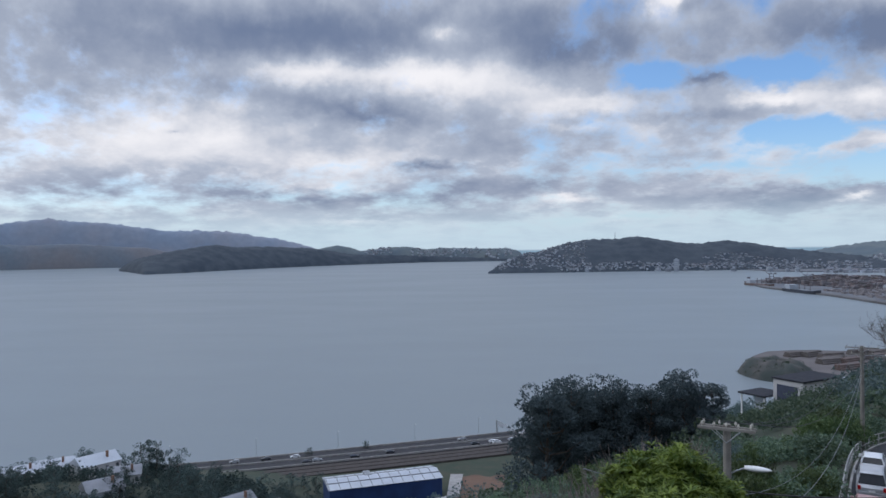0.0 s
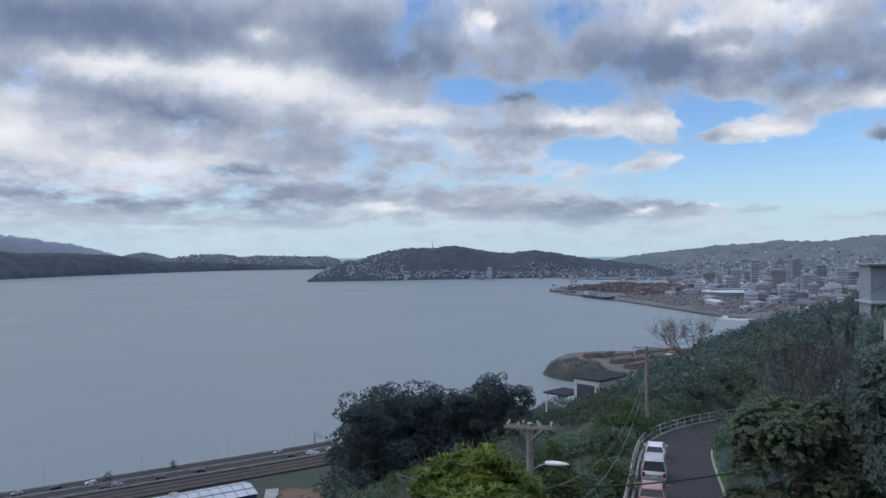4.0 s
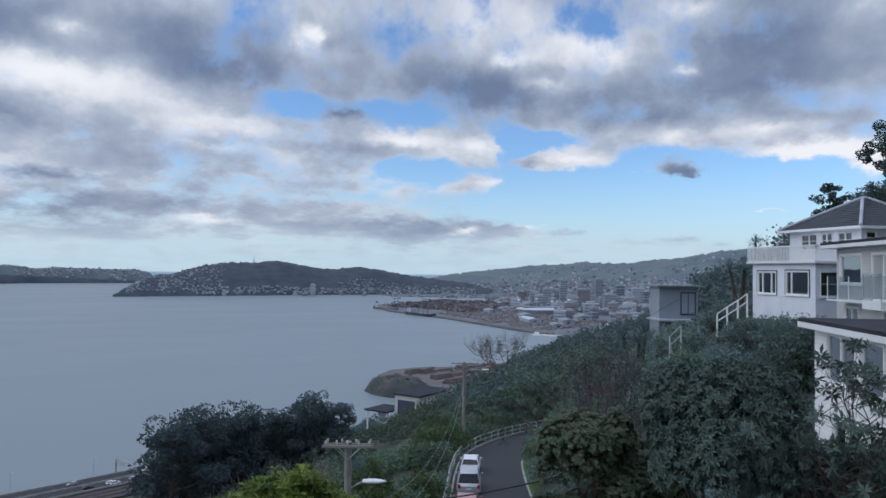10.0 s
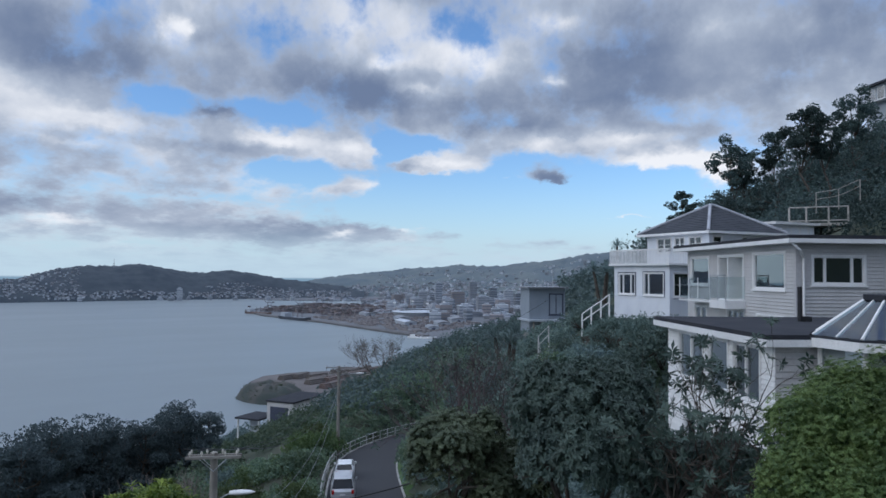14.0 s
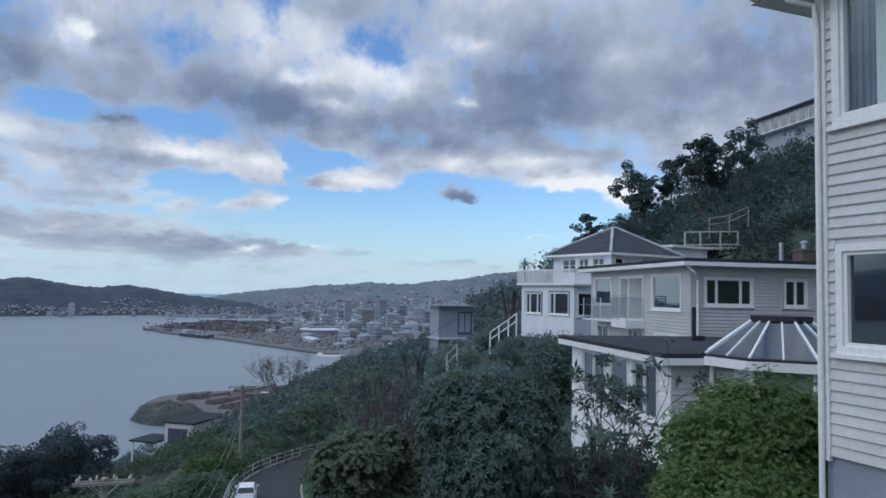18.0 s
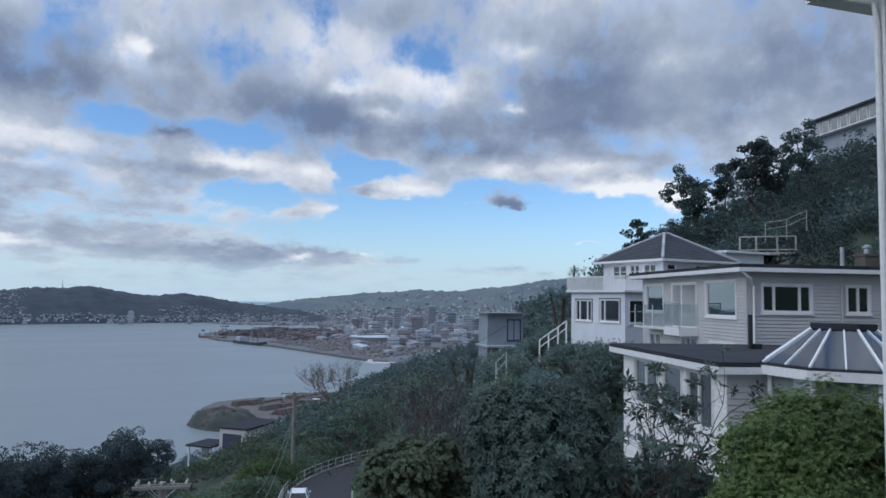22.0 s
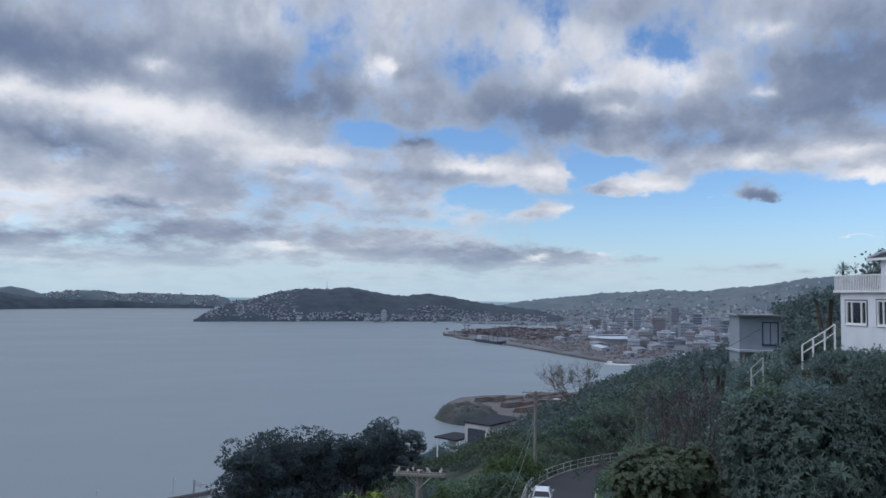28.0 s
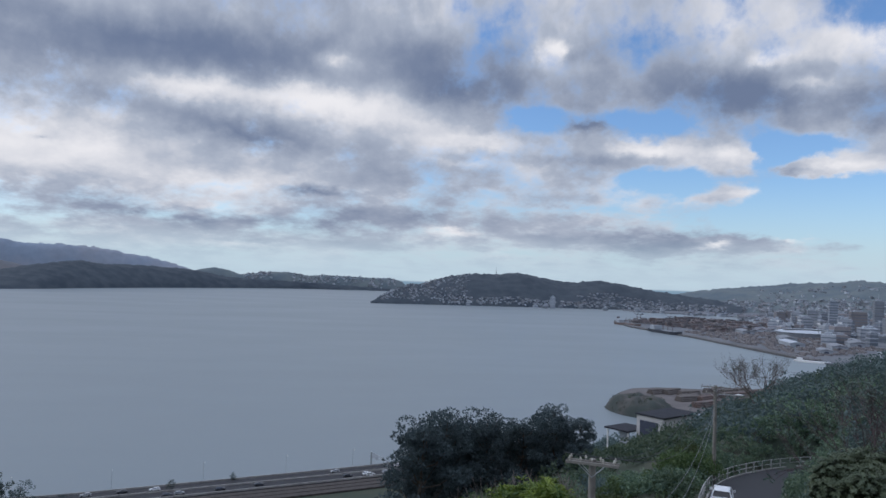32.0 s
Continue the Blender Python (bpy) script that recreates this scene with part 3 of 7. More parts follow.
    "twig_dark": rough_mat("purple_brown_twigs", (0.11, 0.085, 0.085), (0.07, 0.055, 0.055), 3, 0.95, bump=0.3, fine=14),
    # grey-green leaves with haze added as extra pale blue
    "leaf_bank": leaf_mat("grey_green_bank_leaves", (0.088, 0.134, 0.124), (0.175, 0.232, 0.190), 0.55, 0.4, 0.45, 0.35),
    "leaf_slope": leaf_mat("yellowing_slope_leaves", (0.054, 0.088, 0.038), (0.125, 0.165, 0.060), 0.55, 0.35, 0.45, 0.3),
    "leaf_grey": leaf_mat("grey_green_leaves", (0.055, 0.068, 0.052), (0.11, 0.12, 0.09), 0.6, 0.3, 0.3),
    "bark": rough_mat("bark", (0.10, 0.085, 0.07), (0.06, 0.05, 0.042), 3, 0.95, bump=0.6, fine=14),
    "twig": rough_mat("bare_twigs", (0.21, 0.18, 0.165), (0.135, 0.115, 0.105), 3, 0.95, bump=0.3, fine=14),
    "brown_ground": rough_mat("gravel_yard", (0.15, 0.135, 0.13), (0.11, 0.10, 0.098), 0.05, 0.95, bump=0.3, fine=2),
    "rail_bed": rough_mat("rail_track", (0.07, 0.06, 0.055), None, 0.5, 0.9),
    "blue_wall": rough_mat("blue_painted_wall", (0.02, 0.05, 0.16), None, 0.2, 0.6),
    "clay": rough_mat("orange_clay", (0.16, 0.10, 0.07), (0.11, 0.075, 0.055), 0.12, 0.95, bump=0.6, fine=1.5),
    "house_white": rough_mat("white_house_walls", (0.55, 0.55, 0.55), (0.45, 0.45, 0.45), 0.2, 0.7, fine=4),
    "log": rough_mat("stacked_logs", (0.15, 0.135, 0.125), (0.12, 0.105, 0.10), 0.2, 0.95, per_island=0.3),
    "crane_paint": rough_mat("dark_crane_paint", (0.16, 0.14, 0.15), None, 0.1, 0.6),
    "wood_pale": rough_mat("pale_timber", (0.36, 0.34, 0.31), (0.27, 0.26, 0.24), 1.6, 0.85, bump=0.3, fine=18),
    "car_glass": rough_mat("dark_car_glass", (0.02, 0.022, 0.026), None, 2, 0.12, bump=0, spec=0.5),
    "fence_paint": rough_mat("weathered_white_fence_paint", (0.50, 0.50, 0.49), (0.40, 0.40, 0.39), 2.0, 0.7, fine=14),
}


# ---------------------------------------------------------------- building blocks
def mesh_object(name, verts, faces, material, parent=None, smooth=False):
    me = bpy.data.meshes.new(name)
    me.from_pydata(verts, [], faces)
    me.materials.append(M[material] if isinstance(material, str) else material)
    if smooth:
        me.polygons.foreach_set("use_smooth", [True] * len(me.polygons))
    ob = new(name, me)
    ob.parent = parent
    return ob


class Solid:
    """Collects boxes, prisms, tubes and turned shapes into one mesh."""

    def __init__(self):
        self.v, self.f = [], []

    def add(self, verts, faces):
        k = len(self.v)
        self.v += [tuple(p) for p in verts]
        self.f += [tuple(i + k for i in f) for f in faces]
        return self

    def box(self, x0, x1, y0, y1, z0, z1):
        v = [(x, y, z) for z in (z0, z1) for x, y in ((x0, y0), (x1, y0), (x1, y1), (x0, y1))]
        return self.add(v, [(3, 2, 1, 0), (4, 5, 6, 7), (0, 1, 5, 4), (1, 2, 6, 5), (2, 3, 7, 6), (3, 0, 4, 7)])

    def prism(self, ring, z0, z1):
        n = len(ring)
        v = [(x, y, z0) for x, y in ring] + [(x, y, z1) for x, y in ring]
        return self.add(v, [tuple(range(n))[::-1], tuple(range(n, 2 * n))] + [(i, (i + 1) % n, n + (i + 1) % n, n + i) for i in range(n)])

    def tube(self, a, b, r0, r1=None, sides=8):
        a, b = Vector(a), Vector(b)
        r1 = r0 if r1 is None else r1
        d = (b - a).normalized()
        s = d.orthogonal().normalized()
        t = d.cross(s)
        ring = [(math.cos(2 * math.pi * i / sides), math.sin(2 * math.pi * i / sides)) for i in range(sides)]
        v = [a + r0 * (c * s + q * t) for c, q in ring] + [b + r1 * (c * s + q * t) for c, q in ring]
        return self.add(v, [tuple(range(sides))[::-1], tuple(range(sides, 2 * sides))] + [(i, (i + 1) % sides, sides + (i + 1) % sides, sides + i) for i in range(sides)])

    def line(self, points, r, sides=6):
        """One bent pipe through the points."""
        p = [Vector(q) for q in points]
        rings = []
        for i, q in enumerate(p):
            d = (p[min(i + 1, len(p) - 1)] - p[max(i - 1, 0)]).normalized()
            s = d.cross(Vector((0.31, 0.17, 0.93))).normalized()
            t = d.cross(s)
            rings.append([q + r * (math.cos(2 * math.pi * k / sides) * s + math.sin(2 * math.pi * k / sides) * t) for k in range(sides)])
        return self.loft(rings)

    def turned(self, profile, sides=16, at=(0, 0, 0)):
        v, n = [], len(profile)
        for r, z in profile:
            v += [(at[0] + r * math.cos(2 * math.pi * i / sides), at[1] + r * math.sin(2 * math.pi * i / sides), at[2] + z) for i in range(sides)]
        f = [(k * sides + i, k * sides + (i + 1) % sides, (k + 1) * sides + (i + 1) % sides, (k + 1) * sides + i) for k in range(n - 1) for i in range(sides)]
        return self.add(v, f + [tuple(range(sides))[::-1], tuple(range((n - 1) * sides, n * sides))])

    def loft(self, rings):
        n = len(rings[0])
        v = [p for r in rings for p in r]
        f = [(k * n + i, k * n + (i + 1) % n, (k + 1) * n + (i + 1) % n, (k + 1) * n + i) for k in range(len(rings) - 1) for i in range(n)]
        return self.add(v, f + [tuple(range(n))[::-1], tuple(range((len(rings) - 1) * n, len(rings) * n))])

    def done(self, name, material, parent=None, label="", smooth=False):
        ob = mesh_object(name, self.v, self.f, material, parent, smooth)
        return tagged(ob, label) if label else ob


def thing(name, m, label, category, group="", kind=""):
    ob = new(name)
    ob.matrix_world = m
    ob.empty_display_size = 0.2
    return tagged(ob, label, category, group, kind)


def at_bearing(az, d):
    return d * math.sin(radians(az)), d * math.cos(radians(az))


def facing(x, y, z, az):
    """A pose whose local y runs along the bearing az and whose x runs to the right of it."""
    return pose(x, y, z, 0, 0, -az)


# ---------------------------------------------------------------- the lie of the land
ROAD = [(4.0, 8.0, 86.4), (10.0, 15.6, 85.9), (16.7, 24.9, 85.3), (26.7, 39.95, 84.2), (32.9, 49.95, 83.1), (38.6, 58.2, 81.9), (44.9, 64.6, 80.9), (52.2, 68.4, 80.5), (61.0, 70.3, 80.2), (75.0, 72.0, 79.8)]


def dense(points, step):
    """The same line, rounded and with points every step metres."""
    p = np.array(points, float)
    for _ in range(3):
        q = np.empty((2 * len(p) - 2, p.shape[1]))
        q[0::2], q[1::2] = 0.75 * p[:-1] + 0.25 * p[1:], 0.25 * p[:-1] + 0.75 * p[1:]
        p = np.vstack([p[:1], q, p[-1:]])
    s = np.r_[0, np.cumsum(np.linalg.norm(np.diff(p[:, :2], axis=0), axis=1))]
    t = np.arange(0, s[-1], step)
    return np.stack([np.interp(t, s, p[:, k]) for k in range(p.shape[1])], 1)


ROAD_LINE = dense(ROAD, 1.5)
ACROSS_V = (-220, -140, -90, -60, -34, -14, -4, 2, 8, 13, 22, 30, 45, 70, 110, 140, 160, 172, 250, 256, 262, 330)
ACROSS_Z = (174, 153, 133.5, 121, 109.8, 102, 97.4, 95.2, 89, 85.6, 83.8, 80.5, 75, 62, 44, 26, 11, 3.0, 2.6, 1.5, -4, -9)


def land(x, y):
    """Height of the hillside: one cross profile down to the shore, falling away along the slope, with lumps and the road's bench."""
    x, y = np.asarray(x, float), np.asarray(y, float)
    v, u = -0.643 * x + 0.766 * y, 0.766 * x + 0.643 * y
    v = v - np.interp(u, (-200, -100, 0, 124, 259, 350, 420), (190, 150, 105, 57, 0, -25, -85)) * np.clip((v - 120) / 120, 0, 1)
    z = np.interp(v, ACROSS_V, ACROSS_Z)
    z = z - np.clip(u - 240, 0, None) * 0.45 * np.clip((z - 3) / 60, 0, 1) - np.clip(-u - 60, 0, None) * 0.3 * np.clip((z - 3) / 60, 0, 1)
    lump = 0.9 * np.sin(x * 0.13 + 1.0) * np.sin(y * 0.11) + 0.5 * np.sin(x * 0.31 + y * 0.23)
    z = z + lump * np.clip((z - 6) / 20, 0, 1)
    z = z - 6.5 * np.exp(-((x - 18.5) ** 2 + (y - 10.5) ** 2) / 90.0) - 2.0 * np.exp(-((x - 8.0) ** 2 + (y - 9.0) ** 2) / 40.0)
    z = z - 5.5 * np.exp(-((x - 40.0) ** 2 + (y - 15.0) ** 2) / 150.0)
    z = z + 21 * np.exp(-((x + 118) / 52) ** 2 - ((y - 240) / 46) ** 2)
    d = np.full(z.shape, 1e9)
    rz = np.zeros(z.shape)
    for px, py, pz in ROAD_LINE[::2]:
        e = np.hypot(x - px, y - py)
        rz = np.where(e < d, pz, rz)
        d = np.minimum(d, e)
    k = np.clip((d - 3.2) / 4.5, 0, 1)
    k = k * k * (3 - 2 * k)
    return rz * (1 - k) + z * k


def land_z(x, y):
    return float(land(np.array([x]), np.array([y]))[0])


# ---------------------------------------------------------------- ground, water, distance
def sheet(name, us, vs, rule, material, kind="structure", smooth=True, parent=None):
    """A grid over us x vs; rule gives x, y, z arrays."""
    U, V = np.meshgrid(us, vs, indexing="ij")
    X, Y, Z = rule(U, V)
    verts = np.stack([X, Y, Z], -1).reshape(-1, 3).tolist()
    n, m = len(us), len(vs)
    faces = [(i * m + j, (i + 1) * m + j, (i + 1) * m + j + 1, i * m + j + 1) for i in range(n - 1) for j in range(m - 1)]
    ob = mesh_object(name, verts, faces, material, parent, smooth)
    return tagged(ob, kind=kind)


def hillside(U, V):
    x, y = 0.766 * U - 0.643 * V, 0.643 * U + 0.766 * V
    return x, y, land(x, y)


us = np.r_[np.arange(-420, -60, 15), np.arange(-60, 130, 2.5), np.arange(130, 620, 12)]
vs = np.r_[np.arange(-220, -60, 10), np.arange(-60, 100, 2.5), np.arange(100, 332, 6)]
tagged(sheet("ground", us, vs, hillside, "soil"), "steep bush-clad hillside of dark soil running down to the shore", "ground")
tagged(sheet("water", np.linspace(-9000, 9000, 40), np.linspace(-1500, 9000, 40), lambda U, V: (U, V, U * 0), "water"),
       "wide calm grey-blue harbour water under cloud", "water")


def wobble(x, y, size, seed):
    p = 0.0
    for k, a in ((1.0, 0.55), (2.3, 0.28), (5.1, 0.17)):
        p = p + a * np.sin(x / size * k * 6.1 + seed * 1.7 + 1.3 * np.sin(y / size * k * 4.3 + seed)) * np.cos(y / size * k * 5.3 - seed * 0.9 + 1.1 * np.sin(x / size * k * 3.7))
    return p


def ridge(name, near, far, crest, material, label, seed, rough, steps=(150, 26), category="hill"):
    """A range of hills. near and far: (bearing, distance) of its front and back feet; crest: (bearing, height angle) along the skyline."""
    ca, ce = [c[0] for c in crest], [c[1] for c in crest]
    az = np.linspace(ca[0], ca[-1], steps[0])
    tops = np.interp(az, ca, ce)
    kernel = np.hanning(7) / np.hanning(7).sum()
    tops = np.convolve(np.pad(tops, 3, mode="edge"), kernel, mode="valid")
    dn = np.interp(az, [p[0] for p in near], [p[1] for p in near])
    df = np.interp(az, [p[0] for p in far], [p[1] for p in far])

    def rule(U, V):
        i = np.clip(np.searchsorted(az, U), 0, len(az) - 1)
        d0, d1, e = dn[i], df[i], tops[i]
        d = d0 + (d1 - d0) * V
        peak = d0 + 0.55 * (d1 - d0)
        top = 100 + peak * np.tan(np.radians(e))
        x, y = d * np.sin(np.radians(U)), d * np.cos(np.radians(U))
        s = np.where(V < 0.55, np.sin(np.clip(V / 0.55, 0, 1) * math.pi / 2) ** 0.85, np.cos((V - 0.55) / 0.45 * math.pi / 2))
        z = np.maximum(top, 1.0) * s + rough * wobble(x, y, 380, seed) * s * (1.0 - 0.75 * np.exp(-((V - 0.55) / 0.12) ** 2))
        z = z + 0.25 * rough * np.random.default_rng(seed).normal(size=z.shape) * s
        return x, y, np.where((V <= 0) | (V >= 1), -3.0, z)

    ob = sheet(name, az, np.linspace(0, 1, steps[1]), rule, material)
    tagged(ob, label, category)
    return rule


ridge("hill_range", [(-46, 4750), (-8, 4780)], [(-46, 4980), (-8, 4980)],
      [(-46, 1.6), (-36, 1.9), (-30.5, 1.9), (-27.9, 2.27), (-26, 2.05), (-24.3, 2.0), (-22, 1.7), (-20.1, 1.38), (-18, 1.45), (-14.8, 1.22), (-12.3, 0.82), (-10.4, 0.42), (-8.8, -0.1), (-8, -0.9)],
      "hill_far", "long mountain range across the harbour, coloured blue-grey for haze", 3, 14)
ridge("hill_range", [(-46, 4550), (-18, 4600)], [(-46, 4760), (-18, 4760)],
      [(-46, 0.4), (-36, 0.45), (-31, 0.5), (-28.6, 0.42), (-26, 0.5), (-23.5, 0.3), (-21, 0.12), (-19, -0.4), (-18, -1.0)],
      "hill_spur", "lower spur in front of the far range, haze mixed into its blue-grey", 4, 8)
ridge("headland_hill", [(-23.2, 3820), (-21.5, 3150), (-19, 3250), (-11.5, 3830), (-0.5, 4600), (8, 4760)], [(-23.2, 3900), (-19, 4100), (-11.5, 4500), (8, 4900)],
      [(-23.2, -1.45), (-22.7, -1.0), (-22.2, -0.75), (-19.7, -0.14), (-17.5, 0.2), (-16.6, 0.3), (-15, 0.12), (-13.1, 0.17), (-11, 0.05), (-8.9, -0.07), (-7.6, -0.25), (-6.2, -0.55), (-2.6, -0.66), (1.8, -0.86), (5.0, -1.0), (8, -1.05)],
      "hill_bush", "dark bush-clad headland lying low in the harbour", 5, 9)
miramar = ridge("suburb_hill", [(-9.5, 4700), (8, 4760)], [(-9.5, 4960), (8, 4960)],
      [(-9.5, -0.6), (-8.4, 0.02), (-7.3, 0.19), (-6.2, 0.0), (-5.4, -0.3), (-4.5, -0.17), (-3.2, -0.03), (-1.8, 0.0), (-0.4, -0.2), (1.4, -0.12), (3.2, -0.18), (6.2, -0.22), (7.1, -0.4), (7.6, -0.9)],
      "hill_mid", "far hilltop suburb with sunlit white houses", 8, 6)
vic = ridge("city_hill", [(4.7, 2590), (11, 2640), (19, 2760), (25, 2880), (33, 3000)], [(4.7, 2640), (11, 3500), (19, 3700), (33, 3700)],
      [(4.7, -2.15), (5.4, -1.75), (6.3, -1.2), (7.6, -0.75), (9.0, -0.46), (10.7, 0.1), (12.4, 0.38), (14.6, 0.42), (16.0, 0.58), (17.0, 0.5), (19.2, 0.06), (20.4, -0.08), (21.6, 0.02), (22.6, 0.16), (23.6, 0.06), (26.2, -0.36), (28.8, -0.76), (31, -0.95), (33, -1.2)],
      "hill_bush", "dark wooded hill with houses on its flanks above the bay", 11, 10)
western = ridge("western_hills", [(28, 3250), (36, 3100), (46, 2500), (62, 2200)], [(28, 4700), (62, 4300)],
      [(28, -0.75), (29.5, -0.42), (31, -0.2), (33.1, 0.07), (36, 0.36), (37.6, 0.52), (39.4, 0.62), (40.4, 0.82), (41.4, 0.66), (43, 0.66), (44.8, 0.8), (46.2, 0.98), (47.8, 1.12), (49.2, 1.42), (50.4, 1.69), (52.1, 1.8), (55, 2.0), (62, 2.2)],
      "hill_mid", "range of bush hills with suburbs behind the city, coloured pale for haze", 17, 12)

# the flat city land round the inner harbour, and the reclaimed wharf in front of it
city_ring = [(1180, 2440), (1330, 2330), (1470, 2230), (1560, 2060), (1330, 1960), (1180, 2050), (1040, 1990), (806, 1800), (770, 1690), (740, 1555), (742, 1290), (712, 1005), (705, 905), (650, 700), (900, 560), (2300, 1200), (3600, 2000), (2600, 3100), (1500, 3200), (1300, 2900), (1160, 2660)]
tagged(Solid().prism(city_ring[::-1], -4, 2.2).done("city_ground", "city_ground"), "flat grey city land and container wharf beside the bay", "ground", kind="structure")
seawall = Solid()
for (ax, ay), (bx, by) in zip(city_ring[6:12], city_ring[7:13]):
    a, b = Vector((ax, ay, 0)), Vector((bx, by, 0))
    d = (b - a).normalized()
    s = Vector((-d.y, d.x, 0)) * 9
    seawall.prism([(p.x, p.y) for p in (a - s, b - s, b + s, a + s)], -4, 3.2)
tagged(seawall.done("sea_wall", "wharf"), "long grey concrete sea wall of the port", "sea wall", kind="structure")
spur_ring = [(240, 480), (252, 530), (262, 575), (275, 608), (300, 634), (330, 640), (420, 615), (520, 560), (560, 470), (430, 380), (280, 390)]
tagged(Solid().prism(spur_ring[::-1], -4, 3.0).done("log_yard_ground", "brown_ground"), "flat reclaimed yard with a rough rocky edge beside the harbour", "ground", kind="structure")


# ---------------------------------------------------------------- plants
def leaf_cloud(rng, centres, radii, per, size, out=0.6, slim=0.45, squash=0.8):
    """Leaves set over round tufts: pointed quads, each turned its own way and folded along its rib."""
    n = len(centres) * per
    c = np.repeat(np.asarray(centres, float), per, 0)
    r = np.repeat(np.asarray(radii, float), per)
    d = rng.normal(size=(n, 3))
    d /= np.linalg.norm(d, axis=1, keepdims=True)
    p = c + d * (r * rng.uniform(0.45, 1.0, n) ** 0.5)[:, None] * (1, 1, squash)
    long = d * out + rng.normal(size=(n, 3)) * 0.6 + (0, 0, 0.15)
    long /= np.linalg.norm(long, axis=1, keepdims=True)
    side = np.cross(long, rng.normal(size=(n, 3)))
    side /= np.linalg.norm(side, axis=1, keepdims=True)
    s = size * rng.uniform(0.6, 1.3, n)[:, None]
    up = np.cross(side, long)
    v = np.stack([p - long * s * 0.5, p + side * s * slim * 0.5 + up * s * 0.08, p + long * s * 0.5 - up * s * 0.06, p - side * s * slim * 0.5 + up * s * 0.08], 1).reshape(-1, 3)
    f = np.arange(4 * n).reshape(-1, 4)
    return v.tolist(), f.tolist()


def rosettes(rng, tips, per, size, slim=0.3, droop=0.2):
    """Whorls of long leaves round the twig ends."""
    v, f = [], []
    for tip, d in tips:
        d = Vector(d).normalized()
        s = d.orthogonal().normalized()
        t = d.cross(s)
        a0 = rng.uniform(0, 6.3)
        for i in range(per):
            a = a0 + i * 2.4 + rng.normal() * 0.2
            o = (s * math.cos(a) + t * math.sin(a)) + d * rng.uniform(-0.1, 0.7)
            o.z -= droop
            o.normalize()
            w = o.cross(d).normalized()
            n = w.cross(o)
            k, z = len(v), size * rng.uniform(0.7, 1.2)
            b = Vector(tip)
            v += [tuple(b), tuple(b + o * z * 0.55 + w * z * slim * 0.5 + n * z * 0.03), tuple(b + o * z - n * z * 0.08), tuple(b + o * z * 0.55 - w * z * slim * 0.5 + n * z * 0.03)]
            f.append((k, k + 1, k + 2, k + 3))
    return v, f


def branching(rng, solid, a, d, length, r, depth, tips, spread=0.6, lift=0.15, kids=3, shrink=0.68, bend=0.18, sides=5):
    """A limb that bends, tapers and forks; the ends are gathered in tips."""
    a, d = Vector(a), Vector(d).normalized()
    for k in range(2):
        b = a + d * length * 0.5
        solid.tube(a, b, r * (1 - 0.2 * k), r * (0.8 - 0.2 * k), sides)
        a = b
        d = (d + Vector(rng.normal(size=3)) * bend + Vector((0, 0, lift * 0.4))).normalized()
    if depth == 0:
        tips.append((tuple(a), tuple(d)))
        return
    for k in range(kids if depth > 1 else kids):
        e = (d + Vector(rng.normal(size=3)) * spread + Vector((0, 0, lift))).normalized()
        branching(rng, solid, a, e, length * shrink * rng.uniform(0.8, 1.2), r * 0.6, depth - 1, tips, spread, lift, kids, shrink, bend, max(3, sides - 1))


def bush_prototype(seed, wide, high, tufts, per, leaf, material, label, slim=0.5, name="bush", lobes=5, tuft=0.34, category="bush"):
    """A shrub: short forking stems under an uneven crown made of lobes of leaf tufts."""
    rng = np.random.default_rng(seed)
    ob = thing(name, pose(0, 0, -500), label, category)
    s, tips = Solid(), []
    for k in range(4):
        a = rng.uniform(0, 6.3)
        branching(rng, s, (0.1 * math.cos(a), 0.1 * math.sin(a), -0.6), (0.5 * math.cos(a), 0.5 * math.sin(a), 1), high * 0.5, 0.05 * high / 2, 1, tips, 0.7)
    s.done("stem", "bark", ob)
    lob = [(0, 0, high * 0.5, wide * 0.62, high * 0.5)]
    for k in range(lobes):
        a = 2 * math.pi * (k + rng.uniform(-0.3, 0.3)) / lobes
        q = wide * rng.uniform(0.45, 0.62)
        lob.append((q * math.cos(a), q * math.sin(a), high * rng.uniform(0.3, 0.68), wide * rng.uniform(0.32, 0.5), high * rng.uniform(0.26, 0.42)))
    cs, rs = [], []
    area = np.array([l[3] ** 2 for l in lob])
    pick = rng.choice(len(lob), tufts, p=area / area.sum())
    for i in pick:
        x, y, z, w, h = lob[i]
        d = rng.normal(size=3)
        d /= np.linalg.norm(d)
        d[2] = abs(d[2]) * 1.0 - 0.25 if rng.uniform() < 0.8 else d[2]
        q = rng.uniform(0.82, 1.06)
        cs.append((x + d[0] * w * q, y + d[1] * w * q, max(0.05, z + d[2] * h * q)))
        rs.append(tuft * rng.uniform(0.6, 1.25) * wide / 2)
    v, f = leaf_cloud(rng, cs, rs, per, leaf, slim=slim)
    mesh_object("crown", v, f, material, ob)
    return ob


def lobed(rng, wide, high, lobes):
    """The lumps that make up a shrub's outline: centre, half width, half height of each."""
    out = [(0, 0, high * 0.5, wide * 0.62, high * 0.5)]
    for k in range(lobes):
        a = 2 * math.pi * (k + rng.uniform(-0.3, 0.3)) / lobes
        q = wide * rng.uniform(0.42, 0.6)
        out.append((q * math.cos(a), q * math.sin(a), high * rng.uniform(0.3, 0.7), wide * rng.uniform(0.3, 0.48), high * rng.uniform(0.24, 0.4)))
    return out


def whorl_shrub(seed, wide, high, whorls, per, leaf, material, label, slim, droop, lobes=7, up=0.5, uneven=0.12):
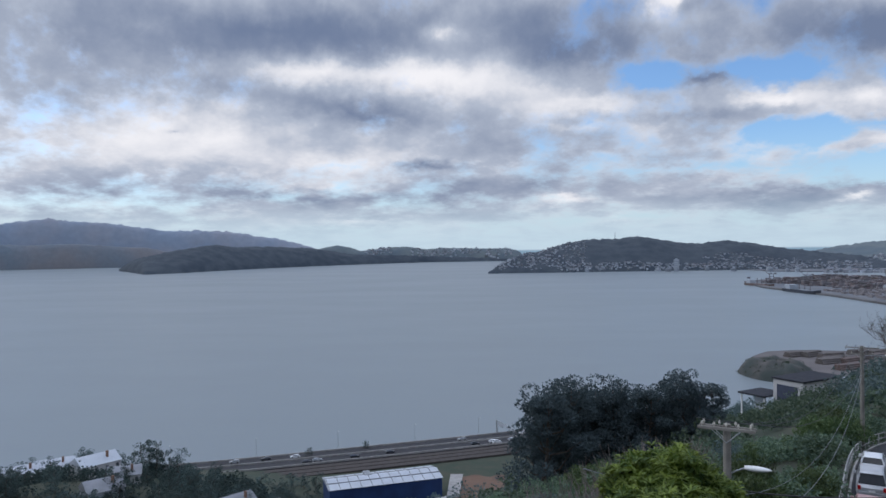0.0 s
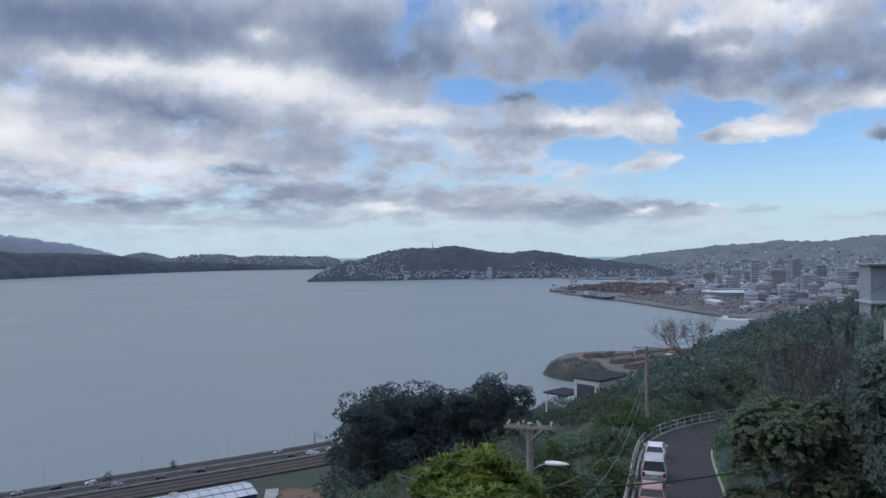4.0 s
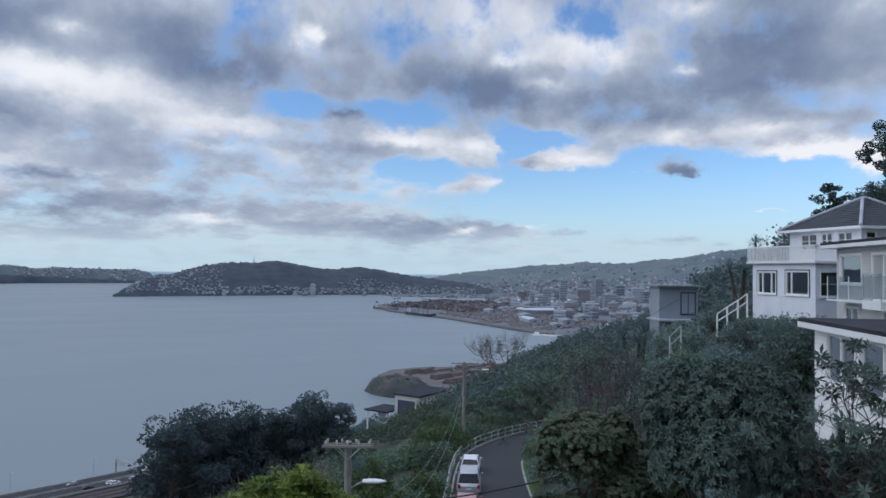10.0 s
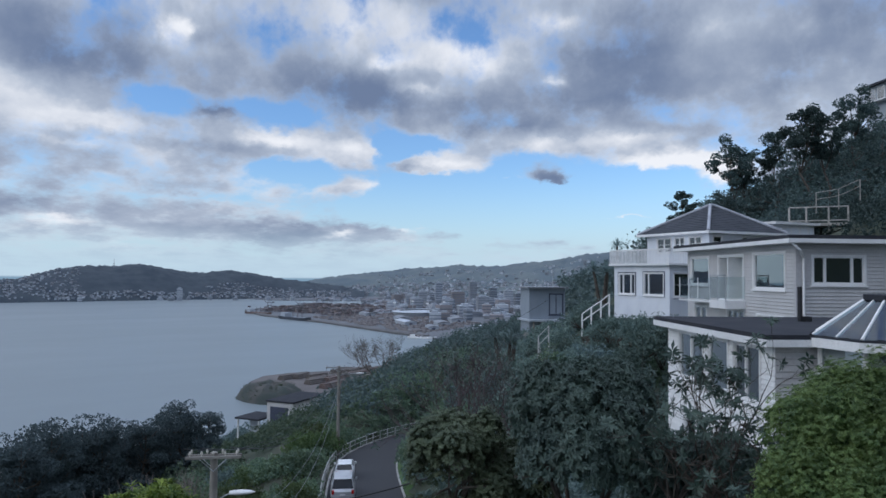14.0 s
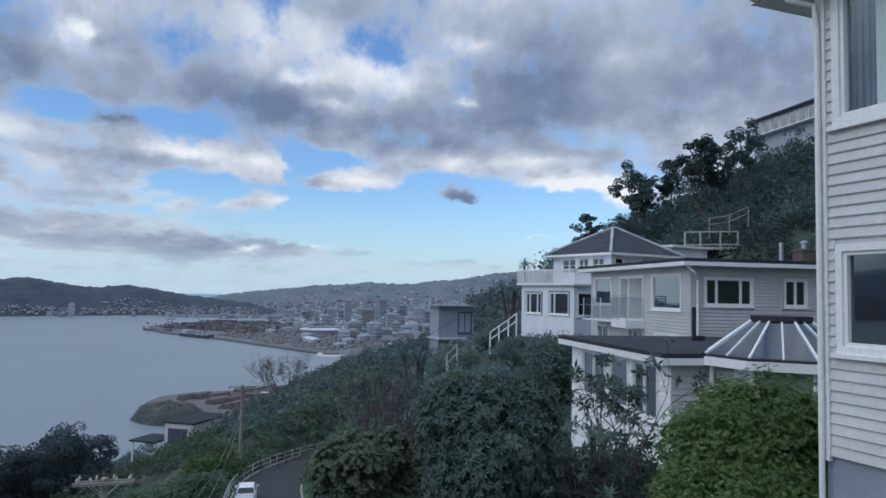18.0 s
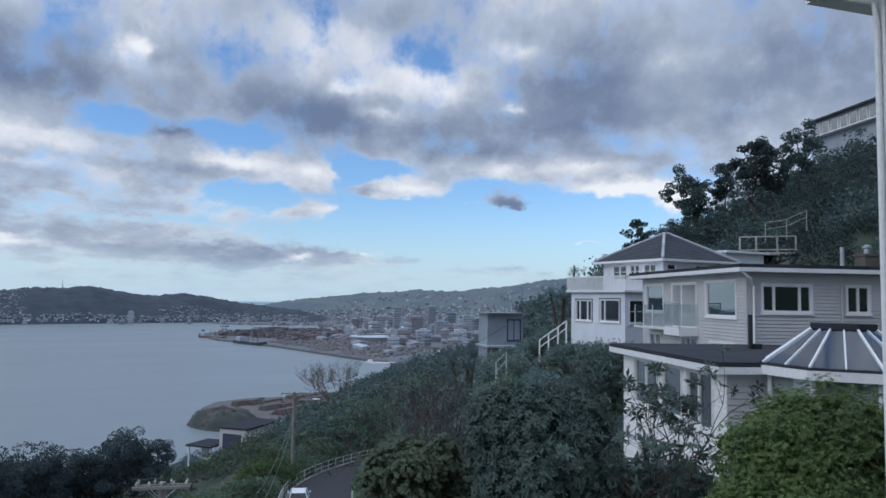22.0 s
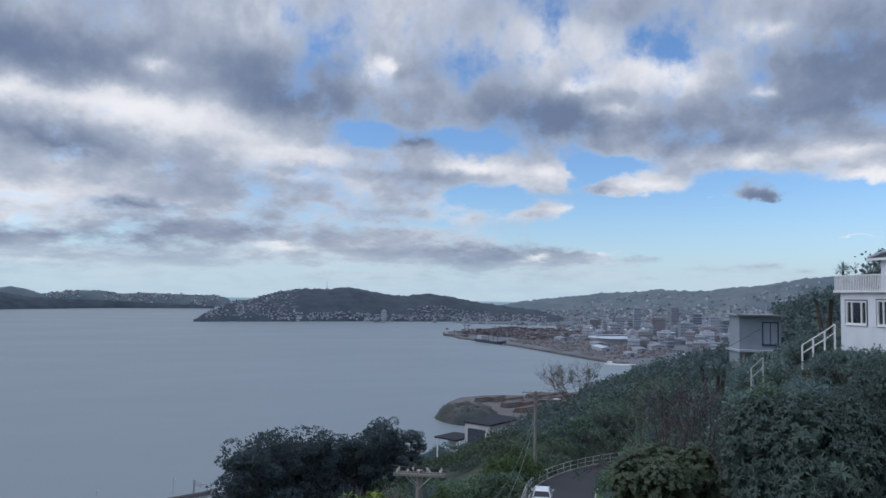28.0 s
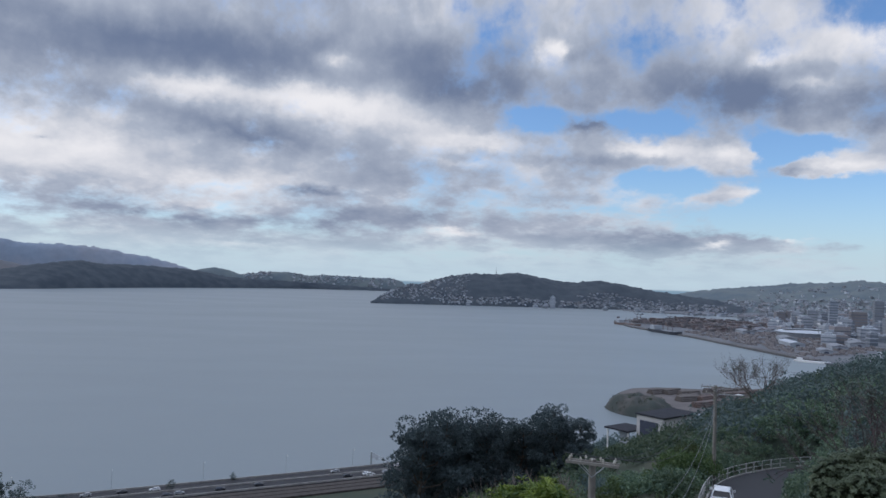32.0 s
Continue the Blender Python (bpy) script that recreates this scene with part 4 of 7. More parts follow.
    """A dense shrub whose shoots end in whorls of long leaves; darker leaf layers show between the shoots."""
    rng = np.random.default_rng(seed)
    ob = thing("shrub", pose(0, 0, -500), label, "shrub")
    s, tips = Solid(), []
    for k in range(5):
        a = rng.uniform(0, 6.3)
        branching(rng, s, (0.1 * math.cos(a), 0.1 * math.sin(a), -0.6), (0.5 * math.cos(a), 0.5 * math.sin(a), 1), high * 0.5, 0.05 * high / 2, 1, tips, 0.7)
    s.done("stem", "bark", ob)
    lob = lobed(rng, wide, high, lobes)
    area = np.array([l[3] * l[4] for l in lob])
    shoots, deep = [], []
    for i in rng.choice(len(lob), whorls, p=area / area.sum()):
        x, y, z, w, h = lob[i]
        d = rng.normal(size=3)
        d /= np.linalg.norm(d)
        if d[2] < -0.3:
            d[2] = -d[2]
        q = rng.uniform(1.02 - uneven, 1.02 + uneven * 0.7)
        p = (x + d[0] * w * q, y + d[1] * w * q, z + d[2] * h * q)
        inside = any(((p[0] - e[0]) / e[3]) ** 2 + ((p[1] - e[1]) / e[3]) ** 2 + ((p[2] - e[2]) / e[4]) ** 2 < 0.72 for e in lob)
        if inside:
            deep.append(p)
        else:
            shoots.append((p, (d[0], d[1], d[2] + up)))
            deep.append((x + d[0] * w * 0.86, y + d[1] * w * 0.86, z + d[2] * h * 0.86))
    v, f = rosettes(rng, shoots, per, leaf, slim, droop)
    mesh_object("crown", v, f, material, ob)
    v, f = leaf_cloud(rng, deep, [leaf * 0.8] * len(deep), 5, leaf * 1.15, slim=slim * 1.5)
    mesh_object("inner_leaves", v, f, material, ob)
    return ob


def padded_tree(seed, high, wide, trunk, pads, per, leaf, pad, material, label, name="tree", category="tree", low=0.3, fork=0.0):
    """A tree whose crown is a heap of dense rounded leaf pads, each on a limb of its own, with gaps between them."""
    rng = np.random.default_rng(seed)
    ob = thing(name, pose(0, 0, -500), label, category)
    s = Solid()
    path = [Vector((0, 0, -1.0))]
    for k in range(1, 7):
        path.append(Vector((path[-1].x + rng.normal() * (0.015 + fork) * high, path[-1].y + rng.normal() * (0.015 + fork) * high, high * 0.9 * k / 6)))
    for k in range(6):
        s.tube(path[k], path[k + 1], trunk * (1 - 0.14 * k), trunk * (0.86 - 0.14 * k), 7)
    cs, rs = [], []
    for k in range(pads):
        q = low + (0.97 - low) * (k + rng.uniform(0, 0.8)) / pads
        span = wide * math.sqrt(max(0.05, 1 - ((q - 0.52 * (1 + low) + 0.12) / (1.02 - low)) ** 2 * 2.6))
        e, o = k * 2.4 + rng.normal() * 0.5, span * rng.uniform(0.35, 1.0)
        i = min(5, int(max(0.0, q - 0.14) / 0.9 * 6))
        root, c = path[i], Vector((path[i].x + o * math.cos(e), path[i].y + o * math.sin(e), high * q - 0.4 * pad))
        mid = root.lerp(c, 0.55) + Vector((0, 0, -0.06 * high * rng.uniform(0, 1)))
        s.tube(root, mid, trunk * 0.34, trunk * 0.24, 5)
        s.tube(mid, c, trunk * 0.24, trunk * 0.1, 5)
        r = pad * rng.uniform(0.7, 1.2)
        for j in range(4):
            cs.append(tuple(c + Vector(rng.normal(size=3)) * r * 0.42))
            rs.append(r * rng.uniform(0.5, 0.8))
    s.done("trunk", "bark", ob)
    v, f = leaf_cloud(rng, cs, rs, per, leaf, slim=0.55, squash=0.68)
    mesh_object("crown", v, f, material, ob)
    return ob


def stand(proto, x, y, z=None, turn=0.0, size=1.0, tall=1.0, label="", sink=0.25):
    """One more plant of this kind, rooted in the ground."""
    z = land_z(x, y) - sink * size if z is None else z
    ob = copy_thing(proto, Matrix.Translation((x, y, z)) @ Matrix.Rotation(turn, 4, "Z"))
    ob.scale = (size, size, size * tall)
    if label:
        ob["label"] = label
    return ob


def clear_of_road(x, y, gap):
    return np.hypot(ROAD_LINE[:, 0] - x, ROAD_LINE[:, 1] - y).min() > gap


# ---------------------------------------------------------------- houses
# A house stands at its visible corner: local y runs along its harbour face, x along its other face; both faces look to -x and -y.
def on_face(face, s, out, z):
    """A point s metres along a face, out metres in front of it."""
    return (-out, s, z) if face == "harbour" else (s, -out, z)


def face_box(solid, face, s0, s1, o0, o1, z0, z1):
    (ax, ay, _), (bx, by, _) = on_face(face, s0, o0, 0), on_face(face, s1, o1, 0)
    solid.box(min(ax, bx), max(ax, bx), min(ay, by), max(ay, by), z0, z1)


def face_frame(solid, face, s0, s1, z0, z1, g, o0, o1):
    """A rectangular frame in one piece; g: width of its members, inside s0..s1 and z0..z1."""
    v = []
    for o in (o0, o1):
        for a, b, c, d in ((s0, s1, z0, z1), (s0 + g, s1 - g, z0 + g, z1 - g)):
            v += [on_face(face, *q) for q in ((a, o, c), (b, o, c), (b, o, d), (a, o, d))]
    f = []
    for i in range(4):
        j = (i + 1) % 4
        f += [(i, j, 4 + j, 4 + i), (8 + i, 12 + i, 12 + j, 8 + j), (i, 8 + i, 8 + j, j), (4 + i, 4 + j, 12 + j, 12 + i)]
    solid.add(v, f)


def wall(parent, face, s0, s1, z0, z1, holes, material, name="wall", thick=0.14, back=0.0):
    """A wall with thickness whose openings go through it."""
    ss = sorted({s0, s1, *(h[0] for h in holes), *(h[1] for h in holes)})
    zs = sorted({z0, z1, *(h[2] for h in holes), *(h[3] for h in holes)})
    solid = Solid()
    for a, b in zip(ss, ss[1:]):
        for c, d in zip(zs, zs[1:]):
            m, k = (a + b) / 2, (c + d) / 2
            if not any(h[0] < m < h[1] and h[2] < k < h[3] for h in holes):
                face_box(solid, face, a, b, -back - thick, -back, c, d)
    return solid.done(name, material, parent)


def board_profile(face, s0, s1, z, high, proud=0.032):
    """One weatherboard: thin at its top edge, thick at its bottom edge, with a rounded lip."""
    ring = ((0.0, z + 0.008), (proud * 0.8, z), (proud, z + 0.012), (0.006, z + high + 0.004), (0.0, z + high))
    a = [on_face(face, s0, o, q) for o, q in ring]
    b = [on_face(face, s1, o, q) for o, q in ring]
    n = len(ring)
    return a + b, [tuple(range(n)), tuple(range(n, 2 * n))[::-1]] + [(i, n + i, n + (i + 1) % n, (i + 1) % n) for i in range(n)]


def board_runs(s0, s1, z, high, holes):
    runs = [(s0, s1)]
    for a, b, c, d in holes:
        if c < z + high * 0.6 and d > z + high * 0.4:
            runs = [q for r in runs for q in ((r[0], min(r[1], a)), (max(r[0], b), r[1])) if q[1] - q[0] > 0.01]
    return runs


def cladding(parent, face, s0, s1, z0, z1, holes, material, high=0.14):
    """Weatherboards one above the other, each run between the openings a board of its own."""
    z = z0
    while z < z1 - 0.02:
        h = min(high, z1 - z)
        for a, b in board_runs(s0, s1, z, h, holes):
            Solid().add(*board_profile(face, a, b, z, h)).done("weatherboard", material, parent)
        z += high


def window(parent, face, s0, s1, z0, z1, lights=(1.0,), trim="white_paint", pane="glass", border=0.08, sill=True, bars=(), deep=0.06, label=""):
    """Casing, sashes one by one with their panes, and a sill. lights: relative widths of the sashes."""
    w = Solid()
    face_frame(w, face, s0 - border, s1 + border, z0 - border, z1 + border, border, -deep, 0.045)
    win = w.done("window", trim, parent, label)
    total, x = sum(lights), s0
    for part in lights:
        e = x + (s1 - s0) * part / total
        f = Solid()
        g = 0.045
        face_frame(f, face, x, e, z0, z1, g, -deep, 0.012)
        for q in bars:
            zq = z0 + (z1 - z0) * q
            face_box(f, face, x + g, e - g, -deep, 0.008, zq - 0.015, zq + 0.015)
        f.done("window_frame", trim, win)
        p = Solid()
        face_box(p, face, x + g - 0.005, e - g + 0.005, -deep + 0.012, -deep + 0.018, z0 + g - 0.005, z1 - g + 0.005)
        ob = p.done("pane", pane, win)
        ob.visible_shadow = False
        x = e
    if sill:
        q = Solid()
        face_box(q, face, s0 - border - 0.04, s1 + border + 0.04, 0.0, 0.09, z0 - border - 0.05, z0 - border)
        q.done("window_sill", trim, win)
    return win


def room(parent, x0, x1, y0, y1, z0, z1):
    """The dim inside behind the windows: floor, ceiling and far walls."""
    Solid().box(x0, x1, y0, y1, z0, z0 + 0.1).done("inner_floor", "interior", parent)
    Solid().box(x0, x1, y0, y1, z1 - 0.1, z1).done("inner_ceiling", "interior", parent)
    Solid().box(x1 - 0.1, x1, y0, y1, z0 + 0.1, z1 - 0.1).done("inner_wall", "interior", parent)
    Solid().box(x0, x1 - 0.1, y1 - 0.1, y1, z0 + 0.1, z1 - 0.1).done("inner_wall", "interior", parent)


# --- the cream house beside the camera
NEAR = facing(9.54, 2.51, 98.12, 205 - 180)
near_house = thing("house", NEAR, "cream weatherboard house with white window trim and a grey base", "house")
# its window wall runs back from the corner, towards -y in the house's own measure, and looks to -x
near_holes = [(-3.4, -0.31, 1.42, 2.50), (-3.6, -0.31, 4.06, 5.62)]
wall(near_house, "harbour", -9.0, 0.0, 0.15, 5.72, near_holes, "cream_paint", "wall")
Solid().box(0.14, 7.0, -0.14, 0.0, 0.15, 5.66).done("side_wall", "cream_paint", near_house)
Solid().box(0.03, 7.0, -9.0, -0.03, -2.6, 0.148).done("foundation", "blue_grey", near_house, "blue-grey painted concrete base")
Solid().box(-0.055, -0.002, -0.13, 0.0, 0.1, 5.66).done("corner_board", "white_paint", near_house, "wide white corner board")
for k in range(48):
    z = 0.15 + 0.125 * k
    if z > 5.6:
        break
    for a, b in board_runs(-9.0, -0.13, z, 0.125, [(h[0] - 0.105, h[1] + 0.105, h[2] - 0.105, h[3] + 0.105) for h in near_holes]):
        Solid().add(*board_profile("harbour", a, b, z, min(0.125, 5.72 - z))).done("weatherboard", "cream_paint", near_house)
window(near_house, "harbour", -3.4, -0.31, 1.42, 2.50, (0.62, 1.0, 0.62, 0.62)[::-1], border=0.085, pane="dark_glass", label="white window with deep cream casing")
window(near_house, "harbour", -3.6, -0.31, 4.06, 5.62, (1.0,), border=0.10, pane="clear_glass", label="large white-framed picture window with clear glass")
room(near_house, 0.2, 5.0, -9.0, -0.2, 0.0, 2.75)
room(near_house, 0.2, 5.0, -9.0, -0.2, 2.95, 5.66)
drape = Solid()
for k in range(6):
    y = -0.32 - 0.045 * k
    drape.box(0.16 + 0.03 * (k % 2), 0.20 + 0.03 * (k % 2), y - 0.045, y, 3.2, 5.6)
drape.done("curtain", "drape", near_house, "drawn blue-grey curtain")
# added pale panel behind the glass, stands in for the window's brightness
Solid().box(0.20, 0.23, -3.6, -0.6, 3.2, 5.6).done("blind", "bright_panel", near_house, "added pale panel that makes the picture window look bright")
roof = Solid()
roof.add([(-0.42, -9, 5.74), (-0.42, 0.56, 5.74), (7.4, 0.56, 5.74), (7.4, -9, 5.74), (3.3, -9, 7.2), (3.3, -3.2, 7.2)],
         [(0, 1, 5, 4), (1, 2, 5), (2, 3, 4, 5), (3, 2, 1, 0)])
roof.done("roof", "roof_tile", near_house)
Solid().box(-0.40, 0.0, -9.0, 0.52, 5.66, 5.735).box(0.0, 7.2, 0.03, 0.52, 5.66, 5.735).done("soffit", "white_paint", near_house)
gut = Solid()
ring = [(0.0, 0.0), (0.0, 0.11), (0.02, 0.11), (0.02, 0.02), (0.09, 0.035), (0.105, 0.11), (0.125, 0.11), (0.105, 0.0)]
gut.loft([[(-0.42 - o, y, 5.68 + z) for o, z in ring] for y in (-9.0, 0.56)])
gut.loft([[(x, 0.54 + o, 5.68 + z) for o, z in ring] for x in (-0.42, 7.2)])
gut.done("gutter", "white_paint", near_house, "white moulded gutter")
Solid().line([(-0.34, 0.14, 5.68), (-0.34, 0.14, 5.56), (-0.12, -0.05, 5.46), (-0.095, -0.06, 5.2), (-0.095, -0.06, -2.4)], 0.034, 10).done("downpipe", "white_paint", near_house, "white downpipe down the corner", smooth=False)
# a kitchen seen dimly behind the lower window
bench = thing("kitchen_bench", NEAR @ pose(0, 0, 0), "pale kitchen bench with jars inside the house window", "bench")
Solid().box(0.55, 1.15, -3.3, -0.7, 0.1, 1.45).done("cabinet", "interior", bench)
Solid().box(0.5, 1.2, -3.35, -0.65, 1.45, 1.49).done("benchtop", "wood", bench)
for k, (y, h, r) in enumerate(((-0.82, 0.30, 0.07), (-1.02, 0.18, 0.05), (-1.2, 0.24, 0.06), (-1.5, 0.15, 0.09), (-2.2, 0.28, 0.06))):
    jar = Solid().turned([(r * 0.9, 0), (r, 0.02), (r, h * 0.75), (r * 0.6, h * 0.85), (r * 0.6, h), (r * 0.5, h)], 14).done("jar", ("curtain", "brick", "porcelain", "white_paint", "steel")[k])
    jar.matrix_world = NEAR @ pose(0.8, y, 1.49)
    tagged(jar, ("grey stoneware jar", "brown clay pot", "cream storage jar", "white bowl", "metal canister")[k] + " on the kitchen bench", "jar")

# --- flat-roofed pale grey house, two storeys, with a balcony
grey_house = thing("house", facing(28.06, 12.6, 94.5, 36), "pale grey weatherboard house with flat roof and glass balcony", "house")
gh = [(7.8, 9.95, 5.2, 6.5), (4.25, 6.7, 4.5, 6.5), (0.8, 3.3, 5.1, 6.52), (8.1, 9.5, 3.3, 4.05), (4.2, 5.8, 3.5, 4.05), (0.9, 3.0, 3.4, 3.95)]
wall(grey_house, "harbour", 0.0, 10.4, 0.0, 6.85, gh, "grey_paint")
cladding(grey_house, "harbour", 0.0, 10.4, 2.88, 6.85, [(a - 0.08, b + 0.08, c - 0.08, d + 0.08) for a, b, c, d in gh], "grey_paint")
gs = [(0.66, 2.68, 5.33, 6.35), (4.22, 5.16, 5.33, 6.36)]
wall(grey_house, "front", 0.14, 9.6, 0.0, 6.85, gs, "grey_paint", "side_wall")
cladding(grey_house, "front", 0.0, 9.6, 2.88, 6.85, [(a - 0.08, b + 0.08, c - 0.08, d + 0.08) for a, b, c, d in gs], "grey_paint")
Solid().box(0.15, 9.6, 9.9, 10.4, 0, 6.85).box(9.2, 9.6, 0.15, 10.4, 0, 6.85).done("back_wall", "grey_paint", grey_house)
room(grey_house, 0.16, 6.0, 0.16, 9.8, 4.35, 6.8)
room(grey_house, 0.16, 4.0, 0.16, 9.8, 0.2, 4.2)
window(grey_house, "harbour", *gh[0], (1.0, 0.0001)[:1], label="large white-framed corner window")
window(grey_house, "harbour", *gh[2], (1.0,), label="large white-framed window")
window(grey_house, "harbour", *gh[1], (0.62, 0.38), sill=False, deep=1.1, pane="clear_glass", label="recessed balcony door")
for h, lt in ((gh[3], (1, 1)), (gh[4], (1, 1, 1)), (gh[5], (1, 1, 1))):
    window(grey_house, "harbour", *h, lt)
window(grey_house, "front", *gs[0], (0.55, 1.25, 0.55), pane="dark_glass")
window(grey_house, "front", *gs[1], (1, 1), pane="dark_glass")
Solid().box(-0.55, 10.2, -0.5, 11.0, 6.99, 7.16).done("roof", "membrane", grey_house, "flat dark roof with a raised edge")
fas = Solid()
fas.box(-0.58, -0.55, -0.53, 11.0, 6.86, 7.02).box(-0.55, 10.2, -0.53, -0.5, 6.86, 7.02)
fas.box(-0.55, 10.2, -0.5, 11.0, 6.85, 6.97)
fas.done("fascia", "white_paint", grey_house, "white fascia board round the roof")
Solid().box(-0.04, 0.1, -0.04, 0.1, 0, 6.85).done("corner_board", "grey_paint", grey_house)
Solid().line([(-0.5, -0.45, 6.9), (-0.1, -0.45, 6.6), (0.25, -0.08, 6.3), (0.25, -0.08, 3.5)], 0.045, 8).done("downpipe", "white_paint", grey_house)
Solid().line([(3.95, -0.08, 6.85), (3.95, -0.08, 3.5)], 0.035, 8).done("downpipe", "grey_paint", grey_house)
niche = Solid().box(0.15, 1.05, 4.10, 4.25, 4.36, 6.6).box(0.15, 1.05, 6.7, 6.85, 4.36, 6.6).box(0.15, 1.05, 4.25, 6.7, 6.5, 6.6).box(0.15, 1.05, 4.25, 6.7, 4.36, 4.5)
niche.done("niche", "white_paint", grey_house, "white recess behind the balcony")
Solid().box(1.12, 1.2, 4.25, 6.7, 4.5, 6.5).done("blind", "curtain", grey_house, "pale blind inside the balcony door")
# two pale panels close behind the panes stand in for reflected sky
Solid().box(0.10, 0.13, 0.82, 3.28, 5.5, 6.5).done("blind", "curtain", grey_house, "pale panel added behind the large window for its bright reflection")
Solid().box(0.10, 0.13, 7.82, 9.93, 5.4, 6.48).done("blind", "curtain", grey_house, "pale panel added behind the corner window for its bright reflection")
Solid().box(0.68, 2.66, 0.14, 0.17, 5.35, 6.33).done("blind", "drape", grey_house, "slate-blue blind behind the side window")
Solid().box(4.24, 5.14, 0.14, 0.17, 5.35, 6.34).done("blind", "drape", grey_house, "slate-blue blind behind the narrow side window")
balcony = Solid().box(-0.95, -0.03, 4.0, 5.6, 4.15, 4.5).done("balcony", "white_paint", grey_house, "white boxed balcony floor")
for a, b, c, d in ((-0.93, -0.92, 4.03, 4.76), (-0.93, -0.92, 4.84, 5.57), (-0.9, -0.05, 4.0, 4.01)):
    ob = Solid().box(a, b, c, d, 4.6, 5.55).done("glass_panel", "clear_glass", balcony)
    ob.visible_shadow = False
for y in (4.0, 4.8, 5.6):
    Solid().tube((-0.92, y, 4.5), (-0.92, y, 5.62), 0.025).done("rail_post", "steel", balcony)
Solid().tube((-0.92, 4.0, 5.62), (-0.92, 5.6, 5.62), 0.025).done("handrail", "steel", balcony)
Solid().box(-0.9, -0.03, 5.62, 9.4, 4.36, 4.42).done("ledge", "white_paint", grey_house)
for y in (5.75, 7.1, 8.2, 9.35):
    Solid().tube((-0.86, y, 4.42), (-0.86, y, 5.5), 0.022).done("rail_post", "white_paint", grey_house)
ob = Solid().box(-0.87, -0.86, 5.75, 9.35, 4.5, 5.5).done("glass_panel", "clear_glass", grey_house)
ob.visible_shadow = False
Solid().line([(6.2, 3.0, 7.1), (6.2, 3.0, 8.2)], 0.09, 10).done("flue", "steel", grey_house, "thin steel flue pipe")
Solid().box(7.3, 8.0, 3.0, 3.7, 7.1, 7.85).box(7.25, 8.05, 2.95, 3.75, 7.85, 7.95).done("chimney", "rock", grey_house, "short brown brick chimney")
Solid().turned([(0.13, 0), (0.12, 0.25), (0.19, 0.27), (0.19, 0.36), (0.02, 0.42)], 10, (7.65, 3.35, 7.95)).done("chimney_cowl", "steel", grey_house)

# --- the lower white house with a black flat roof
low_house = thing("house", facing(18.15, 8.6, 91.0, 36), "white house with a black flat roof below the balcony house", "house")
lh = [(4.3, 6.2, 5.75, 7.2), (2.6, 3.9, 5.75, 7.2), (0.75, 2.2, 5.75, 7.2), (1.6, 3.4, 3.0, 4.7), (4.0, 5.8, 3.0, 4.7)]
lh = [(a, b, c, d) for a, b, c, d in lh]
wall(low_house, "harbour", 0.0, 7.2, 0.0, 7.32, lh, "white_render")
cladding(low_house, "harbour", 0.0, 7.2, 1.8, 7.32, [(a - 0.08, b + 0.08, c - 0.08, d + 0.08) for a, b, c, d in lh], "white_paint")
wall(low_house, "front", 0.14, 6.0, 0.0, 7.32, [], "grey_paint", "side_wall")
cladding(low_house, "front", 0.0, 6.0, 3.0, 7.32, [], "grey_paint", 0.16)
Solid().box(0.15, 6.0, 6.8, 7.2, 0, 7.32).done("back_wall", "white_render", low_house)
room(low_house, 0.16, 4.5, 0.16, 6.7, 5.2, 7.3)
room(low_house, 0.16, 4.5, 0.16, 6.7, 0.2, 5.1)
window(low_house, "harbour", *lh[0], (1, 1), pane="glass")
window(low_house, "harbour", *lh[1], (1,), pane="glass")
window(low_house, "harbour", *lh[2], (0.55, 0.45), pane="dark_glass")
window(low_house, "harbour", *lh[3], (1, 1, 1), pane="dark_glass")
window(low_house, "harbour", *lh[4], (1, 1), pane="glass")
Solid().box(-0.35, 9.6, -0.25, 7.7, 7.5, 7.62).done("roof", "membrane", low_house, "wide black membrane roof")
fl = Solid()
fl.box(-0.37, -0.33, -0.27, 7.72, 7.32, 7.5).box(-0.33, 6.4, -0.27, -0.23, 7.32, 7.5).box(-0.33, 9.5, -0.23, 7.68, 7.32, 7.49)
fl.done("fascia", "white_paint", low_house, "white fascia under the black roof")
Solid().tube((3.6, 5.2, 7.6), (3.6, 5.2, 8.75), 0.07, 0.07, 10).done("vent_pipe", "black", low_house, "black vent pipe on the roof")
Solid().box(3.7, 3.95, 5.1, 5.4, 7.6, 7.78).done("roof_vent", "black", low_house)
Solid().tube((6.5, 3.4, 7.6), (6.5, 3.4, 8.5), 0.012).done("aerial", "steel", low_house)

# --- eight-sided glass-roofed room beside it
cx, cy = 20.14, 6.51
sun_room = thing("conservatory", pose(cx, cy, 93.0, 0, 0, 20), "eight-sided conservatory with white glazed cone roof", "conservatory")
oct_ring = lambda r: [(r * math.cos(math.pi / 8 + k * math.pi / 4), r * math.sin(math.pi / 8 + k * math.pi / 4)) for k in range(8)]
Solid().prism(oct_ring(1.78), 0, 4.1).done("wall", "white_render", sun_room)
Solid().prism(oct_ring(2.12), 5.34, 5.56).done("ring_beam", "white_paint", sun_room, "white fascia ring")
Solid().prism(oct_ring(2.07), 5.565, 5.62).done("gutter", "membrane", sun_room)
low, high = oct_ring(1.98), oct_ring(0.74)
for k in range(8):
    a, b = Vector((*low[k], 5.62)), Vector((*low[(k + 1) % 8], 5.62))
    c, d = Vector((*high[(k + 1) % 8], 6.52)), Vector((*high[k], 6.52))
    nrm = (b - a).cross(d - a).normalized() * 0.012
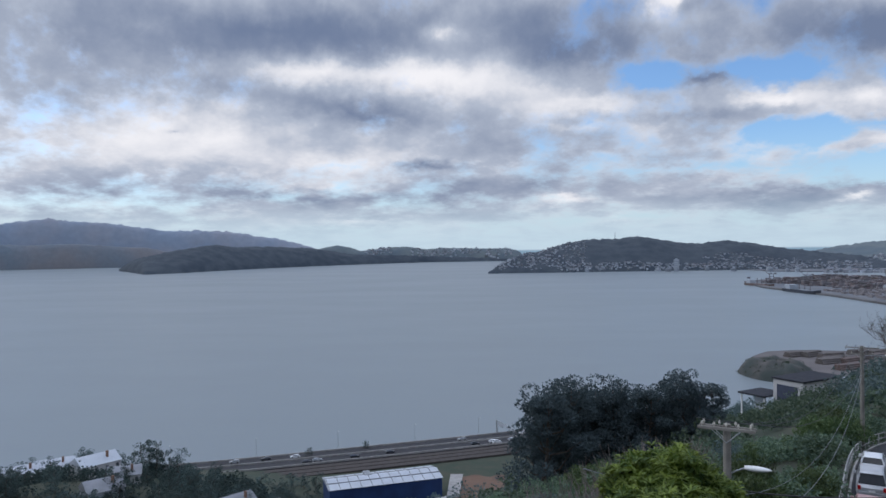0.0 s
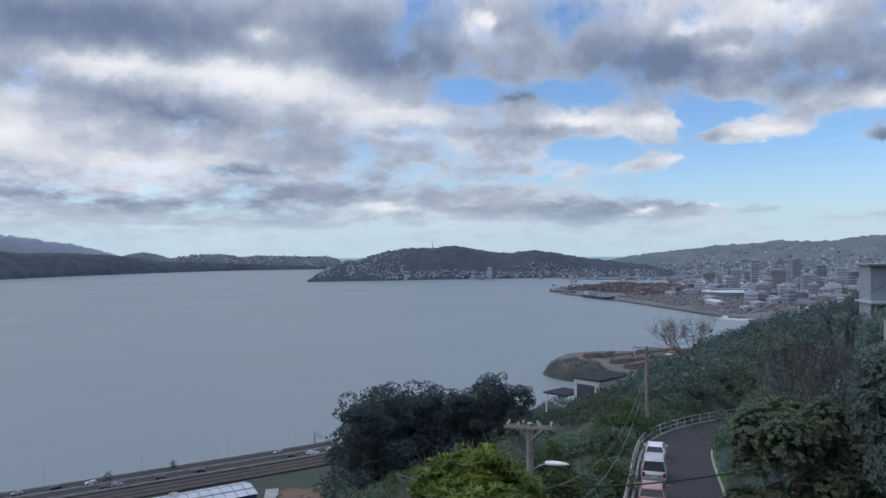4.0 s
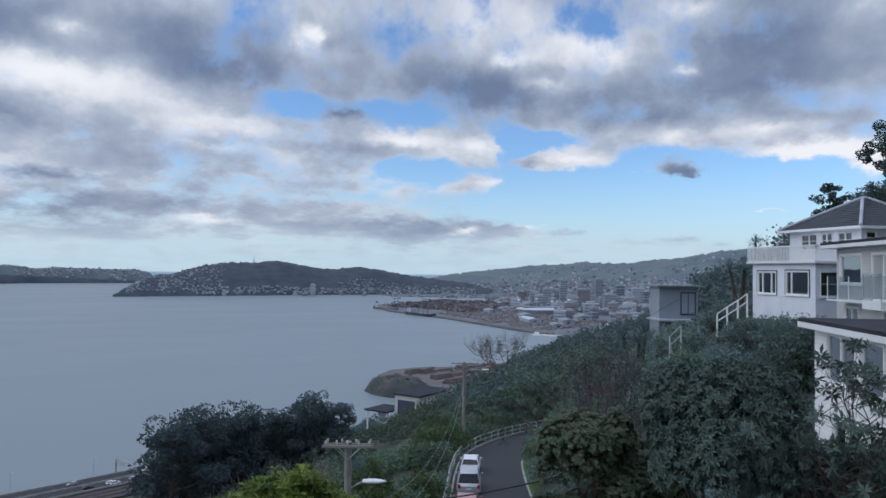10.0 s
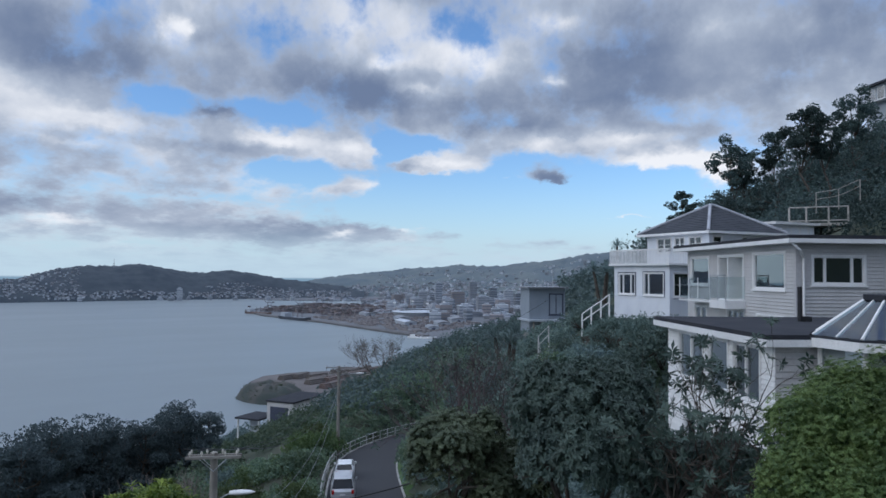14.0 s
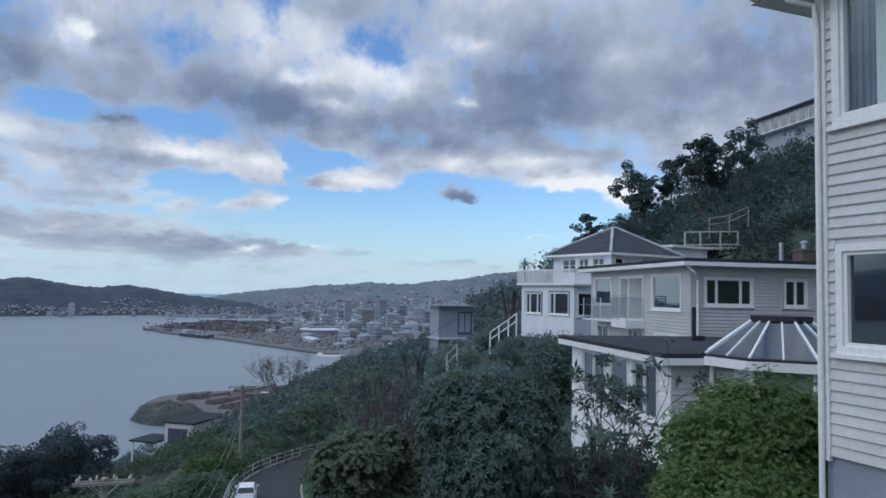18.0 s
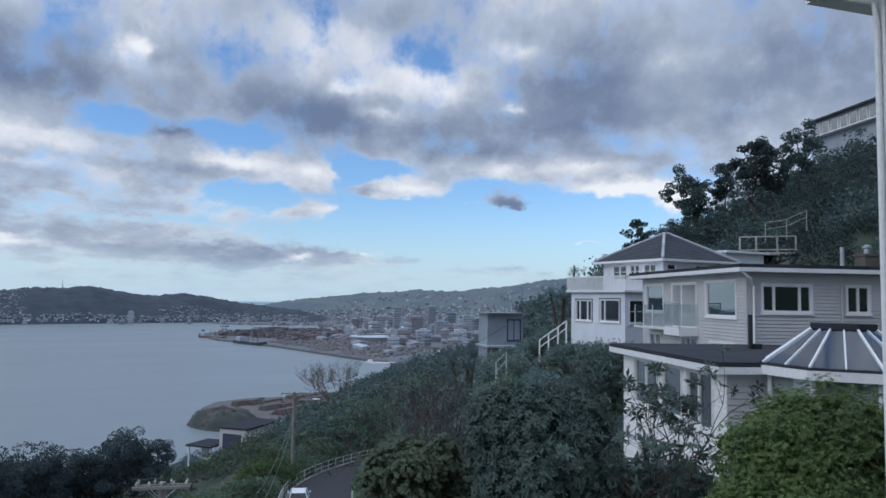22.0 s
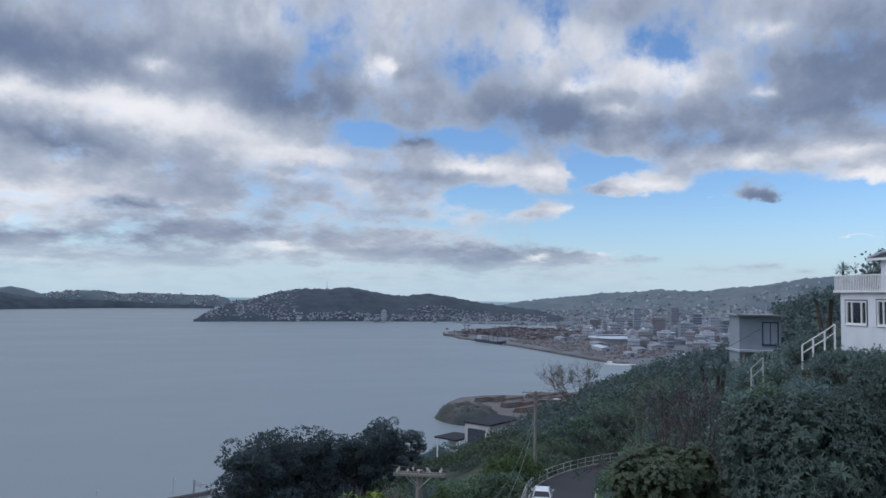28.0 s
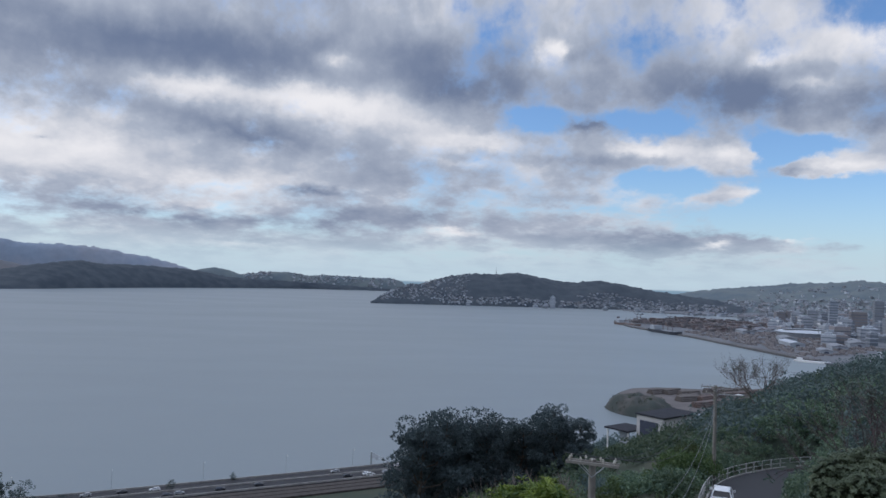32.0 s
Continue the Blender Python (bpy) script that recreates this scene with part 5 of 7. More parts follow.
    pane = Solid().add([a, b, c, d, a + nrm, b + nrm, c + nrm, d + nrm], [(3, 2, 1, 0), (4, 5, 6, 7), (0, 1, 5, 4), (1, 2, 6, 5), (2, 3, 7, 6), (3, 0, 4, 7)]).done("pane", "roof_glass", sun_room)
    pane.visible_shadow = False
    Solid().tube(a + nrm, d + nrm, 0.035, 0.03, 6).done("rafter", "white_paint", sun_room)
    m0, m1 = (a + b) / 2 + nrm, (c + d) / 2 + nrm
    Solid().tube(m0, m1, 0.022, 0.02, 6).done("glazing_bar", "white_paint", sun_room)
    e, g = Vector((*oct_ring(1.81)[k], 4.1)), Vector((*oct_ring(1.81)[(k + 1) % 8], 4.1))
    Solid().tube(e, e + Vector((0, 0, 1.24)), 0.06, 0.06, 6).done("post", "white_paint", sun_room)
    q = [e * 0.985, g * 0.985]
    pw = Solid().add([(q[0].x, q[0].y, 4.1), (q[1].x, q[1].y, 4.1), (q[1].x, q[1].y, 5.34), (q[0].x, q[0].y, 5.34)], [(0, 1, 2, 3)]).done("side_pane", "glass", sun_room)
    pw.visible_shadow = False
# pale wall panels under the ring beam, just inside the side glass
for k in range(8):
    e, g = Vector(oct_ring(1.72)[k]), Vector(oct_ring(1.72)[(k + 1) % 8])
    i, j = e * 0.97, g * 0.97
    Solid().prism([tuple(e), tuple(g), tuple(j), tuple(i)], 4.1, 5.33).done("blind", "curtain", sun_room, "pale wall panel behind the side glass")
Solid().prism(oct_ring(0.8), 6.5, 6.64).done("cap", "membrane", sun_room, "black cap plate")

# --- white two-storey house with hipped roof and roof deck
hip_house = thing("house", facing(40.07, 26.0, 95.4, 15), "white two-storey house with dark hipped roof and roof deck", "house")
hh = [(3.35, 5.0, 3.45, 4.8), (0.55, 2.4, 3.45, 4.85)]
wall(hip_house, "harbour", 0.0, 5.55, 0.0, 5.36, hh, "white_render")
hs = [(0.35, 4.4, 3.4, 4.85)]
wall(hip_house, "front", 0.14, 9.0, 0.0, 5.36, hs, "white_render", "side_wall")
Solid().box(0.15, 9.0, 5.1, 5.55, 0, 5.36).done("back_wall", "white_render", hip_house)
room(hip_house, 0.16, 5.0, 0.16, 5.0, 2.5, 5.3)
for h, lt in ((hh[0], (0.5, 1, 0.5)), (hh[1], (1.2, 0.35))):
    window(hip_house, "harbour", *h, lt, border=0.06)
    z = Solid()
    face_frame(z, "harbour", h[0] - 0.13, h[1] + 0.13, h[2] - 0.13, h[3] + 0.13, 0.07, 0.0, 0.03)
    z.done("window_trim", "dark_trim", hip_house, "dark blue line round the window")
for a, b in ((3.36, 3.72), (4.62, 4.99), (0.56, 0.9), (1.95, 2.39)):
    Solid().box(0.15, 0.19, a, b, 3.46, 4.82).done("curtain", "curtain", hip_house, "pale curtain behind the window")
Solid().box(0.4, 4.35, 0.15, 0.18, 3.4, 4.84).done("blind", "curtain", hip_house, "pale lowered blind")
window(hip_house, "front", *hs[0], (1, 1, 1), border=0.06, trim="white_paint", bars=(0.5,))
Solid().box(-0.3, 9.0, -0.3, 5.8, 5.36, 5.5).done("deck", "white_paint", hip_house)
rail = Solid().box(-0.26, -0.2, -0.26, 5.75, 6.36, 6.44).box(-0.2, 4.0, -0.26, -0.2, 6.36, 6.44).done("handrail", "white_paint", hip_house)
for k in range(44):
    y = -0.22 + 5.95 * k / 43
    Solid().box(-0.245, -0.215, y - 0.03, y + 0.03, 5.5, 6.36).done("baluster", "white_paint", hip_house)
for k in range(30):
    x = -0.1 + 4.0 * k / 29
    Solid().box(x - 0.03, x + 0.03, -0.245, -0.215, 5.5, 6.36).done("baluster", "white_paint", hip_house)
UX, UY, UL, UW, UB = 3.8, 0.5, 6.3, 6.1, 5.5
uh = [(0.7, 1.8), (2.3, 3.2), (3.6, 5.0)]
us_ = [(0.35, 1.1), (3.0, 4.6)]
wall(hip_house, "harbour", 0.0, UW, UB, UB + 2.15, [(p, q, UB + 0.85, UB + 1.85) for p, q in uh], "white_render", "upper_wall").location = (UX, UY, 0)
wall(hip_house, "front", 0.14, UL, UB, UB + 2.15, [(p, q, UB + 1.05, UB + 1.85) for p, q in us_], "white_render", "upper_side_wall").location = (UX, UY, 0)
Solid().box(UX + UL - 0.2, UX + UL, UY + 0.14, UY + UW, UB, UB + 2.15).done("upper_back_wall", "white_render", hip_house)
Solid().box(UX + 0.3, UX + UL - 0.3, UY + 3.0, UY + 3.1, UB, UB + 2.1).done("inner_room", "interior", hip_house)


def small_window(parent, face, x, y, a, b, z0, z1, lights, trim="white_paint"):
    w = window(parent, face, a, b, z0, z1, lights, trim=trim, border=0.06, pane="dark_glass", bars=(0.55,))
    w.location = (x, y, 0)
    return w


for a, b in uh:
    small_window(hip_house, "harbour", UX, UY, a, b, UB + 0.85, UB + 1.85, (1, 1))
for (a, b), lt in zip(us_, ((1,), (1, 1, 1))):
    small_window(hip_house, "front", UX, UY, a, b, UB + 1.05, UB + 1.85, lt)
E0, E1, F0, F1, EZ, AZ = UX - 0.55, UX + UL + 0.4, UY - 0.5, UY + UW + 0.5, UB + 2.15, UB + 4.25
ra, rb = Vector((UX + 3.1, UY + 3.05, AZ)), Vector((UX + 3.5, UY + 3.05, AZ))
c0, c1, c2, c3 = (Vector((x, y, EZ)) for x, y in ((E0, F0), (E1, F0), (E1, F1), (E0, F1)))
Solid().add([c0, c1, c2, c3, ra, rb], [(0, 3, 4), (1, 0, 4, 5), (2, 1, 5), (3, 2, 5, 4), (0, 1, 2, 3)]).done("roof", "roof_tile", hip_house, "dark grey tiled hip roof")
# rows of tiles on the two slopes that face the water and the camera
for name, p, q, r, s in (("roof_course", c3, c0, ra, ra), ("roof_course", c0, c1, rb, ra)):
    n = (q - p).cross(s - p).normalized()
    if n.z < 0:
        n = -n
    for k in range(15):
        t0, t1 = k / 15, (k + 1) / 15
        a, b = p.lerp(s, t0), q.lerp(r, t0)
        c, d = q.lerp(r, t1), p.lerp(s, t1)
        Solid().add([a + n * 0.034, b + n * 0.034, c + n * 0.012, d + n * 0.012, a, b], [(0, 1, 2, 3), (4, 5, 1, 0)]).done(name, "roof_tile", hip_house)
for a, b in ((c0, ra), (c3, ra), (c1, rb), (ra, rb)):
    Solid().tube(a + Vector((0, 0, 0.06)), b + Vector((0, 0, 0.06)), 0.11, 0.11, 8).done("ridge_capping", "ridge", hip_house, "pale ridge tiles")
Solid().box(E0 - 0.06, E0, F0 - 0.06, F1, EZ - 0.12, EZ + 0.03).done("gutter", "white_paint", hip_house)
Solid().box(E0, E1, F0 - 0.06, F0, EZ - 0.12, EZ + 0.03).done("gutter", "white_paint", hip_house)
Solid().box(E0, E1, F0, F1, EZ - 0.1, EZ - 0.02).done("soffit", "white_paint", hip_house)
Solid().box(UX + UL, UX + UL + 4.0, UY + 0.3, UY + 4, UB - 0.4, UB + 2.9).done("annexe_wall", "white_render", hip_house)
Solid().box(UX + UL - 0.2, UX + UL + 4.3, UY, UY + 4.2, UB + 2.9, UB + 3.08).done("annexe_roof", "white_paint", hip_house)
w = window(hip_house, "front", UX + UL + 0.8, UX + UL + 3.4, UB + 2.1, UB + 2.7, (1, 1, 1), pane="dark_glass", border=0.05)
w.location = (0, UY + 0.29, 0)

# --- grey flat-roofed house further along the slope
far_house = thing("house", facing(54.3, 51.9, 93.1, 28), "small grey flat-roofed house amid trees", "house")
Solid().box(0, 3.9, 0, 3.0, 1.0, 5.6).done("wall", "slate_wall", far_house)
Solid().box(-0.35, 4.1, -0.5, 3.6, 5.6, 5.76).done("roof", "iron_grey", far_house, "thin grey flat roof")
Solid().box(-0.3, 4.2, -1.0, 3.3, 2.2, 2.4).done("deck", "grey_wall", far_house)
window(far_house, "front", 2.2, 3.6, 2.9, 5.0, (1, 1), pane="dark_glass", trim="dark_trim", label="dark recessed window").location = (0, -0.01, 0)
for x in (0.2, 2.0, 3.8):
    Solid().box(x - 0.08, x + 0.08, -0.9, -0.74, -1.5, 2.2).done("post", "wood", far_house)
Solid().box(0.2, 3.7, 0.3, 2.8, -2, 1.0).done("foundation", "concrete", far_house)
Solid().tube((3.5, 2.6, 5.8), (3.5, 2.6, 7.4), 0.05).done("flue", "steel", far_house)


# ---------------------------------------------------------------- road, fence, poles, cars
def strip(name, line, left, right, lift, material, label, kind="structure", thick=0.0, category="road"):
    s = Solid()
    t = np.gradient(line[:, :2], axis=0)
    t /= np.linalg.norm(t, axis=1, keepdims=True)
    nrm = np.stack([-t[:, 1], t[:, 0]], 1)
    a = [(*(p[:2] + n * left), p[2] + lift) for p, n in zip(line, nrm)]
    b = [(*(p[:2] + n * right), p[2] + lift) for p, n in zip(line, nrm)]
    n = len(line)
    v = a + b + ([(x, y, z - thick) for x, y, z in a + b] if thick else [])
    f = [(i, n + i, n + i + 1, i + 1) for i in range(n - 1)]
    if thick:
        f += [(2 * n + i, i, i + 1, 2 * n + i + 1) for i in range(n - 1)] + [(n + i, 3 * n + i, 3 * n + i + 1, n + i + 1) for i in range(n - 1)] + [(0, 2 * n, 3 * n, n), (n - 1, 2 * n - 1, 4 * n - 1, 3 * n - 1)]
    s.add(v, f)
    return tagged(s.done(name, material), label, category, kind=kind)


strip("road", ROAD_LINE, 2.75, -2.75, 0.2, "asphalt", "narrow dark asphalt street bending along the hillside")
strip("kerb", ROAD_LINE, 2.9, 2.75, 0.31, "concrete", "pale concrete kerb along the outer edge of the street", thick=0.4, category="kerb")
strip("kerb", ROAD_LINE, -2.75, -2.9, 0.31, "concrete", "pale concrete kerb along the inner edge of the street", thick=0.4, category="kerb")
verge = strip("verge", ROAD_LINE[25:44], -2.9, -4.6, 0.28, "grass", "mown grass verge beside the street", thick=0.5, category="verge")

fence_line = ROAD_LINE[14:66]
t = np.gradient(fence_line[:, :2], axis=0)
t /= np.linalg.norm(t, axis=1, keepdims=True)
fence_pts = [Vector((p[0] - q[1] * 3.15, p[1] + q[0] * 3.15, p[2])) for p, q in zip(fence_line, t)]
fence = thing("fence", Matrix.Identity(4), "white-painted railing along the outer edge of the street", "fence")
for p in fence_pts:
    Solid().box(p.x - 0.04, p.x + 0.04, p.y - 0.04, p.y + 0.04, p.z - 0.5, p.z + 1.12).done("post", "fence_paint", fence)
for z in (1.1, 0.62):
    for a, b in zip(fence_pts, fence_pts[1:]):
        Solid().tube(a + Vector((0, 0, z)), b + Vector((0, 0, z)), 0.035, 0.035, 6).done("rail", "fence_paint", fence)


def power_pole(x, y, z, top, label, arms, az, lamp=None, wood="wood", thick=0.15):
    """A timber pole with cross-arms, insulators and, where it has one, a street lamp."""
    ob = thing("power_pole", facing(x, y, z, az), label, "power pole")
    h = top - z
    Solid().tube((0, 0, -1), (0, 0, h), thick, thick * 0.72, 10).done("pole", wood, ob)
    for side, (drop, half, pins) in enumerate(arms):
        zc = h - drop
        yc = -0.17 if side % 2 == 0 else 0.17
        arm = Solid().box(-half, half, yc - 0.04, yc + 0.04, zc - 0.04, zc + 0.04).done("cross_arm", wood, ob)
        for k in range(pins):
            q = -half + 0.12 + (2 * half - 0.24) * k / max(1, pins - 1)
            Solid().turned([(0.014, 0), (0.014, 0.05), (0.036, 0.055), (0.04, 0.09), (0.024, 0.11), (0.032, 0.13), (0.012, 0.15)], 8, (q, yc, zc + 0.04)).done("insulator", "porcelain", arm)
        for sgn in (-1, 1):
            Solid().tube((sgn * half * 0.5, yc, zc - 0.05), (0, yc * 0.7, zc - 0.42), 0.014).done("brace", "steel", arm)
    if lamp:
        drop, reach = lamp
        zc = h - drop
        l = Solid().line([(0.1, 0, zc - 0.1), (0.3, 0, zc + 0.02), (reach - 0.5, 0, zc + 0.12)], 0.025).done("lamp_arm", "steel", ob)
        v = Solid()
        rings = []
        for k in range(7):
            q = k / 6
            w = 0.14 * math.sin(math.pi * min(1, q * 0.8 + 0.18)) ** 0.6
            rings.append([(reach - 0.55 + 0.75 * q, w * math.cos(e), zc + 0.12 + w * 0.55 * math.sin(e)) for e in [2 * math.pi * i / 10 for i in range(10)]])
        v.loft(rings).done("lamp_head", "white_paint", ob, "pale street lamp head", smooth=True)
    return ob


P1 = (8.79, 21.16)
pole_a = power_pole(*P1, 86.2, 94.62, "weathered timber power pole with a street lamp", [(0.12, 0.80, 5), (0.14, 0.80, 4)], 30, lamp=(1.35, 1.02))
P2 = (37.6, 61.8)
pole_b = power_pole(*P2, 80.2, 90.9, "tall timber power pole at the bend of the street", [(0.15, 1.3, 6), (0.75, 0.9, 3)], 30, lamp=(0.85, 2.3), thick=0.2)


def cable(name, a, b, sag, r=0.016, label="black overhead power cable", group="overhead cables"):
    a, b = Vector(a), Vector(b)
    pts = [a.lerp(b, k / 18) - Vector((0, 0, sag * 4 * (k / 18) * (1 - k / 18))) for k in range(19)]
    return tagged(Solid().line(pts, r, 4).done(name, "cable_grey" if label.startswith("grey") else "black"), label, "cable", group)


for off, zz in ((-1.0, 90.95), (-0.4, 90.95), (0.5, 90.95)):
    cable("cable", (P1[0] + off * 0.8, P1[1] - off * 0.4, 94.75), (P2[0] + off, P2[1] - off * 0.5, zz), 2.4)
cable("cable", (P2[0], P2[1], 88.9), (*at_bearing(12.0, 15.0), 95.4), 4.2, 0.013, "grey service cable sagging from the street pole")
cable("cable", (P2[0], P2[1], 88.5), (*at_bearing(16.0, 12.0), 95.0), 3.4, 0.013, "grey service cable sagging from the street pole")
cable("cable", (P1[0], P1[1], 92.7), (*at_bearing(47.0, 15.0), 96.6), 0.35, 0.02)
cable("cable", (P1[0], P1[1], 92.1), (*at_bearing(47.0, 15.0), 95.6), 0.3, 0.014, "grey service cable crossing above the street")
cable("cable", (P2[0], P2[1], 88.2), (55.5, 50.5, 97.5), 1.0)


def parked_car(x, y, z, az, paint, label, tall=1.5, length=4.4, half=0.88):
    """A hatchback or wagon: shaped shell, glasshouse, windows, wheels, lamps, bumper and plate."""
    ob = thing("car", facing(x, y, z, az), label, "car", "cars parked along the street")
    w, L = half, length / 2

    def ring(y, half, z0, z1, tuck):
        return [(-half, y, z0), (half, y, z0), (half + 0.03, y, (z0 + z1) / 2), (half - tuck, y, z1), (-half + tuck, y, z1), (-half - 0.03, y, (z0 + z1) / 2)]

    Solid().loft([ring(-L, w * 0.86, 0.38, 0.80, 0.10), ring(-L + 0.12, w * 0.97, 0.26, 0.98, 0.06), ring(-L + 0.9, w, 0.2, 1.0, 0.05), ring(L - 1.3, w, 0.2, 0.98, 0.05),
                  ring(L - 0.5, w * 0.98, 0.22, 0.9, 0.08), ring(L, w * 0.84, 0.36, 0.66, 0.12)]).done("body", paint, ob, smooth=False)

    def cab(y, half, z):
        return [(-half, y, z), (half, y, z)]

    back, fore = -L + 0.15, L - 1.25
    g = Solid()
    g.loft([[(-w + 0.06, back, 0.97), (w - 0.06, back, 0.97), (w - 0.06, fore, 0.97), (-w + 0.06, fore, 0.97)], [(-w + 0.2, back + 0.28, tall - 0.04), (w - 0.2, back + 0.28, tall - 0.04), (w - 0.2, fore - 0.75, tall - 0.04), (-w + 0.2, fore - 0.75, tall - 0.04)]])
    g.done("glasshouse", "car_glass", ob, "dark car windows")
    r = Solid()
    r.loft([[(-w + 0.19, back + 0.22, tall - 0.05), (w - 0.19, back + 0.22, tall - 0.05), (w - 0.19, fore - 0.72, tall - 0.05), (-w + 0.19, fore - 0.72, tall - 0.05)],
            [(-w + 0.3, back + 0.4, tall + 0.03), (w - 0.3, back + 0.4, tall + 0.03), (w - 0.3, fore - 0.95, tall + 0.03), (-w + 0.3, fore - 0.95, tall + 0.03)]])
    r.done("roof", paint, ob)
    for sx in (-1, 1):
        Solid().tube((sx * (w - 0.07), back + 0.02, 0.97), (sx * (w - 0.21), back + 0.29, tall - 0.03), 0.045).done("rear_pillar", paint, ob)
        Solid().tube((sx * (w - 0.07), fore - 0.02, 0.97), (sx * (w - 0.21), fore - 0.74, tall - 0.03), 0.04).done("front_pillar", paint, ob)
        Solid().tube((sx * (w - 0.05), 0.0, 0.97), (sx * (w - 0.19), -0.1, tall - 0.03), 0.035).done("door_pillar", paint, ob)
        Solid().box(sx * w * 0.80 - 0.09, sx * w * 0.80 + 0.09, -L - 0.02, -L + 0.1, 0.66, 0.92).done("tail_lamp", "lamp_red", ob)
        Solid().box(sx * (w + 0.02), sx * (w + 0.17), fore - 0.5, fore - 0.38, 0.95, 1.1).done("wing_mirror", paint, ob)
        for wy in (-L + 0.78, L - 0.82):
            tyre = Solid().tube((sx * (w - 0.16), wy, 0.31), (sx * (w + 0.02), wy, 0.31), 0.31, 0.31, 16).done("wheel", "rubber", ob)
            Solid().tube((sx * (w + 0.0), wy, 0.31), (sx * (w + 0.03), wy, 0.31), 0.19, 0.17, 12).done("rim", "steel", tyre)
    Solid().box(-w * 0.88, w * 0.88, -L - 0.06, -L + 0.06, 0.36, 0.56).done("bumper", paint, ob)
    Solid().box(-0.18, 0.18, -L - 0.07, -L - 0.055, 0.58, 0.69).done("number_plate", "white_paint", ob)
    return ob


def on_road(d):
    i = int(np.argmin(np.abs(np.hypot(ROAD_LINE[:, 0], ROAD_LINE[:, 1]) - d)))
    p, q = ROAD_LINE[i], ROAD_LINE[i + 1] - ROAD_LINE[i - 1]
    az = math.degrees(math.atan2(q[0], q[1]))
    n = np.array([-q[1], q[0]]) / np.hypot(q[0], q[1])
    return p, az, n


for d, paint, label, tall, length, half in ((60.6, "car_white", "white hatchback parked by the street railing", 1.42, 3.9, 0.78), (53.4, "car_silver", "silver four-wheel drive parked by the street railing", 1.66, 4.3, 0.86), (46.6, "car_red", "faded red hatchback parked by the street railing", 1.42, 4.0, 0.8)):
    p, az, n = on_road(d)
    parked_car(p[0] + n[0] * 1.6, p[1] + n[1] * 1.6, p[2] + 0.2, az, paint, label, tall, length, half)


# ---------------------------------------------------------------- shore road and what stands along it
SHORE = dense([(-260, 285, 3.2), (-180, 302, 3.2), (-105, 314, 3.2), (-43, 333, 3.2), (16, 351, 3.2), (60, 366, 3.2), (110, 384, 3.4), (132, 392, 3.4)], 6)
strip("motorway", SHORE, 9.5, -9.5, 0.5, "asphalt", "wide asphalt motorway along the harbour shore", thick=2.0)
for off in (0.25, 9.2, -9.0):
    strip("barrier", SHORE, off + 0.25, off - 0.25, 1.25, "concrete", "low concrete barrier along the motorway", thick=0.8, category="barrier")
strip("rail_yard", SHORE, -10.2, -24, 0.35, "rail_bed", "brown gravel railway land beside the motorway", thick=2.2, category="ground")
for off in (-14, -19):
    strip("rail_track", SHORE, off + 0.75, off - 0.75, 0.55, "rail_bed", "dark railway track on gravel", thick=0.2, category="railway")


def shore_point(s, off):
    i = int(np.clip(s / 6, 1, len(SHORE) - 2))
    p, q = SHORE[i], SHORE[i + 1] - SHORE[i - 1]
    n = np.array([-q[1], q[0]]) / np.hypot(q[0], q[1])
    k = SHORE[i, :2] + (SHORE[i + 1, :2] - SHORE[i, :2]) * (s / 6 - i) + n * off
    return k[0], k[1], p[2], math.degrees(math.atan2(q[0], q[1]))


def far_car(x, y, z, az, paint, label):
    ob = thing("car", facing(x, y, z, az), label, "car", "cars on the motorway")
    Solid().loft([[(-0.85, y, 0.3), (0.85, y, 0.3), (0.82, y, h), (-0.82, y, h)] for y, h in ((-2.2, 0.75), (-2.05, 0.98), (0.8, 0.98), (2.0, 0.82), (2.2, 0.6))]).done("body", paint, ob)
    Solid().loft([[(-0.78, -1.9, 0.95), (0.78, -1.9, 0.95), (0.78, 1.0, 0.95), (-0.78, 1.0, 0.95)], [(-0.62, -1.6, 1.42), (0.62, -1.6, 1.42), (0.62, 0.3, 1.42), (-0.62, 0.3, 1.42)]]).done("cabin", "dark_glass", ob)
    Solid().box(-0.64, 0.64, -1.62, 0.32, 1.42, 1.48).done("roof", paint, ob)
    for sx in (-0.86, 0.7):
        for wy in (-1.35, 1.4):
            Solid().tube((sx, wy, 0.32), (sx + 0.16, wy, 0.32), 0.32, 0.32, 10).done("wheel", "rubber", ob)


for s, off, paint in ((112, 4, "car_white"), (150, -4, "car_white"), (156, -6.5, "car_silver"), (176, 5, "car_silver"), (190, 5, "car_dark"), (203, 4, "car_white"), (212, -5, "car_silver"), (207, -6, "car_dark"), (229, -5, "car_dark"),
                      (246, -4, "car_dark"), (285, 5, "car_silver"), (288, -5, "car_dark"), (298, -4.5, "car_white"), (299, -6, "car_white"), (308, -5, "car_silver"), (318, 4, "car_silver"), (334, -4, "car_dark"), (352, 5, "car_white")):
    x, y, z, az = shore_point(s, off)
    far_car(x, y, z + 0.5, az + (180 if off > 0 else 0), paint, {"car_white": "white", "car_silver": "silver", "car_dark": "dark"}[paint] + " car driving on the shore motorway")

x, y, z, az = shore_point(306, 9.6)
gantry = thing("sign_gantry", facing(x, y, z, az), "grey steel sign gantry spanning the motorway", "gantry")
for sx in (0.0, 20.0):
    Solid().box(sx - 0.25, sx + 0.25, -0.3, 0.3, 0, 7.6).done("post", "steel", gantry)
for z0 in (6.4, 7.6):
    Solid().box(0, 20, -0.12, 0.12, z0 - 0.15, z0 + 0.15).done("beam", "steel", gantry)
for k in range(10):
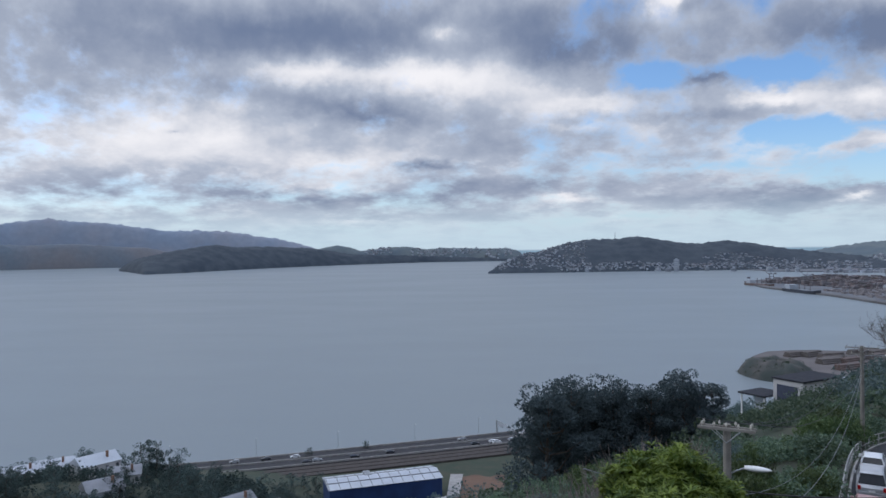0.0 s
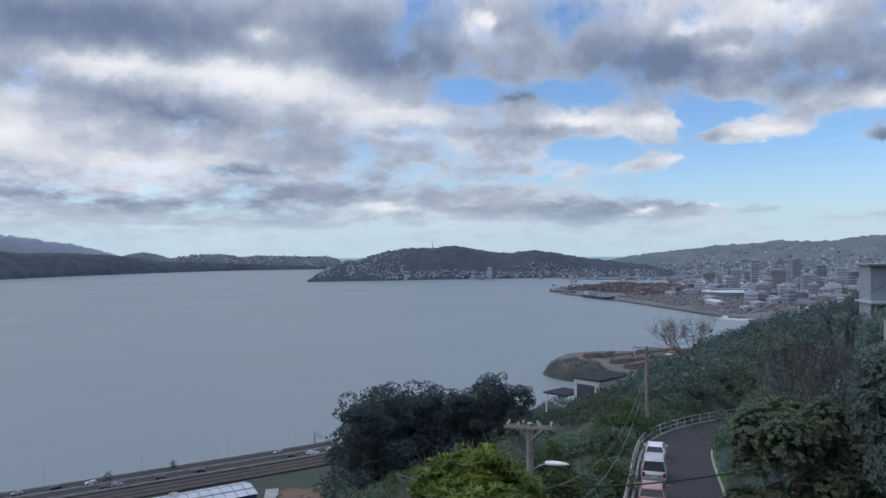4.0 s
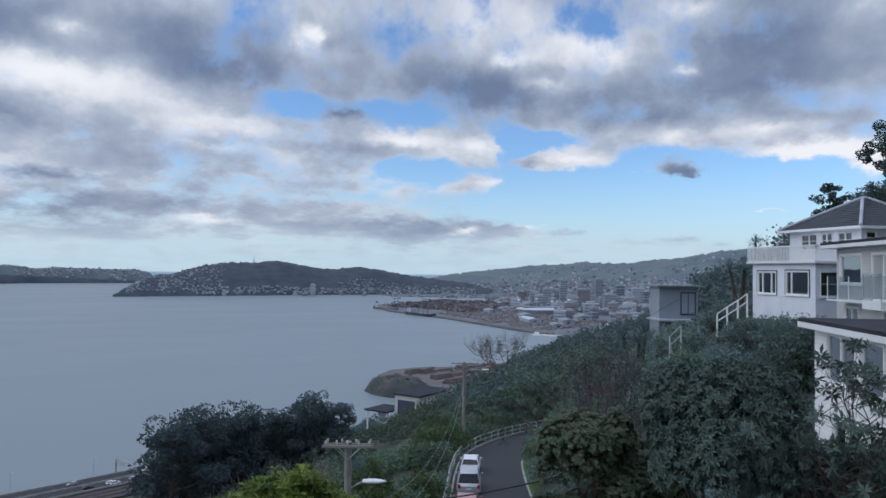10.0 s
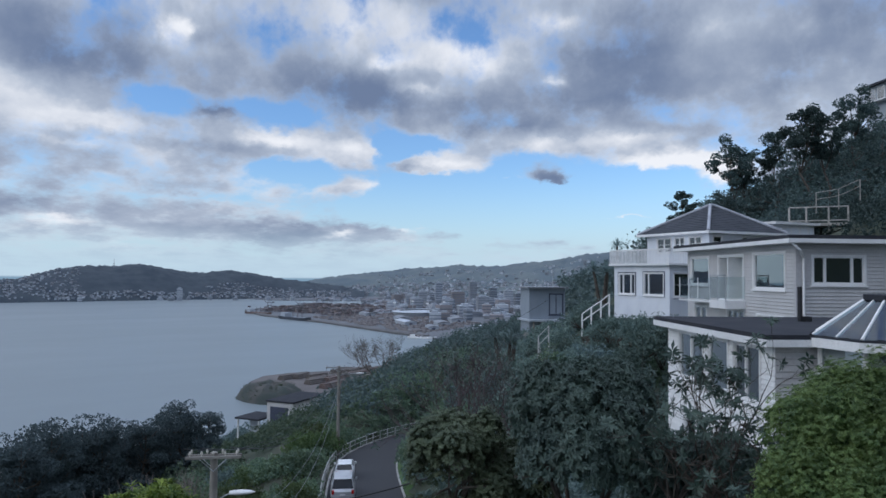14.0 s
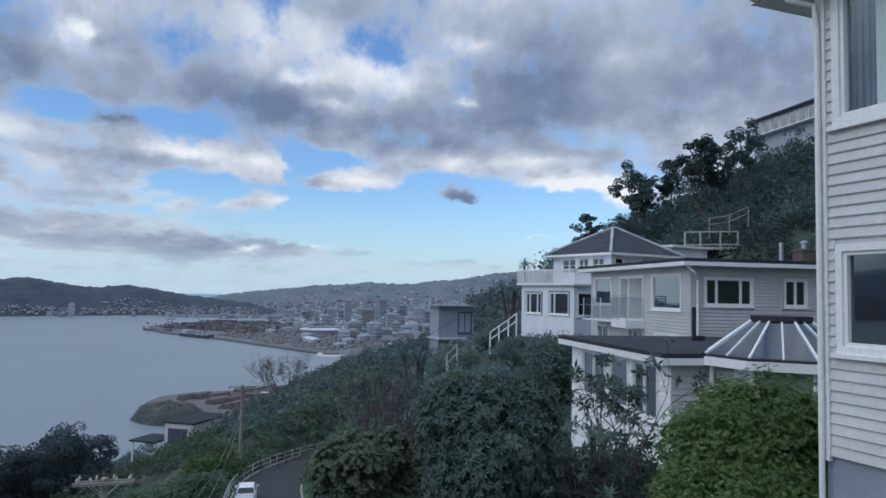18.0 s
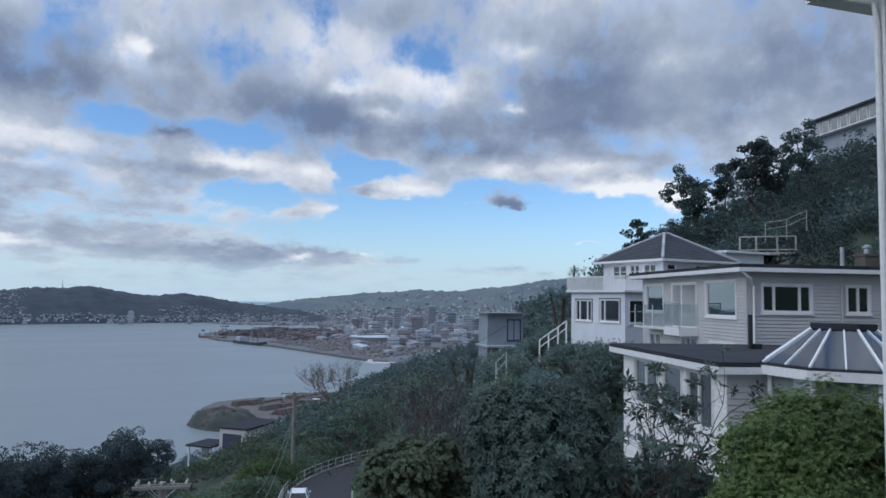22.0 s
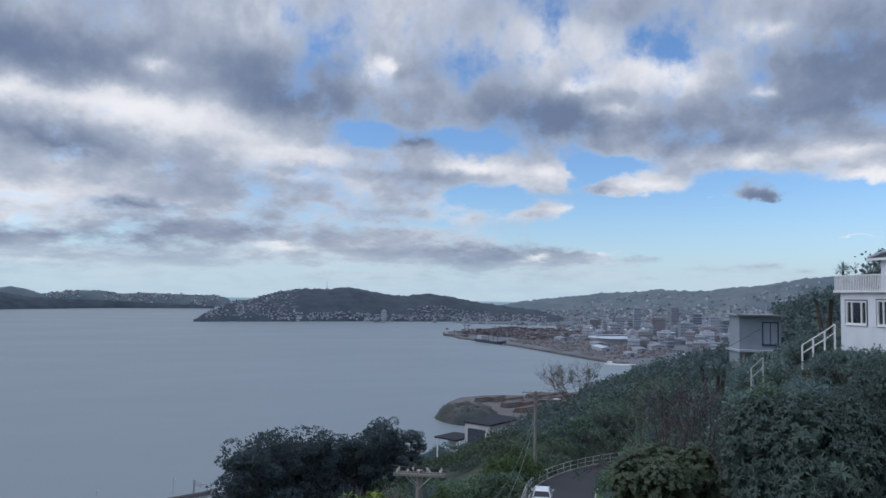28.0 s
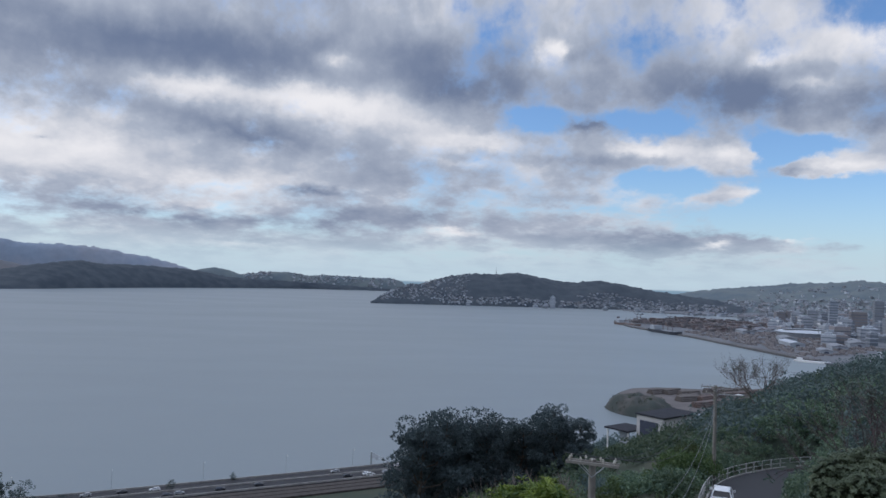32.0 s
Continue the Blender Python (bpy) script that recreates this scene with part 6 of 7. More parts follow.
    Solid().tube((2 * k, 0, 6.4 if k % 2 else 7.6), (2 * k + 2, 0, 7.6 if k % 2 else 6.4), 0.09).done("lattice", "steel", gantry)
Solid().box(1.5, 8.5, -0.35, -0.2, 5.2, 7.9).done("sign_panel", "grey_wall", gantry, "grey back of a road sign")
lamp_post = thing("lamp_post", pose(0, 0, -500), "slim grey motorway lamp post", "lamp post", "motorway lamp posts")
Solid().tube((0, 0, 0), (0, 0, 9), 0.1, 0.06, 6).done("post", "steel", lamp_post)
Solid().line([(0, 0, 9), (0.5, 0, 9.3), (2.0, 0, 9.4)], 0.05, 5).done("lamp_arm", "steel", lamp_post)
Solid().box(1.7, 2.4, -0.12, 0.12, 9.33, 9.45).done("lamp_head", "white_paint", lamp_post)
for s in (110, 148, 186, 224, 262, 296, 330, 344):
    x, y, z, az = shore_point(s, 9.9)
    copy_thing(lamp_post, facing(x, y, z + 0.4, az))

# white-roofed warehouse below the slope
warehouse = thing("warehouse", facing(*at_bearing(-8.1, 264), 3.6, 73), "long warehouse with bright white metal roof and blue end wall", "warehouse")
Solid().box(-15.5, 0, 0, 43, -2, 8.0).done("wall", "blue_wall", warehouse, "deep blue painted walls")
Solid().add([(-16, -0.4, 8.2), (-16, 43.4, 8.2), (-8, 43.4, 9.6), (-8, -0.4, 9.6), (0.5, 43.4, 8.2), (0.5, -0.4, 8.2)], [(0, 3, 2, 1), (3, 5, 4, 2), (0, 1, 4, 5), (0, 5, 3), (1, 2, 4)]).done("roof", "iron_white", warehouse, "low white metal roof")
for k in range(11):
    y = 4 * k
    Solid().line([(-16, y, 8.26), (-8, y, 9.66), (0.5, y, 8.26)], 0.16, 4).done("roof_seam", "iron_grey", warehouse)
for x in (-11, -4.5):
    Solid().box(x - 0.2, x + 0.2, -0.4, 43.4, 8.9, 9.25).done("skylight_strip", "iron_grey", warehouse)
for k in range(4):
    Solid().box(-13.5 + 1.4 * k, -12.6 + 1.4 * k, 15, 17.5, 8.6, 9.8).done("roof_vent", "steel", warehouse)

# clay bank with its haul road
def bank(U, V):
    az = np.radians(U)
    x, y = V * np.sin(az), V * np.cos(az)
    return x, y, land(x, y) + 1.2 + 0.5 * np.sin(x * 0.6) * np.sin(y * 0.5)
tagged(sheet("clay_bank", np.linspace(1.6, 5.8, 16), np.linspace(150, 300, 40), bank, "clay"), "bare orange-brown clay bank cut into the slope", "bank")
def track_rule(U, V):
    x, y = V * np.sin(np.radians(0.2 + (V - 150) * 0.012 + U)), V * np.cos(np.radians(0.2 + (V - 150) * 0.012 + U))
    return x, y, land(x, y) + 1.9
tagged(sheet("track", np.linspace(-0.5, 0.5, 5), np.linspace(150, 300, 30), track_rule, "concrete"), "pale gravel track beside the clay bank", "track")


def cottage(x, y, az, w, l, h, roof, walls, label, name="house", ground=None, base=None, group=""):
    """A small far house: walls, gabled roof with eaves, windows, door and chimney."""
    z = land_z(x, y) if ground is None else ground
    ob = thing(name, facing(x, y, z, az), label, "house", group)
    Solid().box(-w / 2, w / 2, -l / 2, l / 2, -3, h).done("wall", walls, ob)
    e, r = 0.4, h + w * 0.28
    Solid().add([(-w / 2 - e, -l / 2 - e, h - 0.15), (w / 2 + e, -l / 2 - e, h - 0.15), (0, -l / 2 - e, r), (-w / 2 - e, l / 2 + e, h - 0.15), (w / 2 + e, l / 2 + e, h - 0.15), (0, l / 2 + e, r)],
                [(0, 1, 2), (3, 5, 4), (0, 2, 5, 3), (1, 4, 5, 2), (0, 3, 4, 1)]).done("roof", roof, ob)
    for k in range(max(2, int(l / 3))):
        yy = -l / 2 + 1.2 + k * (l - 2.4) / max(1, int(l / 3) - 1)
        for sx in (-1, 1):
            Solid().box(sx * w / 2 - 0.04, sx * w / 2 + 0.04, yy - 0.5, yy + 0.5, h * 0.4, h * 0.8).done("window", "dark_glass", ob)
    for xx in (-w / 4, w / 4):
        Solid().box(xx - 0.5, xx + 0.5, -l / 2 - 0.04, -l / 2 + 0.04, h * 0.4, h * 0.8).done("window", "dark_glass", ob)
    Solid().box(w * 0.2, w * 0.2 + 0.7, l * 0.2, l * 0.2 + 0.7, h, r + 0.7).done("chimney", "brick", ob)
    return ob


for az, d, turn, w, l, h, roof, walls, label in (
        (-27.6, 292, 60, 8, 14, 5, "iron_white", "house_white", "long white building with pale roof among trees"),
        (-29.6, 285, 45, 8, 12, 5, "iron_white", "house_white", "white house half hidden by trees"),
        (-24.9, 272, 40, 9, 13, 5, "iron_white", "house_white", "white-roofed cottage above the shore trees"),
        (-23.0, 262, 70, 8, 10, 4, "iron_grey", "house_white", "grey-roofed house among trees"),
        (-24.5, 232, 50, 9, 10, 4, "iron_grey", "grey_wall", "grey house roof between bushes"),
        (-15.3, 238, 45, 9, 11, 4, "iron_grey", "grey_wall", "house with grey gabled roof below the slope"),
        (-13.2, 236, 70, 8, 10, 4, "iron_white", "house_white", "pale-roofed house by the railway land"),
        (-10.6, 236, 80, 8, 11, 4, "iron_grey", "house_white", "white house with two roof planes")):
    cottage(*at_bearing(az, d), turn, w, l, h, roof, walls, label)

# modern flat-roofed building lower on the slope
block = thing("building", facing(*at_bearing(29.0, 196), 61.0, 62), "pale flat-roofed building standing lower on the slope", "building")
Solid().box(-8.0, 0, -8, 7, -6, 5.6).done("wall", "grey_paint", block)
Solid().box(-8.3, 0.3, -8.3, 7.3, 5.6, 6.0).done("roof", "membrane", block)
Solid().box(-4, 0.0, 7.3, 12, -6, 4.5).box(-4.3, 0.3, 7.3, 12.3, 4.5, 4.9).done("wing", "grey_wall", block)
Solid().box(-8.06, -7.98, -6, -3, 0.5, 3.4).done("window", "dark_glass", block)
Solid().box(-7, -1.5, -8.06, -7.98, 0.5, 4.4).done("garage_door", "dark_trim", block)
Solid().box(-16, -8.4, -11, -2, 1.0, 1.4).done("carport_roof", "membrane", block)
for x, y in ((-15.5, -10.5), (-15.5, -2.5), (-9, -10.5)):
    Solid().box(x, x + 0.3, y, y + 0.3, -6, 1.0).done("post", "white_paint", block)
Solid().box(-12.5, -9.5, -9, -8.8, -2.5, 1.0).done("screen_wall", "grey_wall", block)

# ---------------------------------------------------------------- log yard and port
rngp = np.random.default_rng(4)
def log_stack(material, label):
    ob = thing("log_stack", pose(0, 0, -500), label, "log stack", "log stacks")
    first = None
    for row in range(3):
        for i in range(5 - row):
            if first is None:
                first = Solid().tube((0, 0, 0), (0, 22, 0), 0.8, 0.74, 7).done("log", material, ob)
                o = first
            else:
                o = new("log", first.data)
                o.parent = ob
            o.location = (i * 1.65 + row * 0.83, 0, 0.8 + row * 1.4)
    return ob


log_kinds = [log_stack("log", "stack of sawn logs on the yard"), log_stack("iron_rust", "long rust-red stack of timber on the yard")]
for k in range(64):
    x, y = 292 + rngp.uniform(0, 190), 552 + rngp.uniform(-60, 62)
    copy_thing(log_kinds[k % 3 == 0], pose(x, y, 3.0, 0, 0, -70 + rngp.uniform(-12, 12)))
for x, y, w, l, h in ((440, 515, 18, 40, 5), (476, 560, 12, 34, 4)):
    ob = thing("shed", facing(x, y, 3, 60), "low grey-roofed shed on the log yard", "shed")
    Solid().box(-w / 2, w / 2, -l / 2, l / 2, 0, h).done("wall", "grey_wall", ob)
    Solid().box(-w / 2 - 0.5, w / 2 + 0.5, -l / 2 - 0.5, l / 2 + 0.5, h, h + 0.6).done("roof", "iron_rust" if l > 45 else "iron_grey", ob)


def knoll(U, V):
    x, y = 261 + 27 * np.cos(U) * V, 536 + 36 * np.sin(U) * V
    return x, y, -2.0 + 13.0 * (1 - V ** 5) + 5.0 * np.sin(U * 7) * V * (1 - V) + np.sin(U * 3 + V * 9) * 0.8
tagged(sheet("knoll", np.linspace(0, 2 * math.pi, 40), np.linspace(0.02, 1, 14), knoll, "scrubland"), "rough rocky scrub-topped point at the end of the yard", "headland")

stack = Solid()
for k in range(420):
    p, q = rngp.uniform(0, 1), rngp.uniform(0, 1)
    x, y = 800 + 330 * p + 60 * q, 1740 + 230 * p - 330 * q
    n = rngp.integers(1, 5)
    a = 24 if rngp.uniform() < 0.6 else 12
    for i in range(n):
        stack.box(x, x + 12, y, y + 2.6 * (a // 6), 2.3 + 2.6 * i, 4.8 + 2.6 * i)
tagged(stack.done("container_stacks", "container"), "many stacked red and brown shipping containers on the wharf", "containers", kind="stuff")


goods = Solid()
for k in range(620):
    p, q = rngp.uniform(0, 1), rngp.uniform(0, 1)
    x, y = 725 + 60 * p + 260 * q, 940 + 480 * p + 120 * q
    w, l, h = rngp.uniform(2, 5), rngp.uniform(4, 16), rngp.uniform(1.5, 4)
    goods.box(x, x + w, y, y + l, 2.2, 2.2 + h)
tagged(goods.done("yard_goods", "tower_warm"), "wagons, trucks and stacked goods spread over the port yard", "goods", kind="stuff")


def crane(x, y, az, label="tall dark port crane with raised boom"):
    ob = thing("port_crane", facing(x, y, 2.2, az), label, "crane", "port cranes")
    for sx in (-8, 8):
        for sy in (-10, 10):
            Solid().tube((sx, sy, 0), (sx * 0.8, sy * 0.8, 38), 0.9, 0.7, 6).done("leg", "crane_paint", ob)
    Solid().box(-8, 8, -10, 10, 24, 26).done("portal", "crane_paint", ob)
    Solid().box(-1.5, 1.5, -22, 14, 37, 39.5).done("girder", "crane_paint", ob)
    Solid().tube((0, 14, 38), (0, 38, 62), 1.0, 0.6, 6).done("boom", "crane_paint", ob)
    Solid().tube((0, 4, 38), (0, 2, 58), 0.7, 0.5, 6).done("mast", "crane_paint", ob)
    Solid().box(-3, 3, -20, -12, 39.5, 43).done("machine_house", "crane_paint", ob)
    ob.scale = (0.55, 0.55, 0.55)


for x, y in ((838, 1742), (880, 1650), (930, 1600)):
    crane(x, y, -60)


def ship(x, y, az, l, hull, label):
    ob = thing("ship", facing(x, y, 0, az), label, "ship")
    w, h = l * 0.085, l * 0.05
    Solid().loft([[(-w * a, yy, -1), (w * a, yy, -1), (w * b, yy, h * t), (-w * b, yy, h * t)] for yy, a, b, t in ((-l / 2, 0.7, 0.95, 1.1), (-l * 0.3, 0.95, 1, 1), (l * 0.25, 0.95, 1, 1), (l * 0.42, 0.5, 0.75, 1.15), (l / 2, 0.05, 0.2, 1.4))]).done("hull", hull, ob)
    Solid().box(-w * 0.85, w * 0.85, -l * 0.42, -l * 0.27, h, h + l * 0.07).done("bridge", "grey_wall" if l > 60 else "white_paint", ob)
    Solid().box(-w * 0.3, w * 0.3, -l * 0.45, -l * 0.40, h + l * 0.1, h + l * 0.14).done("funnel", "crane_paint", ob)
    for k in range(3):
        Solid().tube((0, -l * 0.1 + l * 0.16 * k, h), (0, -l * 0.1 + l * 0.16 * k, h + l * 0.13), l * 0.006).done("mast", "crane_paint", ob)
    return ob


ship(735, 1400, 178, 120, "car_dark", "dark cargo ship moored at the container wharf")
ship(762, 1640, 170, 100, "iron_rust", "rust-red cargo ship moored at the wharf")
ship(690, 895, 140, 46, "white_paint", "small white ferry moored by the sea wall")

bowl = thing("stadium", facing(1040, 1360, 2.2, 60), "round sports stadium with a pale roof rim", "stadium")
def oval(a, b, z, n=40):
    return [(a * math.cos(2 * math.pi * i / n), b * math.sin(2 * math.pi * i / n), z) for i in range(n)]
Solid().loft([oval(56, 76, 0), oval(60, 80, 9)]).done("outer_wall", "iron_white", bowl)
Solid().loft([oval(62, 82, 9), oval(63, 84, 11), oval(49, 68, 14), oval(47, 66, 13), oval(60, 80, 10.5)]).done("roof_rim", "iron_white", bowl)
for k in range(4):
    x, y = 58 * math.cos(k * math.pi / 2 + 0.8), 78 * math.sin(k * math.pi / 2 + 0.8)
    mast = Solid().tube((x, y, 8), (x, y, 30), 0.7, 0.6, 6).done("light_mast", "steel", bowl)
    Solid().box(x - 3, x + 3, y - 0.6, y + 0.6, 30, 33).done("light_bank", "white_paint", mast)

for x, y, w, l, h, az, roof in ((830, 1130, 40, 110, 10, 20, "iron_white"), (900, 1240, 45, 90, 9, 25, "iron_grey"), (880, 1080, 40, 90, 9, 30, "iron_grey"), (960, 1130, 50, 80, 11, 30, "iron_grey"), (1010, 1200, 40, 70, 10, 40, "iron_grey"),
                                (800, 1010, 30, 70, 8, 30, "iron_grey"), (860, 950, 34, 60, 9, 35, "iron_white"), (1120, 1180, 45, 80, 14, 40, "iron_grey"), (1000, 1010, 40, 70, 12, 40, "iron_grey"), (930, 1420, 40, 100, 9, 20, "iron_grey")):
    ob = thing("warehouse", facing(x, y, 2.2, az), "large " + ("white" if roof == "iron_white" else "grey") + "-roofed port shed near the sea wall", "warehouse", "port sheds")
    w, l, h = 0.6 * w, 0.65 * l, 0.75 * h
    Solid().box(-w / 2, w / 2, -l / 2, l / 2, 0, h).done("wall", "grey_wall", ob)
    Solid().add([(-w / 2 - 1, -l / 2 - 1, h), (w / 2 + 1, -l / 2 - 1, h), (0, -l / 2 - 1, h + w * 0.12), (-w / 2 - 1, l / 2 + 1, h), (w / 2 + 1, l / 2 + 1, h), (0, l / 2 + 1, h + w * 0.12)], [(0, 1, 2), (3, 5, 4), (0, 2, 5, 3), (1, 4, 5, 2), (0, 3, 4, 1)]).done("roof", roof, ob)
    Solid().box(-3, 3, -l / 2 - 0.1, -l / 2 + 0.2, 0, h * 0.7).done("door", "dark_trim", ob)


# ---------------------------------------------------------------- city
def tower(x, y, az, w, l, h, walls, label, crown=0):
    """An office block: walls, a dark glass band at every few storeys, roof plant."""
    ob = thing("office_block", facing(x, y, 2.2, az), label, "building", "city office blocks")
    Solid().box(-w / 2, w / 2, -l / 2, l / 2, 0, h).done("wall", walls, ob)
    glass = "tower_dark" if walls != "tower_dark" else "tower_pale"
    z = 5.0
    while z < h - 3:
        Solid().box(-w / 2 - 0.15, w / 2 + 0.15, -l / 2 - 0.15, l / 2 + 0.15, z, z + 1.9).done("window_band", glass, ob)
        z += 7.2
    Solid().box(-w / 4, w / 4, -l / 4, l / 4, h, h + 4).done("roof_plant", "grey_wall", ob)
    if crown:
        Solid().tube((0, 0, h + 4), (0, 0, h + 4 + crown), 0.8, 0.3, 6).done("mast", "steel", ob)


rngc = np.random.default_rng(12)
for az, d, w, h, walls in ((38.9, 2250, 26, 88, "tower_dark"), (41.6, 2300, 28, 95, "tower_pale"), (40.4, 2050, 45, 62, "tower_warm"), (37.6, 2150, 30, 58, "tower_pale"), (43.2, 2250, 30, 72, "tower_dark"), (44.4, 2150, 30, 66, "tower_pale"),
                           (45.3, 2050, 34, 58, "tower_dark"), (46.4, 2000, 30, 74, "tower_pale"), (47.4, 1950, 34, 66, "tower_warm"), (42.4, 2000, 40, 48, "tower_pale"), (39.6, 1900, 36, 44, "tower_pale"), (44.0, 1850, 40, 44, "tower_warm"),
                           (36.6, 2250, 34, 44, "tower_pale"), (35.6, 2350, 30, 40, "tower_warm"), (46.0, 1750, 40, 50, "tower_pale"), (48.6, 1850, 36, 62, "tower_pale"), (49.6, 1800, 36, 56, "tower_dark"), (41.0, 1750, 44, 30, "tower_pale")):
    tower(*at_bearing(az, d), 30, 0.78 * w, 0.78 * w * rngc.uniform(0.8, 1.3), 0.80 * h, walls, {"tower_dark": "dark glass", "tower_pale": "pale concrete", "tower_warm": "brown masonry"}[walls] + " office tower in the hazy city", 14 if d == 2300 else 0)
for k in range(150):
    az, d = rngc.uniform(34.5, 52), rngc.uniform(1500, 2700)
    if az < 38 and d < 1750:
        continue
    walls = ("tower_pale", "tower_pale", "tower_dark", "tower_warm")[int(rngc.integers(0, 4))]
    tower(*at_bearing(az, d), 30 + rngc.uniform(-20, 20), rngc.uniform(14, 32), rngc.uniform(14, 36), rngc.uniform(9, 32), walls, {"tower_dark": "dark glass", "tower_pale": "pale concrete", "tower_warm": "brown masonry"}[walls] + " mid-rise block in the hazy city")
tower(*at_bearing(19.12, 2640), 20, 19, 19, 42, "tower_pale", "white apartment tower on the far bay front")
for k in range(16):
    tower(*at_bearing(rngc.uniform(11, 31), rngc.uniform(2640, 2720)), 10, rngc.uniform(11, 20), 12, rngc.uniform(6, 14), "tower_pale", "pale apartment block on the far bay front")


def suburb(name, rule, boxes, label, size, seed, lift=0.0, walls="house_far"):
    """Small houses scattered over a hill: boxes with gabled roofs, standing on its surface."""
    r = np.random.default_rng(seed)
    body, top = Solid(), Solid()
    for a0, a1, v0, v1, n in boxes:
        U, V = r.uniform(a0, a1, n), r.uniform(v0, v1, n)
        X, Y, Z = rule(U[:, None], V[:, None])
        for x, y, z in zip(X[:, 0], Y[:, 0], Z[:, 0]):
            w, l, h, t = r.uniform(0.7, 1.2) * size, r.uniform(0.8, 1.7) * size, r.uniform(0.5, 1.0) * size, r.uniform(0, 3.1)
            c, s = math.cos(t), math.sin(t)
            q = lambda p, o, e: (x + p * c - o * s, y + p * s + o * c, z + e + lift)
            v = [q(p, o, e) for e in (-6, h) for p, o in ((-w, -l), (w, -l), (w, l), (-w, l))]
            body.add(v, [(0, 1, 5, 4), (1, 2, 6, 5), (2, 3, 7, 6), (3, 0, 4, 7)])
            g = [q(p * 1.1, o * 1.05, h) for p, o in ((-w, -l), (w, -l), (w, l), (-w, l))] + [q(0, -l * 1.05, h * 1.5), q(0, l * 1.05, h * 1.5)]
            top.add(g, [(0, 1, 4), (2, 3, 5), (1, 2, 5, 4), (3, 0, 4, 5)])
    ob = thing(name, Matrix.Identity(4), label, "houses", kind="stuff")
    tagged(body.done("walls", walls, ob), kind="stuff")
    tagged(top.done("roofs", "roof_far", ob), kind="stuff")


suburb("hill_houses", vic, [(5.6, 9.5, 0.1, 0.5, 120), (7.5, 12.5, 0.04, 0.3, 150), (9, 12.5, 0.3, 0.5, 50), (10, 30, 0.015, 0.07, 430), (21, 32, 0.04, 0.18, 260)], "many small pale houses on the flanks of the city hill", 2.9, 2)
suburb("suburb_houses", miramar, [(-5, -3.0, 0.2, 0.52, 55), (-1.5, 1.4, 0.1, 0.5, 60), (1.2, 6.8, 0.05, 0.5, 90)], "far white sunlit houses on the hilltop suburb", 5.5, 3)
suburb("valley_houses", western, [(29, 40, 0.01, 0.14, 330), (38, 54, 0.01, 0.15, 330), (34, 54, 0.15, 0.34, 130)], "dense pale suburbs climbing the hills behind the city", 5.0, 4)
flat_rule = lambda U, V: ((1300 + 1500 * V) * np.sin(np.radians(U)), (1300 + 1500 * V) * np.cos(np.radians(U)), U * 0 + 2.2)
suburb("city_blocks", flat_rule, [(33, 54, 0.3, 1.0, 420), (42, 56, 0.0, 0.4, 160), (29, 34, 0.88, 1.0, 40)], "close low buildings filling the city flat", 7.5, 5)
x, y = at_bearing(14.6, 3050)
mast = thing("radio_mast", pose(x, y, 110), "tall thin lattice radio mast on the hilltop", "mast")
Solid().tube((0, 0, 0), (0, 0, 42), 1.6, 0.5, 6).done("mast", "steel", mast)
Solid().box(-2.5, 2.5, -2.5, 2.5, 20, 22).done("platform", "steel", mast)


# ---------------------------------------------------------------- plants of the hillside
big_shrub = whorl_shrub(21, 2.3, 3.4, 3200, 8, 0.155, "leaf_shrub", "large dense dark green shrub with leathery leaves", 0.34, 0.35)
bright_shrub = whorl_shrub(22, 1.9, 2.7, 3800, 9, 0.088, "leaf_bright", "rounded bright green shrub beside the cream house", 0.36, 0.02, 9, 1.0, 0.26)
olive_shrub = whorl_shrub(24, 2.3, 3.4, 2600, 8, 0.14, "leaf_olive", "olive green shrub with mixed yellowing leaves", 0.4, 0.15)
yellow_bush = whorl_shrub(23, 1.7, 2.6, 420, 8, 0.44, "leaf_yellow", "yellow-green leafy shrub on the bank", 0.26, 0.0, 9, 1.6, 0.42)
bushes = [bush_prototype(30 + k, 2.0, h, 190, 15, 0.2, "leaf_bush", "dense green bush on the hillside", 0.6, lobes=5 + k % 3) for k, h in enumerate((2.2, 2.8, 3.4, 2.5))]
dark_bushes = [bush_prototype(40 + k, 2.2, 3.2 + k, 190, 15, 0.21, "leaf_dark", "dark green bush on the hillside", 0.6, lobes=6) for k in range(2)]
grey_bush = bush_prototype(45, 1.8, 2.6, 130, 14, 0.2, "leaf_grey", "grey-green bush on the bank", 0.5)
pine = [padded_tree(50 + k, 13, 3.7, 0.3, 24, 130, 0.31, 1.6, "leaf_pine", "tall dark pine with a rounded crown of dense pads", "pine_tree", "pine", 0.22) for k in range(3)]
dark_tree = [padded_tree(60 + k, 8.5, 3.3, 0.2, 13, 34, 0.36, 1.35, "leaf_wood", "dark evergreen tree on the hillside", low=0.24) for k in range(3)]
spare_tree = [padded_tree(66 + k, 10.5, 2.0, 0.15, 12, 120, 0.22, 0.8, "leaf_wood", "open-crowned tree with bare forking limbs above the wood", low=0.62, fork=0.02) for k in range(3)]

for az, d, z, turn, size, tall in ((51.3, 13.0, 95.8, 0.4, 0.61, 1.32), (46.6, 12.4, 93.8, 5.1, 0.6, 1.1), (56.0, 12.4, 93.8, 4.0, 0.6, 1.1), (51.0, 11.6, 93.2, 2.0, 0.7, 1.1), (58.4, 14.4, 95.2, 3.1, 0.5, 1.1), (61.4, 14.2, 95.3, 1.2, 0.48, 1.1), (63.6, 13.6, 95.0, 5.2, 0.46, 1.1)):
